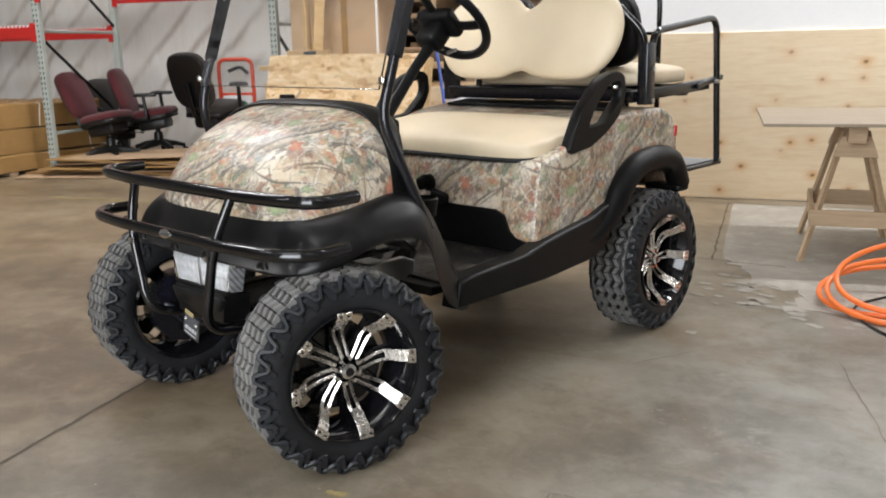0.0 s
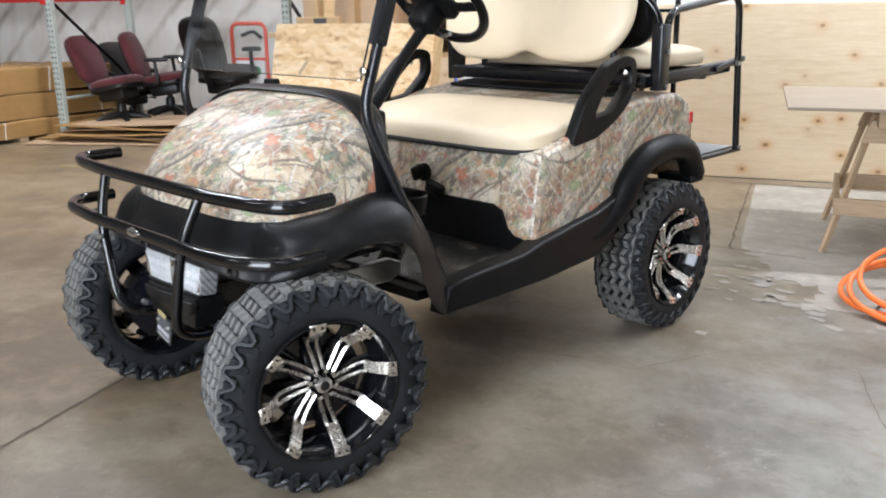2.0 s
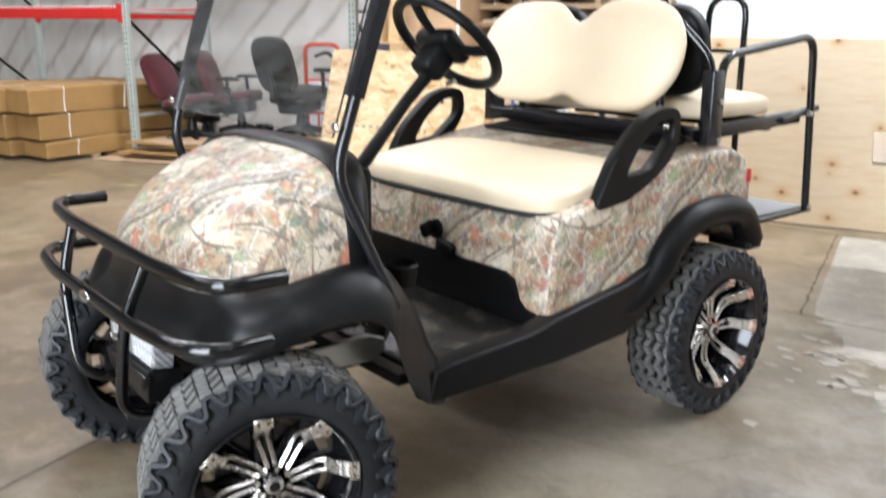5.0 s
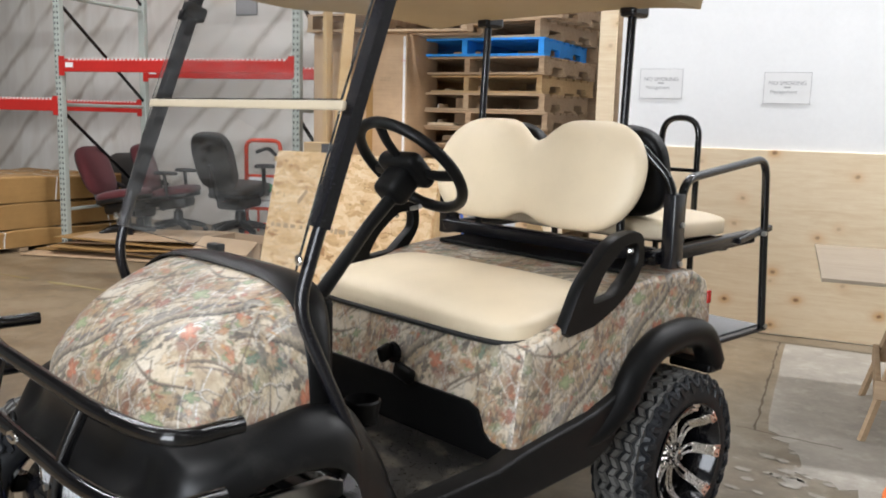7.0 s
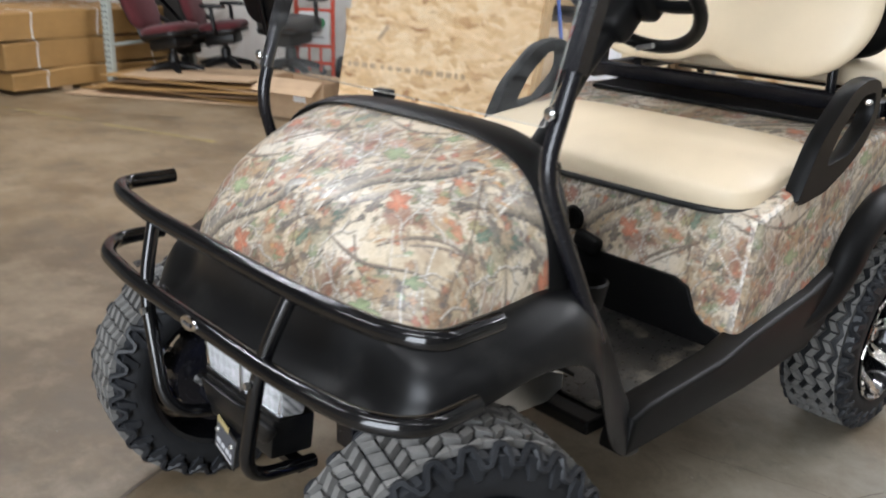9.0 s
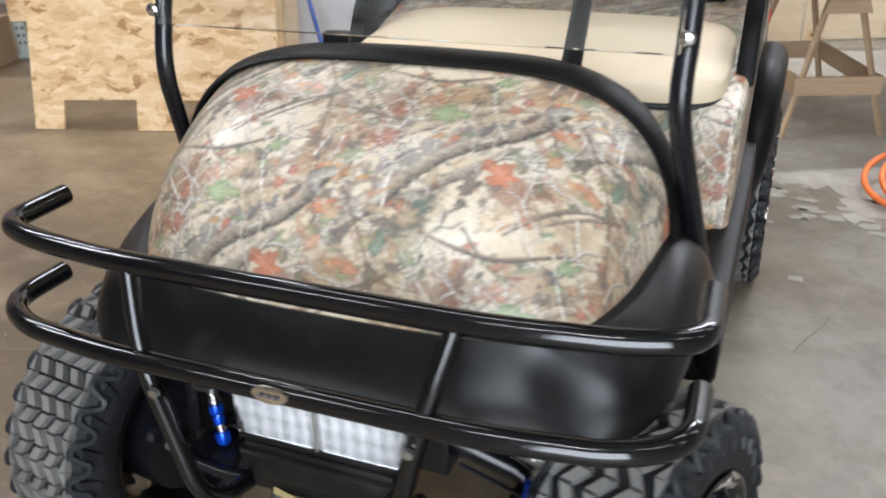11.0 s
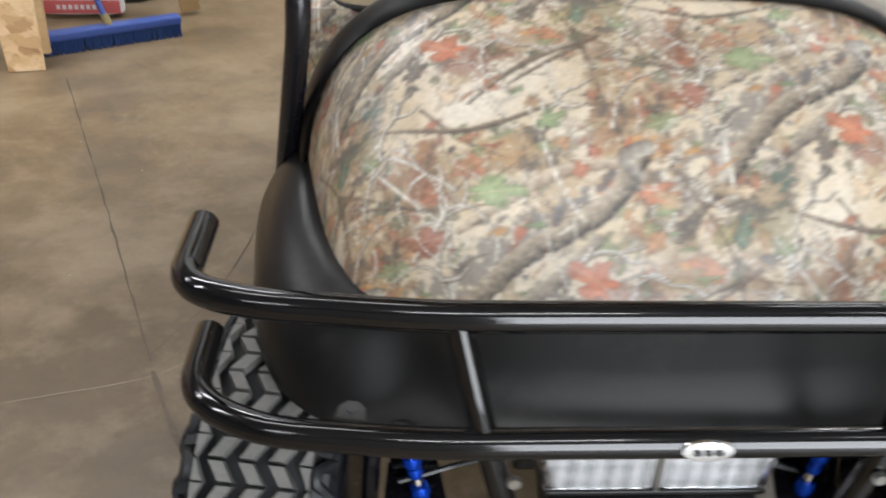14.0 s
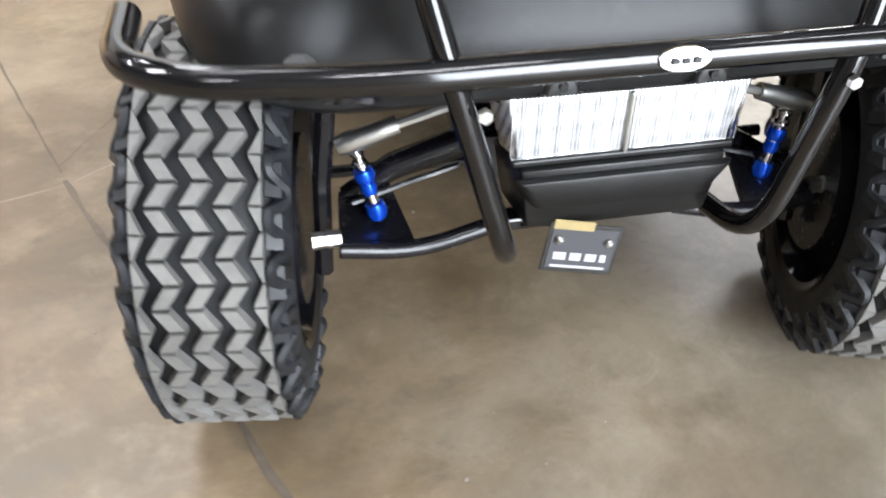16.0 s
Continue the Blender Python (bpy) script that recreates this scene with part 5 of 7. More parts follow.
arch = [(1.664 + 0.40 * math.cos(radians(a)), 0.30 + 0.37 * math.sin(radians(a))) for a in range(150, 20, -10)]
side = [(0.905, 0.46), (0.885, 0.50), (0.90, 0.62), (0.925, 0.765), (1.05, 0.80), (1.2, 0.845), (1.36, 0.885), (1.55, 0.905), (1.76, 0.90), (1.84, 0.86), (1.875, 0.78), (1.88, 0.55)]
outline = side + [(1.87, 0.56)] + [p for p in arch[::-1] if p[0] < 1.865] + [(1.3, 0.40)]
bm = sliced(prism(outline, 1.05, "X", 0.0, 0.022, 3), 0.005)
bm.normal_update()
sheet_uv = np.array([(v.co.y * (1 if v.normal.x > 0 else -1) + (0.2 if v.normal.x > 0 else 2.4), v.co.z) if abs(v.normal.x) > 0.6 else (v.co.x + 0.72, v.co.z if abs(v.normal.y) > 0.6 else v.co.y - 0.2) for v in bm.verts])
body = part("rear_body", bm, M_CAMO, cart, "camouflage-printed body below the seats", smooth=40)
print_on(body.data, sheet_uv)
bm = prism([(-0.47, 0.442), (0.505, 0.442), (0.515, 0.48), (0.44, 0.498), (0.41, 0.52), (0.385, 0.575), (0.345, 0.592), (-0.40, 0.592), (-0.47, 0.5)], 0.012, "Y", 0.886, 0.003)
part("kick_plate", bm, M_BLACKPL, cart, "black plastic kick plate below the seat")
bm = cuboid((0.84, 0.15, 0.014), (0.0, 1.553, 0.914), (4, 0, 0), 0.005)
part("engine_cover_panel", bm, M_BLACKPL, cart, "black access panel behind the seat")
for s in (-1, 1):
    path = rounded([(s * 0.535, 1.10, 0.44), (s * 0.54, 1.24, 0.462), (s * 0.548, 1.335, 0.53), (s * 0.55, 1.405, 0.64), (s * 0.553, 1.50, 0.70), (s * 0.553, 1.66, 0.715), (s * 0.55, 1.79, 0.685), (s * 0.545, 1.855, 0.58)], 0.09, 6)
    part("fender_flare", tube(bmesh.new(), path, [0.014 + 0.036 * min(1.0, max(0.0, (p[1] - 1.12) / 0.25)) for p in path], 14, (1.0, 0.95), up=(1, 0, 0)), M_BLACKPL, cart, "black plastic wheel arch flare", smooth=50)
    bm = cuboid((0.16, 0.09, 0.03), (s * 0.5, 1.84, 0.565), (0, 0, 0), 0.01)
    part("mud_lip", bm, M_BLACKPL, cart)
    bm = cuboid((0.012, 0.025, 0.045), (s * 0.524, 1.85, 0.80), (0, 0, 0), 0.005)
    part("tail_light", bm, M_RED_LENS, cart, "red tail light")

# seat cushion with piping
def cushion(size, centre, puff, rot=(0, 0, 0), power=6.0, nx=30, ny=18):
    """A soft pad: rounded in plan and crowned on top."""
    bm = bmesh.new()
    sx, sy, sz = size
    top, bot = [], []
    for j in range(ny + 1):
        rt, rb = [], []
        for i in range(nx + 1):
            a, b = math.sin(math.pi / 2 * (2 * i / nx - 1)), math.sin(math.pi / 2 * (2 * j / ny - 1))
            n = max(abs(a), abs(b))
            k = (abs(a) ** power + abs(b) ** power) ** (1 / power) if n else 1.0
            q = n / k if k else 1.0
            x, y = a * q * sx / 2, b * q * sy / 2
            e = max(0.0, 1 - n ** 5) ** 0.5
            rt.append(bm.verts.new((x, y, sz * 0.15 + sz * 0.35 * e + puff * (1 - a * a) ** 0.5 * (1 - b * b) ** 0.5)))
            rb.append(bm.verts.new((x, y, -sz / 2 + sz * 0.2 * (1 - e))))
        top.append(rt)
        bot.append(rb)
    for j in range(ny):
        for i in range(nx):
            bm.faces.new((top[j][i], top[j][i + 1], top[j + 1][i + 1], top[j + 1][i]))
            bm.faces.new((bot[j][i], bot[j + 1][i], bot[j + 1][i + 1], bot[j][i + 1]))
    ring_t = top[0] + [r[-1] for r in top[1:]] + top[-1][-2::-1] + [r[0] for r in top[-2:0:-1]]
    ring_b = bot[0] + [r[-1] for r in bot[1:]] + bot[-1][-2::-1] + [r[0] for r in bot[-2:0:-1]]
    n = len(ring_t)
    for i in range(n):
        bm.faces.new((ring_t[i], ring_b[i], ring_b[(i + 1) % n], ring_t[(i + 1) % n]))
    bmesh.ops.recalc_face_normals(bm, faces=bm.faces)
    loop = [v.co.copy() for v in ring_b]
    m = pose(*centre, *rot)
    bm.transform(m)
    return bm, [m @ p for p in loop]


bm, loop = cushion((0.96, 0.46, 0.1), (0, 1.14, 0.818), 0.016, (6, 0, 0), 7.0)
seat = part("seat_cushion", bm, M_SEAT, cart, "tan vinyl bench seat cushion", smooth=60)
part("piping", tube(bmesh.new(), [p * 1.0 for p in loop[::2]], 0.0085, 8, closed=True), M_PIPING, seat, "black edge piping", smooth=60)


def backrest():
    """Twin-lobed bench backrest; outline height varies across its width."""
    nx, nz = 44, 20
    bm = bmesh.new()
    skins = []
    for face in (1, -1):
        grid = []
        for j in range(nz + 1):
            row = []
            b = math.sin(math.pi / 2 * (2 * j / nz - 1))
            for i in range(nx + 1):
                a = math.sin(math.pi / 2 * (2 * i / nx - 1))
                x = 0.463 * a
                dip = math.exp(-(x / 0.075) ** 2)
                close = max(0.0, 1 - max(0.0, (abs(x) - 0.258) / 0.205) ** 2.3) ** 0.5
                top = 1.205 + (0.175 - 0.0 * abs(x)) * close - 0.075 * dip
                bot = 1.205 - 0.185 * close + 0.035 * dip
                z = (top + bot) / 2 + (top - bot) / 2 * b
                e = (1 - abs(b) ** 3.2) ** 0.5 * (1 - abs(a) ** 9) ** 0.5
                thick = (0.055 if face > 0 else 0.03) * e * (1 - 0.25 * dip)
                y = 1.475 + 0.27 * (z - 1.02) - face * thick
                row.append(bm.verts.new((x, y, z)))
            grid.append(row)
        for j in range(nz):
            for i in range(nx):
                bm.faces.new((grid[j][i], grid[j][i + 1], grid[j + 1][i + 1], grid[j + 1][i]))
        skins.append(grid)
    bmesh.ops.remove_doubles(bm, verts=bm.verts, dist=0.0006)
    bmesh.ops.recalc_face_normals(bm, faces=bm.faces)
    return bm


back = part("seat_backrest", backrest(), M_SEAT, cart, "tan vinyl twin-lobed backrest", smooth=70)
for x in (-0.24, 0.25):
    bm, _ = cushion((0.40, 0.31, 0.07), (x, 1.665, 1.215), 0.01, (104, 0, 0), 3.2)
    part("rear_backrest_shell", bm, M_BLACKPL, cart, "black shell behind the backrest", smooth=60)
# frame of the rear-facing seat
bm = bmesh.new()
block(bm, (0.92, 0.04, 0.05), (0, 1.60, 0.955), (0, 0, 0), 0.006)
block(bm, (0.92, 0.04, 0.05), (0, 2.06, 0.955), (0, 0, 0), 0.006)
for s in (-1, 1):
    block(bm, (0.04, 0.66, 0.045), (s * 0.47, 1.89, 0.962), (2, 0, 0), 0.006)
    block(bm, (0.045, 0.06, 0.24), (s * 0.515, 1.615, 1.04), (0, 0, 0), 0.006)
part("rear_seat_frame", bm, M_STRUT, cart, "black welded frame of the rear seat", smooth=30)
bm = cuboid((0.9, 0.025, 0.045), (0, 1.535, 0.965), (20, 0, 0), 0.006)
part("backrest_rail", bm, M_STRUT, cart)
bm, _ = cushion((0.92, 0.42, 0.085), (0, 1.885, 1.025), 0.012, (0, 0, 0), 9.0)
part("rear_seat_cushion", bm, M_SEAT, cart, "tan vinyl rear seat cushion", smooth=60)
for s in (-1, 1):
    pts = rounded([(s * 0.515, 1.655, 0.94), (s * 0.51, 1.665, 1.2), (s * 0.5, 2.235, 1.262), (s * 0.5, 2.30, 0.62)], 0.075, 7)
    part("grab_rail", tube(bmesh.new(), pts, 0.0145, 12), M_GLOSSBLK, cart, "gloss black bent grab rail", smooth=40)
    pts = rounded([(s * 0.515, 1.615, 1.1), (s * 0.51, 1.595, 1.2), (s * 0.42, 1.56, 1.3)], 0.04, 5)
    part("backrest_arm", tube(bmesh.new(), pts, 0.014, 10), M_GLOSSBLK, cart, smooth=40)
    bm = cuboid((0.03, 0.24, 0.022), (s * 0.49, 2.20, 0.985), (8, 0, 0), 0.004)
    part("rail_stay", bm, M_STRUT, cart)
    for y, z in ((1.632, 0.935), (1.632, 1.06), (2.24, 0.985), (2.30, 0.63)):
        bm = bmesh.new()
        bmesh.ops.create_cone(bm, cap_ends=True, segments=6, radius1=0.0095, radius2=0.0095, depth=0.016, matrix=pose(s * 0.535 if y < 2 else s * 0.512, y, z, 0, 90, 0))
        part("frame_bolt", bm, M_STEEL, cart)
hoop = rounded([(0.08, 2.2, 0.64), (0.08, 2.2, 1.40), (0.24, 2.2, 1.40), (0.24, 2.2, 0.64)], 0.09, 8)
part("grab_hoop", tube(bmesh.new(), hoop, 0.012, 10), M_GLOSSBLK, cart, "black hoop handle over the step", smooth=40)
part("hoop_brace", tube(bmesh.new(), [(0.08, 2.2, 1.2), (0.24, 2.2, 1.2)], 0.008, 8), M_GLOSSBLK, cart, smooth=40)
step = part("rear_step", cuboid((1.0, 0.36, 0.016), (0, 2.17, 0.612), bevel=0.004), M_STRUT, cart, "fold-down rear step platform")
part("step_grip", cuboid((0.94, 0.32, 0.004), (0, 2.17, 0.623), bevel=0.001), M_GREYGRIP, step, "grey grip surface")
bm = bmesh.new()
for s in (-1, 1):
    tube(bm, [(s * 0.3, 1.8, 0.62), (s * 0.3, 2.2, 0.6)], 0.015, 8)
part("step_bracket", bm, M_STRUT, cart)

# hip rests at both ends of the bench
for s in (-1, 1):
    outer = rounded([(0, 1.2, 0.79), (0, 1.055, 0.772), (0, 1.14, 0.925), (0, 1.275, 1.04), (0, 1.36, 1.062), (0, 1.435, 1.05), (0, 1.442, 0.96), (0, 1.39, 0.885), (0, 1.3, 0.83), (0, 1.2, 0.79)], 0.035, 4)[:-1]
    hub = Vector((0, 1.318, 0.935))
    slot = rounded([(0, 1.305, 0.876), (0, 1.19, 0.862), (0, 1.245, 0.945), (0, 1.33, 1.013), (0, 1.402, 1.02), (0, 1.402, 0.955), (0, 1.305, 0.876)], 0.025, 10)[:-1]

    def loop_at(poly, n=48):
        """Points of a loop spread evenly by angle round the hub."""
        res = []
        for k in range(n):
            a = 2 * math.pi * k / n
            d = Vector((0, math.cos(a), math.sin(a)))
            best = max(poly, key=lambda p: (p - hub).normalized().dot(d))
            res.append(best)
        return res

    bm = bmesh.new()
    oo, ii = loop_at(outer), loop_at(slot)
    rings = []
    for x, ko, ki in ((-0.021, 0.975, 1.06), (-0.012, 1.0, 1.0), (0.012, 1.0, 1.0), (0.021, 0.975, 1.06)):
        rings.append([[bm.verts.new(hub + (p - hub) * kk + Vector((s * 0.512 + x, 0, 0))) for p in poly] for poly, kk in ((oo, ko), (ii, ki))])
    n = len(oo)
    for k in range(n):
        q = (k + 1) % n
        for ra, rb in zip(rings, rings[1:]):
            for c in (0, 1):
                bm.faces.new((ra[c][k], ra[c][q], rb[c][q], rb[c][k]))
        for r in (rings[0], rings[-1]):
            bm.faces.new((r[0][k], r[0][q], r[1][q], r[1][k]))
    bmesh.ops.remove_doubles(bm, verts=bm.verts, dist=0.0005)
    bmesh.ops.dissolve_degenerate(bm, dist=0.0003, edges=bm.edges)
    bmesh.ops.recalc_face_normals(bm, faces=bm.faces)
    part("hip_rest", bm, M_BLACKPL, cart, "black moulded hip rest loop", smooth=50)
    bm = bmesh.new()
    bmesh.ops.create_uvsphere(bm, u_segments=10, v_segments=6, radius=0.009, matrix=Matrix.Translation((s * 0.535, 1.36, 1.0)))
    part("hip_rest_bolt", bm, M_CHROME, cart)

# front struts, windshield, roof
for s in (-1, 1):
    pts = rounded([(s * 0.515, 0.365, 0.63), (s * 0.5, 0.325, 0.73), (s * 0.463, 0.235, 0.965), (s * 0.467, 0.272, 1.08), (s * 0.455, 0.533, 1.80)], 0.09, 7)
    strut = part("front_strut", tube(bmesh.new(), pts, 0.0155, 12, (0.95, 1.1), up=(1, 0, 0)), M_STRUT, cart, "black angled roof strut", smooth=40)
    pts = [(s * 0.467, 0.29, 1.135), (s * 0.455, 0.526, 1.78)]
    part("strut_sleeve", tube(bmesh.new(), pts, 0.0245, 4, (0.85, 1.1), up=(1, 0, 0)), M_STRUT, strut)
    bm = bmesh.new()
    bmesh.ops.create_uvsphere(bm, u_segments=14, v_segments=8, radius=0.0125, matrix=pose(s * 0.467, 0.236, 1.07, 90) @ Matrix.Diagonal((1, 1, 0.5, 1)))
    part("windshield_bolt", bm, M_CHROME, strut)
    bm = cuboid((0.05, 0.066, 0.045), (s * 0.456, 0.488, 1.665), (-20, 0, 0), 0.008)
    block(bm, (0.03, 0.022, 0.03), (s * 0.452, 0.45, 1.655), (-20, 0, 0), 0.004)
    part("windshield_clip", bm, M_BLACKPL, strut, "black rubber windshield clip", smooth=40)
    bm = cuboid((0.1, 0.07, 0.05), (s * 0.445, 0.533, 1.79), bevel=0.012)
    part("strut_cap", bm, M_STRUT, strut)
y0, z0, y1, z1, y2, z2 = 0.235, 1.045, 0.352, 1.397, 0.482, 1.755
for name, a, b, c, d in (("windshield_lower", y0, z0, y1, z1), ("windshield_upper", y1, z1 + 0.012, y2, z2)):
    ln = math.hypot(c - a, d - b)
    tilt = math.degrees(math.atan2(c - a, d - b))
    bm = cuboid((0.92, 0.007, ln), (0, (a + c) / 2, (b + d) / 2), (-tilt, 0, 0), 0.002, 1)
    part(name, bm, M_GLASS, cart, "clear folding windshield panel").visible_shadow = False
bm = cuboid((0.94, 0.014, 0.022), (0, y1, z1), (-14, 0, 0), 0.005)
part("windshield_hinge", bm, M_HINGE, cart, "tan hinge strip across the windshield")
bm = sheet([[Vector((x, y, 1.745 + 0.055 * (1 - (x / 0.6) ** 4) * (1 - ((y - 0.97) / 0.72) ** 4) + 0.012 * math.cos(5 * y) + 0.1 * max(0.0, 1 - (y - 0.34) / 0.62) ** 1.4)) for x in np.linspace(-0.575, 0.575, 25)] for y in np.linspace(0.34, 1.6, 25)], 0.03)
part("roof", bm, M_ROOF, cart, "tan moulded plastic roof", smooth=50)
for s in (-1, 1):
    pts = rounded([(s * 0.33, 1.60, 0.96), (s * 0.322, 1.59, 1.3), (s * 0.32, 1.61, 1.74)], 0.1, 5)
    part("rear_strut", tube(bmesh.new(), pts, 0.014, 12), M_STRUT, cart, "black upright rear roof strut", smooth=40)
    bm = cuboid((0.06, 0.09, 0.05), (s * 0.32, 1.62, 1.735), bevel=0.012)
    part("strut_foot", bm, M_STRUT, cart)

# steering wheel, column and pedals
def ring(radius, r, flat=(1, 1), n=40, arc=360.0):
    return [(radius * math.cos(radians(arc * k / n)), radius * math.sin(radians(arc * k / n)), 0) for k in range(n)]


m = pose(0.233, 0.752, 1.245, -45, 0, 0)
bm = tube(bmesh.new(), ring(0.164, 0.0), 0.0155, 12, closed=True)
bm.transform(m)
steer = part("steering_wheel", bm, M_BLACKPL, cart, "black padded steering wheel", smooth=60)
bm = bmesh.new()
block(bm, (0.15, 0.11, 0.05), (0, -0.005, -0.015), (0, 0, 0), 0.02, 3)
block(bm, (0.09, 0.075, 0.09), (0, 0, -0.07), (0, 0, 0), 0.02, 3)
bm.transform(m)
part("hub", bm, M_BLACKPL, steer, smooth=40)
for a in (8, 172, 270):
    bm = bmesh.new()
    tube(bm, [(0.05, 0, -0.015), (0.11, 0, -0.012), (0.165, 0, 0)], 0.014, 8, (1.3, 0.7), up=(0, 0, 1))
    bm.transform(m @ pose(0, 0, 0, 0, 0, a))
    part("spoke", bm, M_BLACKPL, steer, smooth=50)
bm = tube(bmesh.new(), [(0.233, 0.727, 1.2), (0.236, 0.61, 1.095), (0.245, 0.42, 0.90)], [0.02, 0.017, 0.02], 12)
part("steering_column", bm, M_BLACKPL, cart, "black steering column", smooth=50)
bm = tube(bmesh.new(), [(0.30, 0.70, 1.14), (0.345, 0.69, 1.15)], 0.006, 8)
part("key_switch", bm, M_STEEL, cart)
for x, h in ((0.17, 0.5), (0.31, 0.49)):
    bm = cuboid((0.09, 0.02, 0.11), (x, 0.47, 0.52), (-35, 0, 0), 0.008)
    part("pedal", bm, M_MAT, cart, "black rubber pedal")
for x in (0.40, -0.4):
    bm = lathe([(0.0, 0.038), (0.055, 0.046), (0.06, 0.042), (0.004, 0.034)], 20, "Z")
    bm.transform(pose(x, 0.465, 0.64))
    part("cup_holder", bm, M_BLACKPL, cart, "black cup holder ring", smooth=40)
bm = cuboid((0.08, 0.05, 0.1), (0.1, 0.47, 0.6), (0, 0, 0), 0.01)
part("control_box", bm, M_BLACKPL, cart)
bm = lathe([(0.0, 0.0), (0.0, 0.034), (0.012, 0.03), (0.016, 0.0)], 20, "Z")
bm.transform(pose(0.02, 0.887, 0.66, 90, 0, 0))
switch = part("direction_switch", bm, M_BLACKPL, cart, "black forward and reverse switch", smooth=40)
bm = cuboid((0.022, 0.05, 0.05), (0.02, 0.85, 0.665), (18, 0, 0), 0.009, 3)
part("lever", bm, M_BLACKPL, switch, smooth=40)
bm = cuboid((0.085, 0.03, 0.05), (0.085, 0.872, 0.612), (0, 12, 0), 0.014, 3)
part("switch_cover", bm, M_BLACKPL, cart, "black moulded cover on the seat front", smooth=40)

# underside: chassis, axles, links and the blue dampers
bm = bmesh.new()
for s in (-1, 1):
    block(bm, (0.06, 1.85, 0.08), (s * 0.125, 0.98, 0.37), (0, 0, 0), 0.006)
block(bm, (0.62, 0.9, 0.02), (0, 1.4, 0.43), (0, 0, 0), 0.004)
block(bm, (0.7, 0.42, 0.02), (0, 0.27, 0.545), (0, 0, 0), 0.004)
part("chassis_frame", bm, M_STRUT, cart, "black chassis rails")
part("rear_axle", tube(bmesh.new(), [(-0.4, 1.664, 0.288), (0.4, 1.664, 0.288)], 0.035, 12), M_STRUT, cart, smooth=40)
bm = cuboid((0.24, 0.25, 0.2), (0.05, 1.66, 0.33), bevel=0.04)
part("drive_unit", bm, M_STRUT, cart, smooth=40)
for s in (-1, 1):
    pts = rounded([(s * 0.355, -0.02, 0.292), (s * 0.25, -0.02, 0.275), (s * 0.14, -0.01, 0.297)], 0.05, 5)
    bm = tube(bmesh.new(), pts, 0.013, 10)
    tube(bm, [(s * 0.335, 0.1, 0.295), (s * 0.26, 0.11, 0.335), (s * 0.13, 0.11, 0.375)], [0.016, 0.021, 0.024], 10)
    arm = part("control_arm", bm, M_STRUT, cart, "black welded suspension arm", smooth=40)
    bm = sheet([[(s * 0.355, -0.015, 0.3), (s * 0.3, -0.018, 0.29), (s * 0.247, -0.018, 0.284)], [(s * 0.345, 0.1, 0.305), (s * 0.305, 0.1, 0.305), (s * 0.268, 0.1, 0.31)]], 0.01)
    part("arm_plate", bm, M_STRUT, arm)
    bm = tube(bmesh.new(), [(s * 0.33, 0.045, 0.322), (s * 0.25, 0.06, 0.337), (s * 0.17, 0.07, 0.352)], 0.003, 6, (1.6, 0.6))
    part("arm_strip", bm, M_STRUT, arm)
    bm = tube(bmesh.new(), [(s * 0.377, 0.05, 0.2), (s * 0.37, 0.05, 0.36), (s * 0.352, 0.04, 0.52)], 0.014, 8)
    part("spindle", bm, M_STRUT, cart, smooth=40)
    low, top = Vector((s * 0.296, 0.03, 0.312)), Vector((s * 0.318, 0.045, 0.402))
    ax = (top - low).normalized()
    damper = part("damper", tube(bmesh.new(), [low - ax * 0.008, low + ax * 0.002, low + ax * 0.016], [0.012, 0.016, 0.014], 12), M_SHOCK, cart, "short blue anodised damper", smooth=40)
    for k, r in ((0.34, 0.0125), (0.56, 0.0155)):
        q = low.lerp(top, k)
        part("damper_collar", tube(bmesh.new(), [q, q + ax * 0.008, q + ax * 0.018], [r * 0.8, r, r * 0.9], 12), M_SHOCK, damper, smooth=40)
    part("damper_rod", tube(bmesh.new(), [low, top], 0.0085, 10), M_CHROME, damper, smooth=40)
    for k, r in ((0.86, 0.013), (1.02, 0.011), (1.15, 0.012)):
        bm = bmesh.new()
        bmesh.ops.create_uvsphere(bm, u_segments=12, v_segments=8, radius=r, matrix=Matrix.Translation(low.lerp(top, k)) @ Matrix.Diagonal((1, 1, 0.5, 1)))
        part("rod_nut", bm, M_CHROME, damper, smooth=60)
    bm = tube(bmesh.new(), [(s * 0.345, 0.04, 0.42), (s * 0.33, 0.04, 0.426), (s * 0.262, 0.04, 0.448)], [0.013, 0.0165, 0.013], 12)
    link = part("steering_link", bm, M_STEEL, cart, "bare silver steering link", smooth=40)
    part("link_rod", tube(bmesh.new(), [(s * 0.264, 0.04, 0.447), (s * 0.18, 0.04, 0.472)], 0.007, 8), M_STEEL, link, smooth=40)
    bm = bmesh.new()
    for dx in (0, 0.02):
        bmesh.ops.create_cone(bm, cap_ends=True, segments=6, radius1=0.013, radius2=0.011, depth=0.02, matrix=pose(s * (0.362 + dx), -0.012, 0.306, 0, 90, 0))
    part("lug_bolt", bm, M_STEEL, cart)
part("tie_rod", tube(bmesh.new(), [(-0.36, 0.16, 0.3), (0.36, 0.16, 0.3)], 0.01, 8), M_STRUT, cart, smooth=40)
bm = prism([(0.06, 0.475), (0.36, 0.458), (0.405, 0.475), (0.405, 0.51), (0.36, 0.528), (0.06, 0.525)], 0.02, "X", 0.40, 0.003)
part("side_bracket", bm, M_STEEL, cart, "bare steel lift bracket behind the wheel")
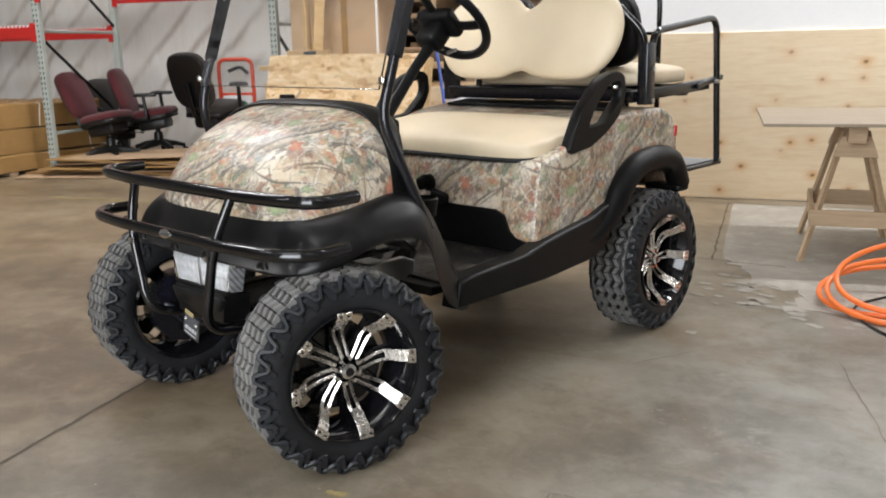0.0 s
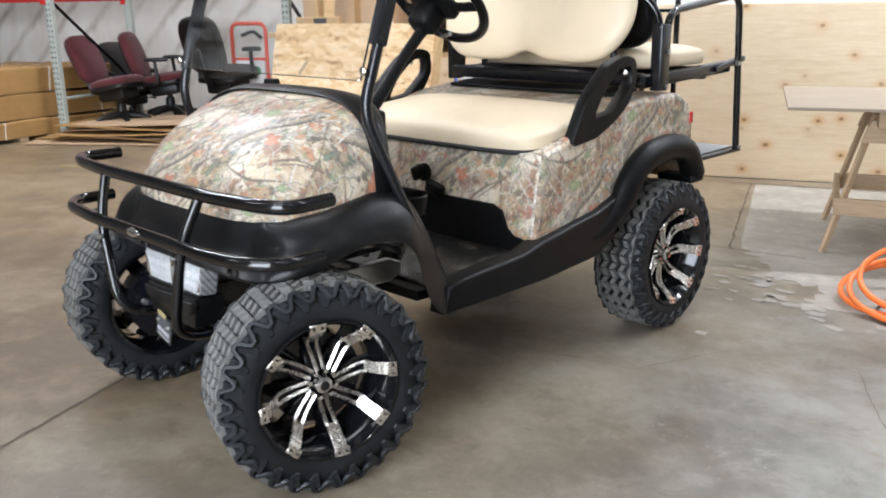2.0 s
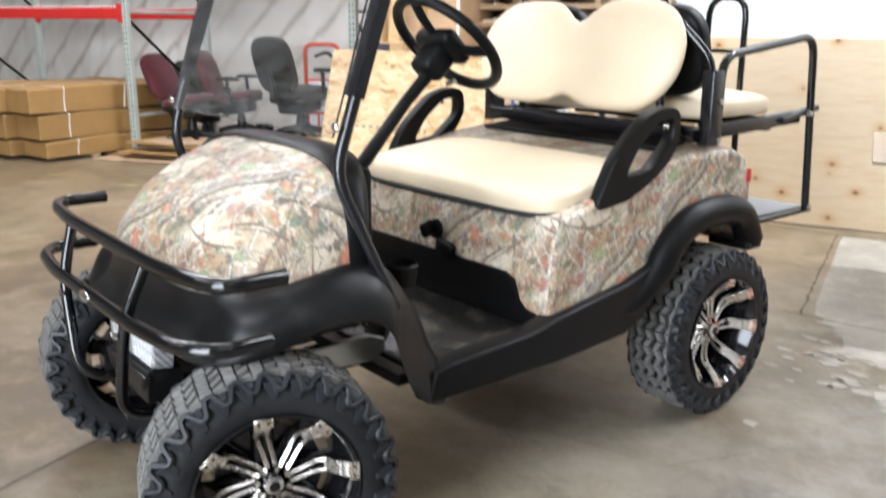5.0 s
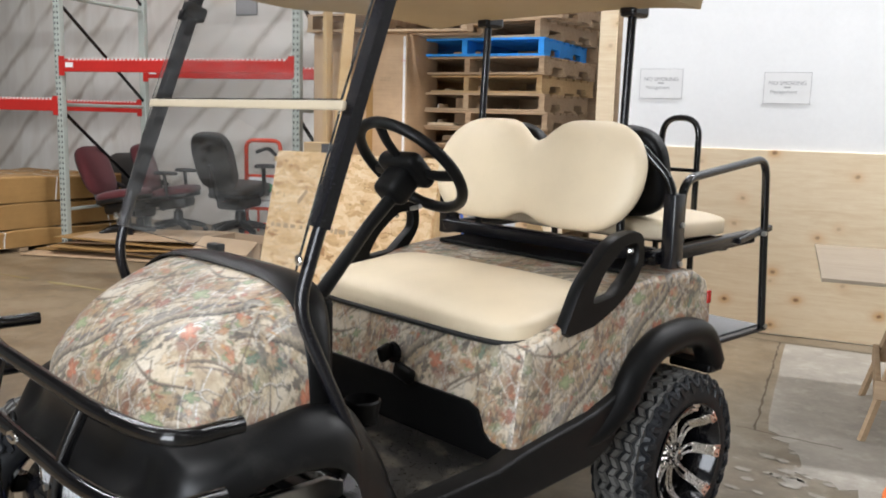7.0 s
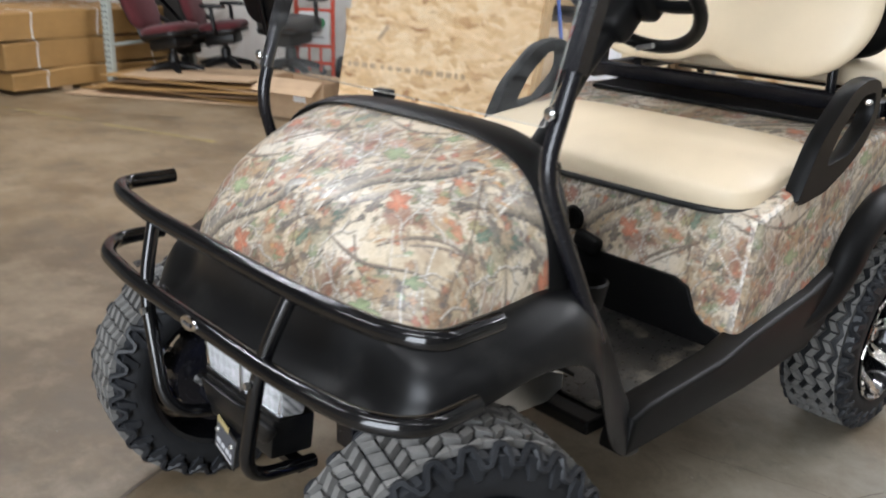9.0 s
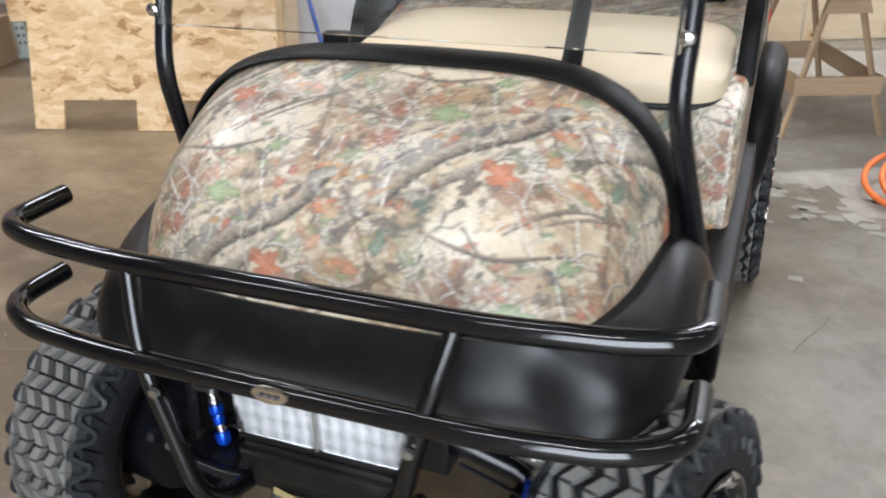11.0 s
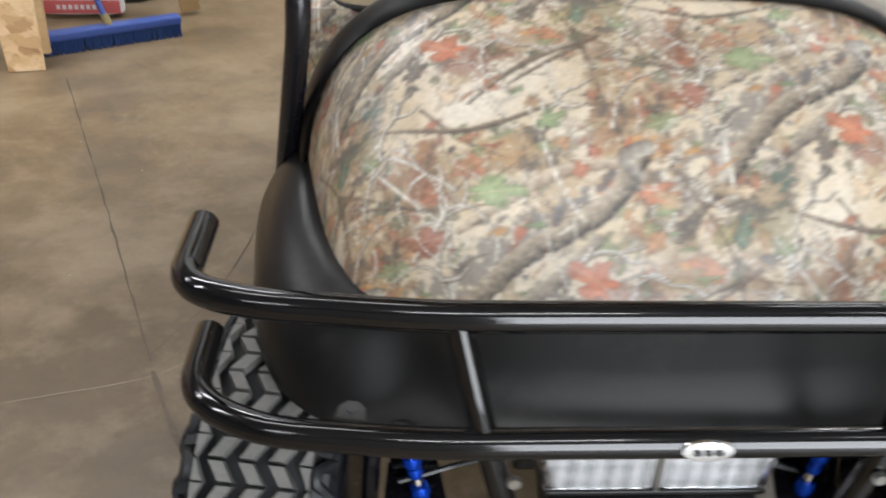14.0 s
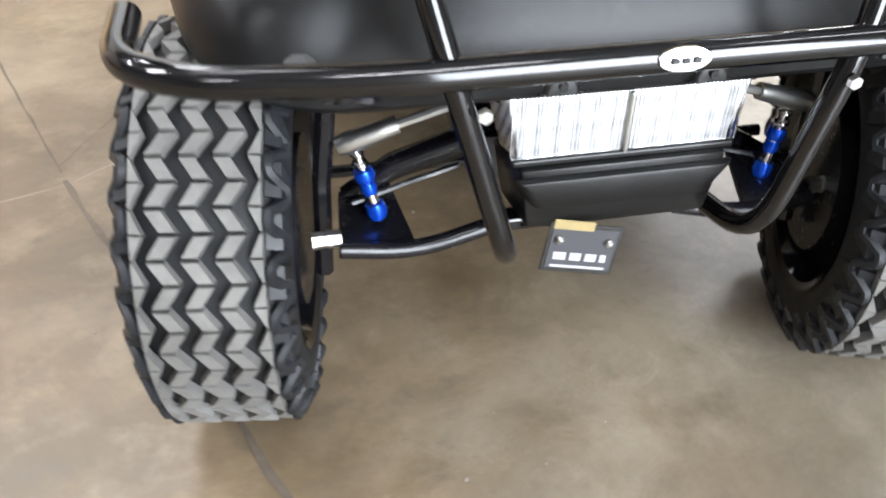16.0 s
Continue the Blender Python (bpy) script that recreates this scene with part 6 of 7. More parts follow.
part("side_bracket", prism([(0.06, 0.475), (0.36, 0.458), (0.405, 0.475), (0.405, 0.51), (0.36, 0.528), (0.06, 0.525)], 0.02, "X", -0.40, 0.003), M_STEEL, cart, "bare steel lift bracket behind the wheel")

# ---- round the cart ----


def wpose(x, y, z=0.0, turn=0.0):
    return pose(x, y, z, 0, 0, turn)


# pallet rack along the rear wall: post frames and red beams
RACK = -6.56, 2.29


def rack_frame(m, h=3.6, depth=1.2):
    t = thing("pallet_rack", m, "pale grey steel pallet rack upright frame", "rack", "pallet rack frames")
    for y in (0, depth):
        bm = cuboid((0.075, 0.06, h), (0, y, h / 2), bevel=0.006)
        part("post", bm, M_RACK, t)
        bm = cuboid((0.14, 0.12, 0.008), (0, y, 0.004), bevel=0.001)
        part("foot_plate", bm, M_RACK, t)
    for k in range(3):
        z = 0.4 + 1.0 * k
        part("brace", tube(bmesh.new(), [(0, 0, z), (0, depth, z)], 0.018, 6), M_RACK, t)
        part("brace", tube(bmesh.new(), [(0, depth, z + 0.05), (0, 0, z + 0.95)], 0.018, 6), M_STRUT, t)
    bm = bmesh.new()
    for k in range(66):
        for s in (-1, 1):
            block(bm, (0.013, 0.003, 0.022), (s * 0.018, -0.0305, 0.1 + 0.05 * k), (0, 0, 0), 0, 1)
    tagged(part("slot_strip", bm, M_DARKINK, t), kind="stuff")
    return t


frame_a = rack_frame(wpose(*RACK, 0, ANG + 4))
_d = Vector((math.cos(radians(ANG + 4)), math.sin(radians(ANG + 4)), 0))
BAY = 2.53
for k in (-1, 1):
    copy_thing(frame_a, wpose(RACK[0] + _d.x * BAY * k, RACK[1] + _d.y * BAY * k, 0, ANG + 4))


def rack_beam(x, y, z):
    t = thing("rack_beam", wpose(x, y, z, ANG + 4), "red steel pallet rack beam with end plates", "rack beam", "rack beams")
    bm = cuboid((BAY - 0.09, 0.05, 0.105), (BAY / 2, 0, 0.0), bevel=0.006)
    block(bm, (BAY - 0.09, 0.028, 0.03), (BAY / 2, 0.026, 0.055), (0, 0, 0), 0.003, 1)
    part("beam", bm, M_REDBEAM, t)
    for x in (0.045, BAY - 0.045):
        part("end_plate", cuboid((0.06, 0.012, 0.18), (x, -0.03, 0), bevel=0.002), M_REDBEAM, t)
    bm = bmesh.new()
    for k in range(52):
        block(bm, (0.022, 0.006, 0.022), (0.12 + (BAY - 0.24) * k / 51, -0.012, 0.064), (0, 0, 0), 0.0, 1)
    tagged(part("wire_deck", bm, M_STRAP, t, "pale wire deck ends"), kind="stuff")
    part("beam_label", cuboid((0.09, 0.002, 0.045), (0.13, -0.027, 0.01), bevel=0), M_PAPER, t, "white paper sticker")


_n = Vector((-_d.y, _d.x, 0))
for k, z in ((0, 1.76), (-1, 1.39), (-1, 2.9), (0, 3.0)):
    for dep in (0.0, 1.2):
        rack_beam(RACK[0] + _d.x * BAY * k + _n.x * dep, RACK[1] + _d.y * BAY * k + _n.y * dep, z)

# long cartons strapped in a pile under the rack


def long_carton(m, size, label, rng):
    """A long box with tired, slightly bulging sides, two straps sunk into it and a taped lid."""
    t = thing("long_carton", m, label, "carton", "strapped cartons")
    w, l, h = size
    straps = [-0.31 + rng.uniform(-0.03, 0.03), 0.04 + rng.uniform(-0.03, 0.03), 0.36]
    ys = sorted([-0.5, -0.495, 0.495, 0.5] + [k / 10 - 0.45 for k in range(10)] + straps)

    def ring(f):
        end = 1.0 if abs(f) < 0.499 else 0.975
        out = 0.009 * math.sin(math.pi * (f + 0.5) * 3 + w * 9) * (1 if abs(f) < 0.49 else 0.3) - (0.007 if f in straps else 0.0)
        top = 0.012 * math.cos(math.pi * (f * 2.4 + 0.3)) - 0.012 - (0.005 if f in straps else 0.0)
        half = w / 2 * end
        return [Vector(p) for p in ((-half, f * l, 0.004), (-half - out, f * l, h * 0.5), (-half, f * l, h - 0.012 + top), (-half + 0.012, f * l, h + top), (0, f * l, h + top * 1.4),
                                    (half - 0.012, f * l, h + top), (half, f * l, h - 0.012 + top), (half + out, f * l, h * 0.5), (half, f * l, 0.004))]

    rings = [ring(f) for f in ys]
    bm = bmesh.new()
    grid = [[bm.verts.new(p) for p in r] for r in rings]
    for a, b in zip(grid, grid[1:]):
        for k in range(9):
            bm.faces.new((a[k], a[(k + 1) % 9], b[(k + 1) % 9], b[k]))
    bm.faces.new(grid[0])
    bm.faces.new(grid[-1][::-1])
    bmesh.ops.recalc_face_normals(bm, faces=bm.faces)
    part("box", bm, M_CARD, t, smooth=30)
    for f in straps:
        lean = rng.uniform(-0.03, 0.05)
        loop = [p + Vector((math.copysign(0.003, p.x), lean * (p.z / h), 0.003 if p.z > h * 0.8 else 0)) for p in ring(f)]
        part("strap", tube(bmesh.new(), loop, 0.0062, 6, (1.0, 0.35)), M_STRAP, t, "white strap")
    lid = [Vector((0, f * l, ring(f)[4].z + 0.002)) for f in ys]
    part("tape", sheet([[p + Vector((-0.025, 0, 0)) for p in lid], [p + Vector((0.025, 0, 0)) for p in lid]], 0.001), M_CARD2, t)
    return t


rng = random.Random(3)
base = Vector((-6.66, 1.45, 0))
ud, vd = Vector((math.cos(radians(14)), math.sin(radians(14)), 0)), Vector((-math.sin(radians(14)), math.cos(radians(14)), 0))
for row in range(3):
    for lay in range(3):
        size = (0.42, 1.75, (0.17, 0.25, 0.25)[lay])
        c = base - ud * (0.18 + 0.44 * row + 0.0 * lay) + vd * (0.87 - 0.06 * lay + rng.uniform(-0.03, 0.03) - 0.12 * row) + ud * 0.03 * (lay == 0)
        m = pose(c.x, c.y, 0.04 + sum((0.17, 0.25, 0.25)[:lay]) + 0.002 * lay, 0, 0, 14 + rng.uniform(-1.2, 1.2))
        long_carton(m, size, "long brown cardboard carton bound with white straps", rng)
for k in range(2):
    c = base - ud * 0.6 + vd * (0.5 + 0.75 * k)
    ob = part("bearer", cuboid((1.3, 0.09, 0.04), (0, 0, 0.02), bevel=0.003), M_PALLET)
    ob.matrix_world = pose(c.x, c.y, 0, 0, 0, 14)
    tagged(ob, "rough timber bearer under the cartons", "timber", "carton bearers")

# flattened cardboard and boards on the floor in front of the rack
for k in range(7):
    w, d = 2.1 - 0.12 * k + rng.uniform(-0.1, 0.1), 1.1 - 0.05 * k
    z = 0.004 + 0.027 * k
    bm = sheet([[Vector((x, y, 0.014 * math.sin(3 * x + 2 * k) * (k > 0) + 0.012)) for x in np.linspace(-w / 2, w / 2, 12)] for y in np.linspace(-d / 2, d / 2, 5)], 0.008)
    ob = part("cardboard_sheet", bm, M_CARD if k % 2 else M_CARD2)
    ob.matrix_world = pose(-5.95 + rng.uniform(-0.06, 0.06), 2.95 + rng.uniform(-0.05, 0.05), z, 0, 0, 30 + rng.uniform(-9, 9))
    tagged(ob, "flattened brown cardboard sheet lying in a pile", "cardboard", "flattened cardboard")
bx = thing("cardboard_box", wpose(-4.55, 3.08, 0, 18), "opened brown cardboard box with a white label", "cardboard box")
for sx, sy, px, py in ((0.62, 0.008, 0, -0.2), (0.62, 0.008, 0, 0.2), (0.008, 0.4, -0.31, 0), (0.008, 0.4, 0.31, 0)):
    part("side", cuboid((sx, sy, 0.3), (px, py, 0.15), bevel=0.002, seg=1), M_CARD2, bx)
part("bottom", cuboid((0.6, 0.39, 0.008), (0, 0, 0.004), bevel=0.002, seg=1), M_CARD2, bx)
part("flap", cuboid((0.6, 0.18, 0.006), (0, -0.27, 0.265), (32, 0, 0), 0.001), M_CARD2, bx)
part("label", cuboid((0.12, 0.003, 0.1), (0.08, -0.2055, 0.19), bevel=0), M_PAPER, bx, "white paper label")

# swivel office chairs
def office_chair(m, cloth, label, recline=8, arms=True, tip=0.0, scale=0.92):
    """Swivel chair; tip leans seat and back together over the pedestal."""
    t = thing("office_chair", m @ Matrix.Scale(scale, 4), label, "office chair", "office chairs")
    lean = pose(0, 0, 0.36, -tip) @ pose(0, 0, -0.36)

    def upper(name, bm, material, smooth=40):
        bm.transform(lean)
        part(name, bm, material, t, smooth=smooth)

    bm, _ = cushion((0.5, 0.48, 0.08), (0, 0, 0.475), 0.02, (0, 0, 0), 4.0, 18, 14)
    upper("seat", bm, cloth, 60)
    bm, _ = cushion((0.5, 0.48, 0.07), (0, 0.01, 0.425), 0.006, (0, 0, 0), 4.0, 14, 12)
    upper("seat_shell", bm, M_CHAIRBLK, 60)
    bm, _ = cushion((0.46, 0.56, 0.085), (0, 0.31, 0.775), 0.025, (90 - recline, 0, 0), 3.4, 18, 16)
    upper("backrest", bm, cloth, 60)
    bm, _ = cushion((0.43, 0.53, 0.05), (0, 0.345, 0.772), 0.01, (90 - recline, 0, 0), 3.4, 14, 12)
    upper("back_shell", bm, M_CHAIRBLK, 60)
    upper("back_bar", tube(bmesh.new(), rounded([(0, 0.05, 0.39), (0, 0.34, 0.41), (0, 0.39, 0.75)], 0.06), 0.026, 8, (1.5, 0.7)), M_CHAIRBLK)
    upper("tilt_box", cuboid((0.3, 0.34, 0.13), (0, 0.02, 0.345), bevel=0.035), M_CHAIRBLK)
    upper("tilt_knob", lathe([(0.145, 0.0), (0.145, 0.03), (0.165, 0.033), (0.175, 0.02), (0.175, 0.0)], 14), M_CHAIRBLK)
    upper("height_lever", tube(bmesh.new(), [(0.1, -0.05, 0.36), (0.24, -0.07, 0.35), (0.3, -0.08, 0.34)], [0.006, 0.006, 0.014], 8), M_CHAIRBLK)
    part("gas_lift", tube(bmesh.new(), [(0, 0, 0.1), (0, 0, 0.24), (0, 0, 0.25), (0, 0, 0.36)], [0.06, 0.05, 0.032, 0.03], 10), M_CHAIRBLK, t, smooth=40)
    for k in range(5):
        a = radians(72 * k + 10)
        x, y = 0.3 * math.cos(a), 0.3 * math.sin(a)
        part("base_leg", tube(bmesh.new(), [(0, 0, 0.125), (x * 0.6, y * 0.6, 0.1), (x, y, 0.07)], [0.045, 0.034, 0.024], 8), M_CHAIRBLK, t, smooth=40)
        for side in (-1, 1):
            bm = lathe([(-0.009, 0.004), (-0.009, 0.022), (-0.004, 0.027), (0.004, 0.027), (0.009, 0.022), (0.009, 0.004)], 14)
            bm.transform(pose(x, y, 0.027, 0, 0, 72 * k + 40) @ pose(side * 0.014, 0, 0))
            part("castor", bm, M_CHAIRBLK, t, smooth=40)
    if arms:
        for s in (-1, 1):
            upper("armrest_post", tube(bmesh.new(), rounded([(s * 0.2, 0.0, 0.42), (s * 0.3, 0.0, 0.42), (s * 0.3, -0.01, 0.68)], 0.05), 0.02, 8), M_CHAIRBLK)
            bm, _ = cushion((0.085, 0.27, 0.04), (s * 0.3, -0.03, 0.69), 0.006, (8, 0, 0), 3.0, 8, 12)
            upper("armrest", bm, M_CHAIRBLK, 60)
    return t


office_chair(wpose(-6.42, 2.83, 0.1, 118), M_MAROON, "maroon office chair with black plastic base", 14, False, 10)
office_chair(wpose(-6.55, 3.45, 0.1, 132), M_MAROON, "tipped maroon office chair with black armrests", 10, True, 8)
office_chair(wpose(-6.19, 3.98, 0.06, 200), M_CHARCOAL, "large charcoal office chair with rounded high back", 12, True, 6, 1.1)
office_chair(wpose(-6.98, 3.22, 0.0, 96), M_CHARCOAL, "black office chair standing behind the others", 10, True, 0, 0.86)

# hand truck, bright red
t = thing("hand_truck", wpose(-6.1, 4.21, 0, 38), "orange-red steel hand truck with a white notice plate", "hand truck")
frame_pts = rounded([(-0.19, 0, 0.05), (-0.19, 0.0, 1.08), (0.19, 0.0, 1.08), (0.19, 0, 0.05)], 0.09, 7)
part("frame", tube(bmesh.new(), frame_pts, 0.022, 10), M_DOLLY, t, smooth=40)
for z in (0.18, 0.7, 0.35):
    part("crossbar", cuboid((0.38, 0.018, 0.035), (0, 0, z), bevel=0.004), M_DOLLY, t)
for x in (-0.06, 0.06):
    part("slat", tube(bmesh.new(), [(x, 0, 0.1), (x, 0, 0.7)], 0.013, 8), M_DOLLY, t, smooth=40)
part("notice_plate", cuboid((0.3, 0.006, 0.32), (0, -0.024, 0.53), bevel=0.001), M_PAPER, t, "white notice plate with plain bars")
bm = bmesh.new()
for k, w in enumerate((0.2, 0.23, 0.17, 0.22)):
    block(bm, (w, 0.002, 0.016), (-0.01, -0.028, 0.62 - 0.06 * k), (0, 0, 0), 0, 1)
part("notice_bars", bm, M_INK, t)
bm = lathe([(0, 0), (0, 0.05), (0.002, 0.05), (0.002, 0)], 20, "Z")
bm.transform(pose(0.07, -0.0275, 0.58, 90, 0, 0))
part("notice_mark", bm, plain("green_ink", (0.05, 0.3, 0.12), 0.7), t)
part("toe_plate", cuboid((0.4, 0.2, 0.008), (0, -0.1, 0.012), bevel=0.002), M_DOLLY, t)
part("grip_bar", tube(bmesh.new(), rounded([(-0.1, 0.04, 0.95), (0.02, 0.1, 1.0), (0.12, 0.04, 0.93)], 0.05), 0.02, 8), M_CHAIRBLK, t, smooth=40)
for s in (-1, 1):
    bm = lathe([(-0.03, 0.04), (-0.03, 0.11), (-0.02, 0.125), (0.02, 0.125), (0.03, 0.11), (0.03, 0.04)], 24)
    bm.transform(pose(s * 0.25, 0.09, 0.127))
    part("wheel", bm, M_TYRE, t, "black rubber wheel", smooth=40)

# OSB crate panel on feet, leaning back against the stock behind it
LEAN_T = 14
crate = thing("osb_panel", wpose(-2.335, 2.335, 0, 14), "strand board crate side with wooden feet, leaning back", "board")
panel_m = pose(0, 0, 0, -LEAN_T)
outl = [(-0.66, 0.145), (-0.66, 0.0), (-0.50, 0.0), (-0.49, 0.15), (-0.1, 0.155), (-0.1, 0.0), (0.12, 0.0), (0.12, 0.155), (0.5, 0.155), (0.51, 0.0), (0.645, 0.0), (0.645, 1.16), (-0.66, 1.16)]
bm = prism(outl, 0.018, "Y", 0.0, 0.002)
bm.transform(panel_m)
part("board", bm, M_OSB, crate)
for z in (0.185, 1.1):
    bm = cuboid((1.28, 0.05, 0.08), (0, 0.036, z), bevel=0.003)
    bm.transform(panel_m)
    part("batten", bm, M_PINE, crate)
for x in (-0.62, 0.645):
    bm = cuboid((0.05, 0.06, 1.08), (x, 0.04, 0.6), bevel=0.003)
    bm.transform(panel_m)
    part("batten", bm, M_PINE, crate)
bm = bmesh.new()
rng = random.Random(14)
x = -0.6
while x < 0.25:
    w = rng.uniform(0.018, 0.05)
    block(bm, (w, 0.0015, rng.uniform(0.02, 0.035)), (x, -0.0105, 0.66), (0, 0, 0), 0, 1)
    x += w + rng.uniform(0.01, 0.04)
bm.transform(panel_m)
part("stencil_bars", bm, M_SAW, crate, "faded brown stencil marks")
bm = cuboid((0.025, 0.002, 0.11), (-0.38, -0.0105, 0.86), (0, 35, 0), 0)
bm.transform(panel_m)
part("knot_mark", bm, M_SAW, crate)

# timber stock behind the panel: pallets, sheets, cartons


def pallet(m, wood_mat, label):
    t = thing("pallet", m, label, "pallet", "stacked pallets")
    L, D = 1.36, 1.12
    side = [(-D / 2, 0.02), (-0.4, 0.02), (-0.39, 0.058), (-0.37, 0.066), (-0.2, 0.066), (-0.18, 0.058), (-0.17, 0.02), (0.17, 0.02), (0.18, 0.058), (0.2, 0.066), (0.37, 0.066), (0.39, 0.058), (0.4, 0.02), (D / 2, 0.02), (D / 2, 0.124), (-D / 2, 0.124)]
    for x in (-L / 2 + 0.03, 0, L / 2 - 0.03):
        part("stringer", prism(side, 0.045, "X", x, 0.0), wood_mat, t)
    for k in range(4):
        part("runner", cuboid((L, 0.13, 0.019), (0, -D / 2 + 0.065 + k * (D - 0.13) / 3, 0.01), bevel=0.002, seg=1), wood_mat, t)
    for k in range(7):
        part("slat", cuboid((L, 0.12, 0.018), (0, -D / 2 + 0.06 + k * (D - 0.12) / 6, 0.1335), (0, 0, (-0.8, 0.5, 0.2)[k % 3]), bevel=0.002, seg=1), wood_mat, t)
    return t


pal = pallet(wpose(-3.24, 4.78, 0.0, ANG - 6), M_PALLET, "weathered grey-brown wooden pallet in a stack")
rng = random.Random(21)
for k in range(1, 17):
    m = wpose(-3.24 + rng.uniform(-0.07, 0.07), 4.78 + rng.uniform(-0.05, 0.05), 0.1435 * k, ANG - 6 + rng.uniform(-5, 5))
    if k == 13:
        pallet(m, M_BLUEWOOD, "blue painted pallet in the stack")
    elif k in (3, 11):
        pallet(m, M_PINE, "pale new wooden pallet in the stack")
    elif k in (6, 10):
        pallet(m, M_SAW, "reddish brown wooden pallet in the stack")
    else:
        copy_thing(pal, m)
for k, (x, w) in enumerate(((-0.33, 0.38), (0.28, 0.3), (0.5, 0.24))):
    ob = part("board_offcut", cuboid((w, 0.09, 0.02), (x, -0.5, 0.01), (0, 0, 5 - 4 * k), 0.002), M_PLY)
    ob.matrix_world = wpose(-3.24, 4.78, 0.1435 * 9 + 0.021, ANG - 6)
    tagged(ob, "pale board offcut pushed into a pallet", "offcut", "board offcuts")
# added backing: stands in for the deep shade seen between the pallets
back = part("dark_board", cuboid((1.9, 0.02, 2.75), (0, 0, 1.375), (0, 0, 0), 0.003), M_SAW)
back.matrix_world = wpose(-3.6, 5.55, 0, ANG - 6)
tagged(back, "brown board added behind the pallet stack to darken its gaps", "board")
post_b = part("plywood_strip", cuboid((0.12, 0.02, 2.3), (0, 0, 1.15), (0, 0, 0), 0.003), M_PLY)
post_b.matrix_world = bpose(-1.585, -0.05)
tagged(post_b, "upright strip of raw plywood beside the white wall", "board")

bench = thing("timber_stack", wpose(-3.15, 3.75, 0, ANG), "rough timber stand piled with boards", "timber stack")
for x in (-0.85, 0.0, 0.85):
    for y in (-0.35, 0.35):
        part("leg", cuboid((0.09, 0.09, 1.0), (x, y, 0.5), bevel=0.004), M_PALLET, bench)
for k in range(7):
    part("plank", cuboid((2.0 + 0.05 * (k % 3), 0.12, 0.04), (0.02 * k, -0.39 + 0.13 * k, 1.02), bevel=0.004), M_PINE, bench)
part("lower_board", cuboid((1.95, 0.02, 0.55), (0, -0.41, 0.62), bevel=0.003), M_OSB, bench)
cart_box = thing("large_carton", wpose(-3.78, 3.87, 1.045, ANG), "tall plain brown carton with faint printing", "carton")
part("box", cuboid((0.85, 0.6, 0.97), (0, 0, 0.485), bevel=0.008), M_CARD2, cart_box)
part("tape", cuboid((0.06, 0.604, 0.976), (0.1, 0, 0.486), bevel=0.001), M_CARD, cart_box, "parcel tape")
bm = bmesh.new()
for k in range(9):
    if k != 5:
        block(bm, (0.026, 0.002, 0.036), (0.0 + 0.034 * k, -0.3015, 0.62), (0, 0, 0), 0, 1)
part("print_bars", bm, M_SAW, cart_box)
bm = tube(bmesh.new(), [(-0.08 + 0.075 * math.cos(a), -0.3015, 0.76 + 0.045 * math.sin(a)) for a in np.linspace(0, 6.1, 20)], 0.006, 6, (1, 0.2))
block(bm, (0.07, 0.002, 0.02), (-0.08, -0.3015, 0.76), (0, 0, 0), 0, 1)
part("print_ring", bm, M_SAW, cart_box)
part("edge_tape", cuboid((0.02, 0.004, 0.9), (0.405, -0.301, 0.5), bevel=0), M_PAPER, cart_box, "white sealing tape")
part("sticker", lathe([(0.0, 0.0), (0.0, 0.02), (0.003, 0.02), (0.003, 0.0)], 16, "Y"), M_REDBEAM, cart_box, "round red sticker").matrix_basis = pose(0.405, -0.306, 0.76)
part("top_flap", cuboid((0.84, 0.29, 0.006), (0, -0.15, 0.976), (1.5, 0, 0), 0.001), M_CARD2, cart_box)
top_pal = copy_thing(pal, wpose(-3.6, 4.1, 2.02, ANG + 3))
blk = part("timber_offcut", cuboid((0.34, 0.12, 0.12), (0, 0, 0.06), bevel=0.004), M_PINE)
blk.matrix_world = wpose(-3.5, 3.17, 1.042, 40)
tagged(blk, "short square timber offcut with a dark end", "timber")
part("dark_end", cuboid((0.1, 0.003, 0.1), (0.02, -0.0615, 0.06), bevel=0), M_DARKINK, blk, "dark square patch")
for a, b in (((-3.61, 3.255, 1.042), (-3.76, 3.355, 2.45)), ((-3.545, 3.29, 1.042), (-3.6, 3.49, 2.48))):
    a, b = Vector(a), Vector(b)
    ob = part("upright_plank", cuboid((0.085, 0.035, (b - a).length), (0, 0, (b - a).length / 2), (0, 0, 0), 0.004), M_PINE)
    ob.matrix_world = Matrix.Translation(a) @ (b - a).to_track_quat("Z", "X").to_matrix().to_4x4() @ pose(0, 0, 0, 0, 0, -38)
    tagged(ob, "pale timber plank standing on end", "timber", "standing planks")
for k, (x, y) in enumerate(((-1.95, 3.55), (-2.6, 3.35))):
    ob = part("plywood_board", cuboid((0.75, 0.018, 0.86), (0, 0, 0.43), (-7, 0, 0), 0.003), M_PLY)
    ob.matrix_world = wpose(x, y, 0.006, ANG)
    tagged(ob, "bare plywood board leaning against the timber", "board", "leaning boards")

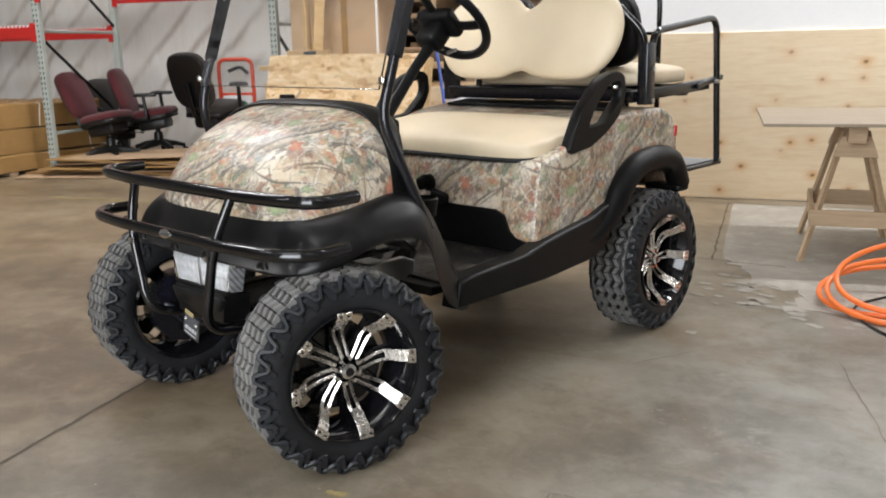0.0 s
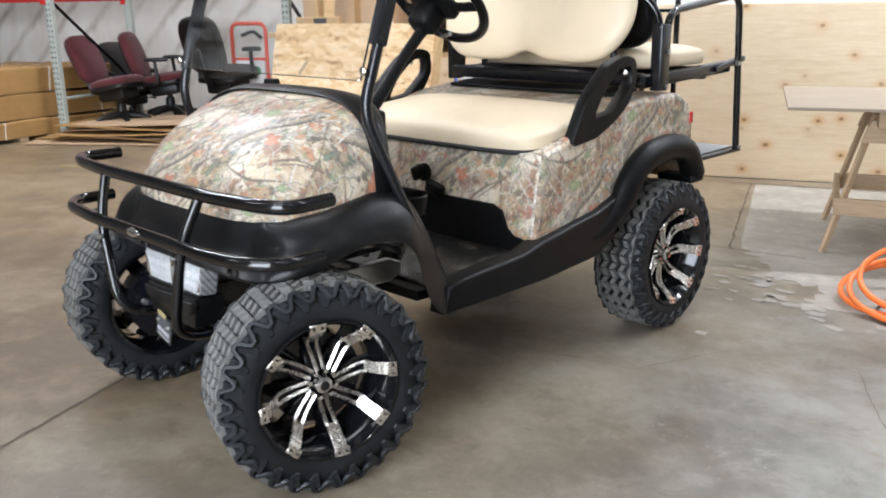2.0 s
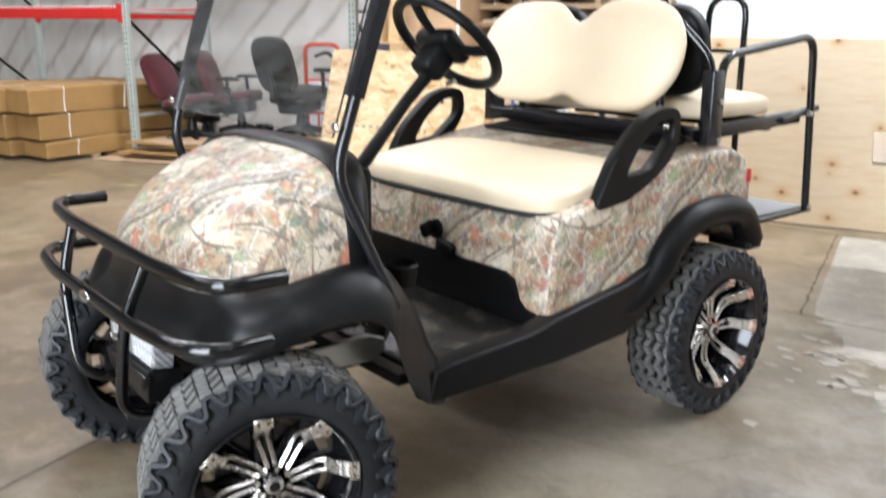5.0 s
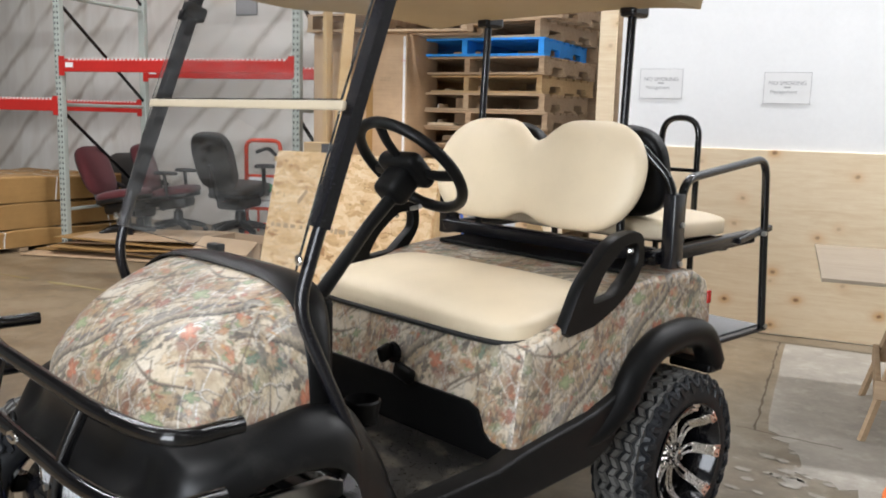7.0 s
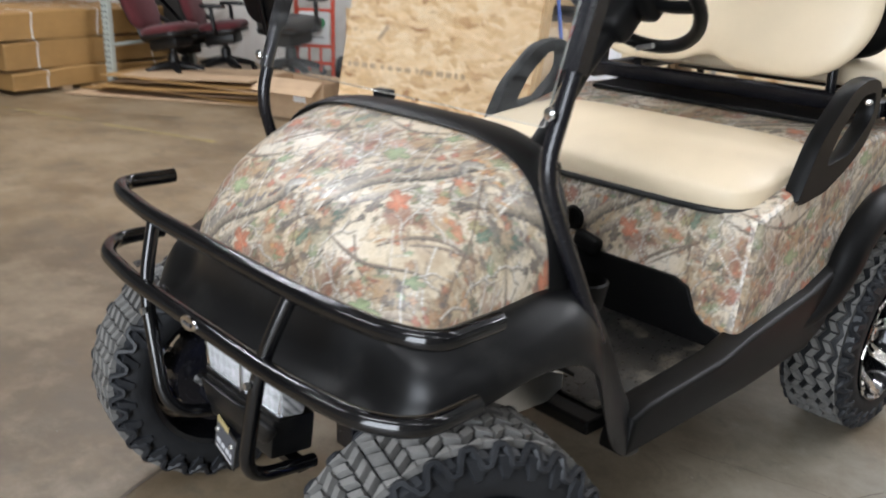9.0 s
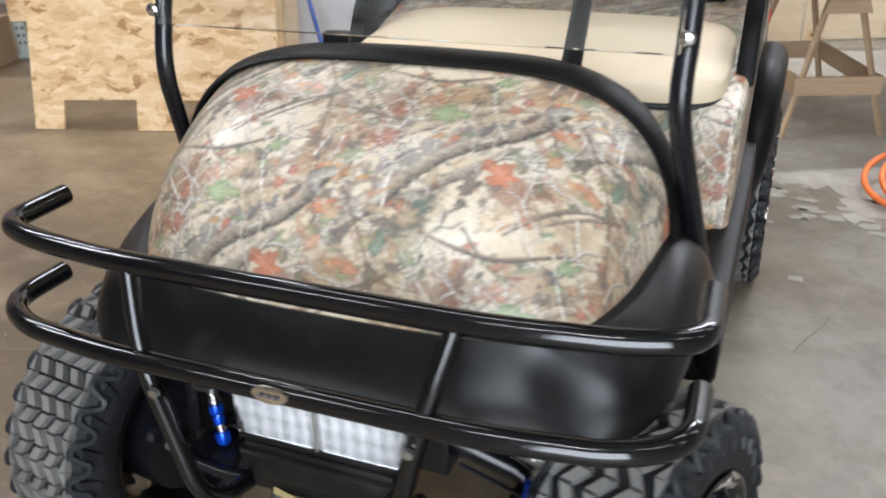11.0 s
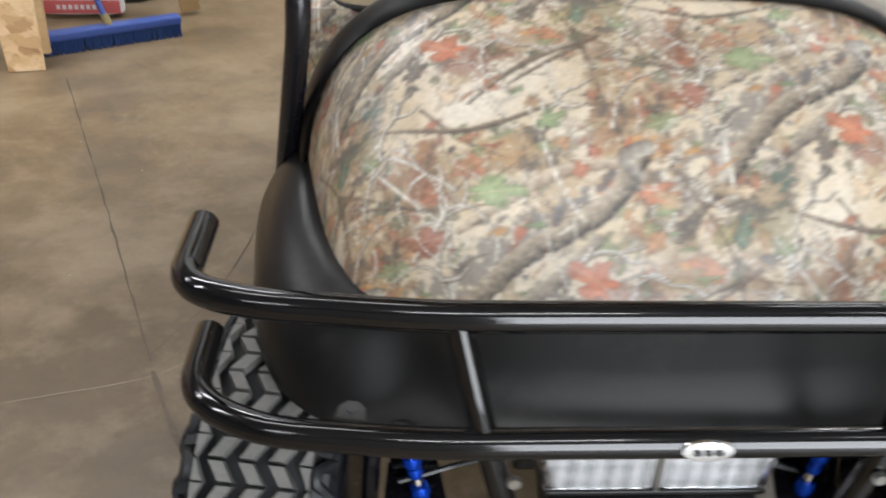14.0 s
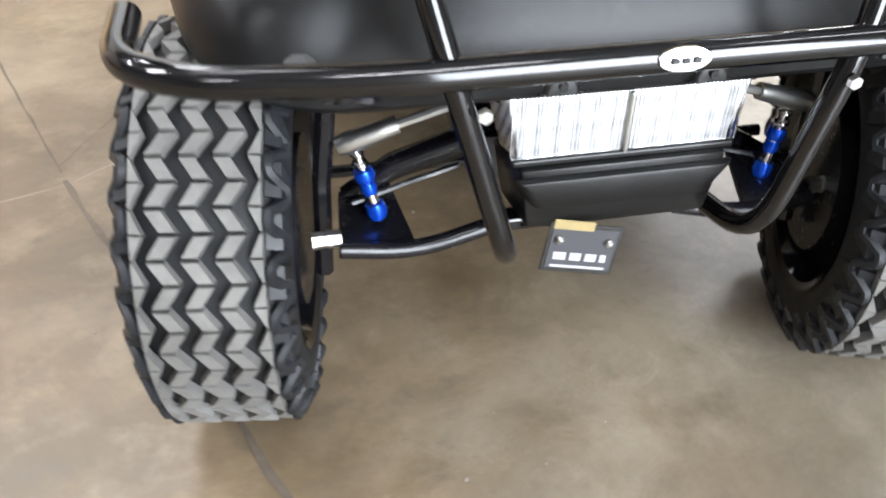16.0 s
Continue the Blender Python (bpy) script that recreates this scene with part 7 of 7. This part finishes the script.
# paper sack and push broom
bag = thing("paper_sack", wpose(-1.76, 3.18, 0, 4), "white paper sack with a red band, standing", "sack")
rows = []
for z in np.linspace(0.0, 0.8, 15):
    w = 0.185 + 0.006 * math.sin(9 * z)
    d = 0.055 * (1 - 0.7 * (z / 0.8) ** 5)
    rows.append([Vector((w * math.copysign(abs(math.cos(a)) ** 0.35, math.cos(a)), d * math.copysign(abs(math.sin(a)) ** 0.6, math.sin(a)), z + 0.02)) for a in np.linspace(0, 2 * math.pi, 33)])
bm = sheet(rows)
bmesh.ops.remove_doubles(bm, verts=bm.verts, dist=1e-4)
bmesh.ops.recalc_face_normals(bm, faces=bm.faces)
bmesh.ops.holes_fill(bm, edges=bm.edges, sides=0)
part("sack", bm, M_BAG, bag, smooth=50)
part("band", cuboid((0.36, 0.004, 0.06), (0, -0.058, 0.055), bevel=0.001), M_BAGRED, bag, "red printed band")
bm = bmesh.new()
for k in range(7):
    block(bm, (0.016, 0.002, 0.02), (-0.09 + 0.026 * k, -0.061, 0.055), (0, 0, 0), 0, 1)
part("band_bars", bm, M_BAG, bag)


def lettering(text, size, m, material, parent, name="lettering"):
    cu = bpy.data.curves.new(name, "FONT")
    cu.body, cu.size, cu.align_x, cu.align_y, cu.extrude = text, size, "CENTER", "CENTER", 0.0006
    ob = new(name, cu)
    cu.materials.append(material)
    ob.parent = parent
    ob.matrix_basis = m
    return ob


lettering("D", 0.085, pose(-0.02, -0.061, 0.17, 90, 0, 0), M_DARKINK, bag)
broom = thing("push_broom", wpose(-1.53, 2.8, 0, 30), "blue push broom standing on its bristles", "broom")
bm = bmesh.new()
rng = random.Random(4)
for i in range(56):
    for j in range(4):
        x, y = -0.29 + 0.58 * i / 55, -0.022 + 0.015 * j
        tube(bm, [(x, y, 0.055), (x + rng.uniform(-0.008, 0.008), y * 1.5 + rng.uniform(-0.006, 0.006), 0.0)], 0.005, 4)
part("bristles", bm, M_BROOM, broom)
part("head", cuboid((0.6, 0.065, 0.035), (0, 0, 0.07), bevel=0.008), M_BROOMH, broom, "blue broom head")
hm = Vector((-0.24, 0.43, 1.16))
part("socket", tube(bmesh.new(), [(0, 0, 0.07), Vector((0, 0, 0.07)).lerp(hm, 0.05)], 0.018, 10), M_YELLOW, broom, "yellow socket", smooth=40)
part("handle", tube(bmesh.new(), [Vector((0, 0, 0.07)).lerp(hm, 0.04), hm], 0.012, 10), M_BROOMH, broom, "blue handle", smooth=40)
for k, (x, y, turn, tilt) in enumerate(((-1.36, 3.2, ANG, -10), (-1.2, 3.9, ANG, 4))):
    ob = part("leaning_plank", cuboid((0.09, 0.035, 1.0), (0, 0, 0.5), (0, tilt, 0), 0.004), M_PINE)
    ob.matrix_world = wpose(x, y, 0.008, turn)
    tagged(ob, "pale timber plank leaning in the stock", "timber", "leaning planks")
ob = part("dark_bin", lathe([(0, 0.13), (0.45, 0.16), (0.45, 0.15), (0.01, 0.12), (0.01, 0), (0, 0)], 24, "Z"), M_CHAIRBLK)
ob.matrix_world = wpose(-1.62, 3.5)
tagged(ob, "black plastic bin among the timber", "bin")

# board on two sawhorses


def sawhorse(m):
    t = thing("sawhorse", m, "old brown wooden sawhorse carrying a board", "sawhorse", "sawhorses")
    part("beam", cuboid((0.09, 0.85, 0.09), (0, 0, 0.685), bevel=0.005), M_SAW, t)
    for sx in (-1, 1):
        for sy in (-1, 1):
            part("leg", tube(bmesh.new(), [(sx * 0.05, sy * 0.28, 0.69), (sx * 0.23, sy * 0.37, 0.0)], 0.02, 4, (1.05, 0.7)), M_SAW, t)
    for sy in (-1, 1):
        part("gusset", prism([(-0.11, 0.56), (0.11, 0.56), (0.07, 0.67), (-0.07, 0.67)], 0.02, "Y", sy * 0.33, 0.002), M_SAW, t)
        part("stretcher", cuboid((0.40, 0.025, 0.085), (0, sy * 0.355, 0.24), bevel=0.003), M_SAW, t)
    for sx in (-1, 1):
        part("rail", cuboid((0.025, 0.72, 0.085), (sx * 0.185, 0, 0.24), bevel=0.003), M_SAW, t)
    return t


TB = 25
saw = sawhorse(wpose(0.69, 3.55, 0, TB - 4))
copy_thing(saw, wpose(1.75, 4.0, 0, TB + 3))
ob = part("table_board", cuboid((1.95, 1.15, 0.016), (0, 0, 0.008), bevel=0.002), M_OLDTOP)
ob.matrix_world = wpose(1.12, 3.79, 0.732, TB)
tagged(ob, "large weathered plywood board across two sawhorses", "table top")

# orange air hose dropped in loose coils, and a dark cable
pts = []
for k in range(120):
    a = 2 * math.pi * k / 38 - 0.9
    u = k / 119
    r = 1.0 - 0.26 * math.sin(1.5 * math.pi * u) ** 2 + 0.03 * math.sin(2.3 * a)
    e, f = r * math.cos(a), (1 + r * math.sin(a)) / 2
    pts.append(Vector((1.28 + 0.35 * e + 0.06 * math.sin(5 * u), 2.24 + 0.04 * e + (0.36 + 0.3 * u) * f, 0.0125 + 0.33 * (1 - 0.85 * u) * max(0.0, f))))
q = pts[-1]
pts += [Vector((q.x + 0.12 * k, q.y + 0.09 * k + 0.03 * math.sin(k), max(0.0125, q.z - 0.02 * k))) for k in range(1, 13)]
ob = part("air_hose", tube(bmesh.new(), spread(pts, 420), 0.0125, 8), M_HOSE, smooth=60)
tagged(ob, "orange air hose lying in loose coils", "hose")
pts = rounded([(1.15, 3.4, 0.007), (1.25, 2.9, 0.007), (1.08, 2.4, 0.007), (1.3, 2.12, 0.007), (2.4, 1.6, 0.007)], 0.3, 8)
ob = part("cable", tube(bmesh.new(), pts, 0.006, 8), M_CHAIRBLK, smooth=60)
tagged(ob, "thin black cable trailing over the floor", "cable")

# notices on the white wall
for u, z in ((-1.22, 1.64), (-0.42, 1.62)):
    t = thing("paper_notice", bpose(u, -0.003, z), "small white paper notice pinned to the wall", "notice", "paper notices")
    part("border", cuboid((0.285, 0.002, 0.2), (0, 0, 0), bevel=0), M_INK, t)
    part("sheet", cuboid((0.28, 0.002, 0.195), (0, -0.0015, 0), bevel=0), M_PAPER, t)
    lettering("NO SMOKING", 0.036, pose(0, -0.003, 0.03, 90, 0, 0), M_INK, t)
    lettering("Management", 0.032, pose(-0.02, -0.003, -0.025, 90, 0, 0), M_INK, t)
    part("print_bar", cuboid((0.04, 0.001, 0.008), (0, -0.003, 0.004), bevel=0), M_INK, t)
t = thing("paper_notice", bpose(-6.43, 2.475, 2.59), "white paper notice on the grey wall", "notice", "paper notices")
part("border", cuboid((0.3, 0.004, 0.22), (0, 0, 0), bevel=0), M_DARKINK, t)
part("sheet", cuboid((0.282, 0.002, 0.2), (0, -0.0035, 0), bevel=0), M_INK, t)
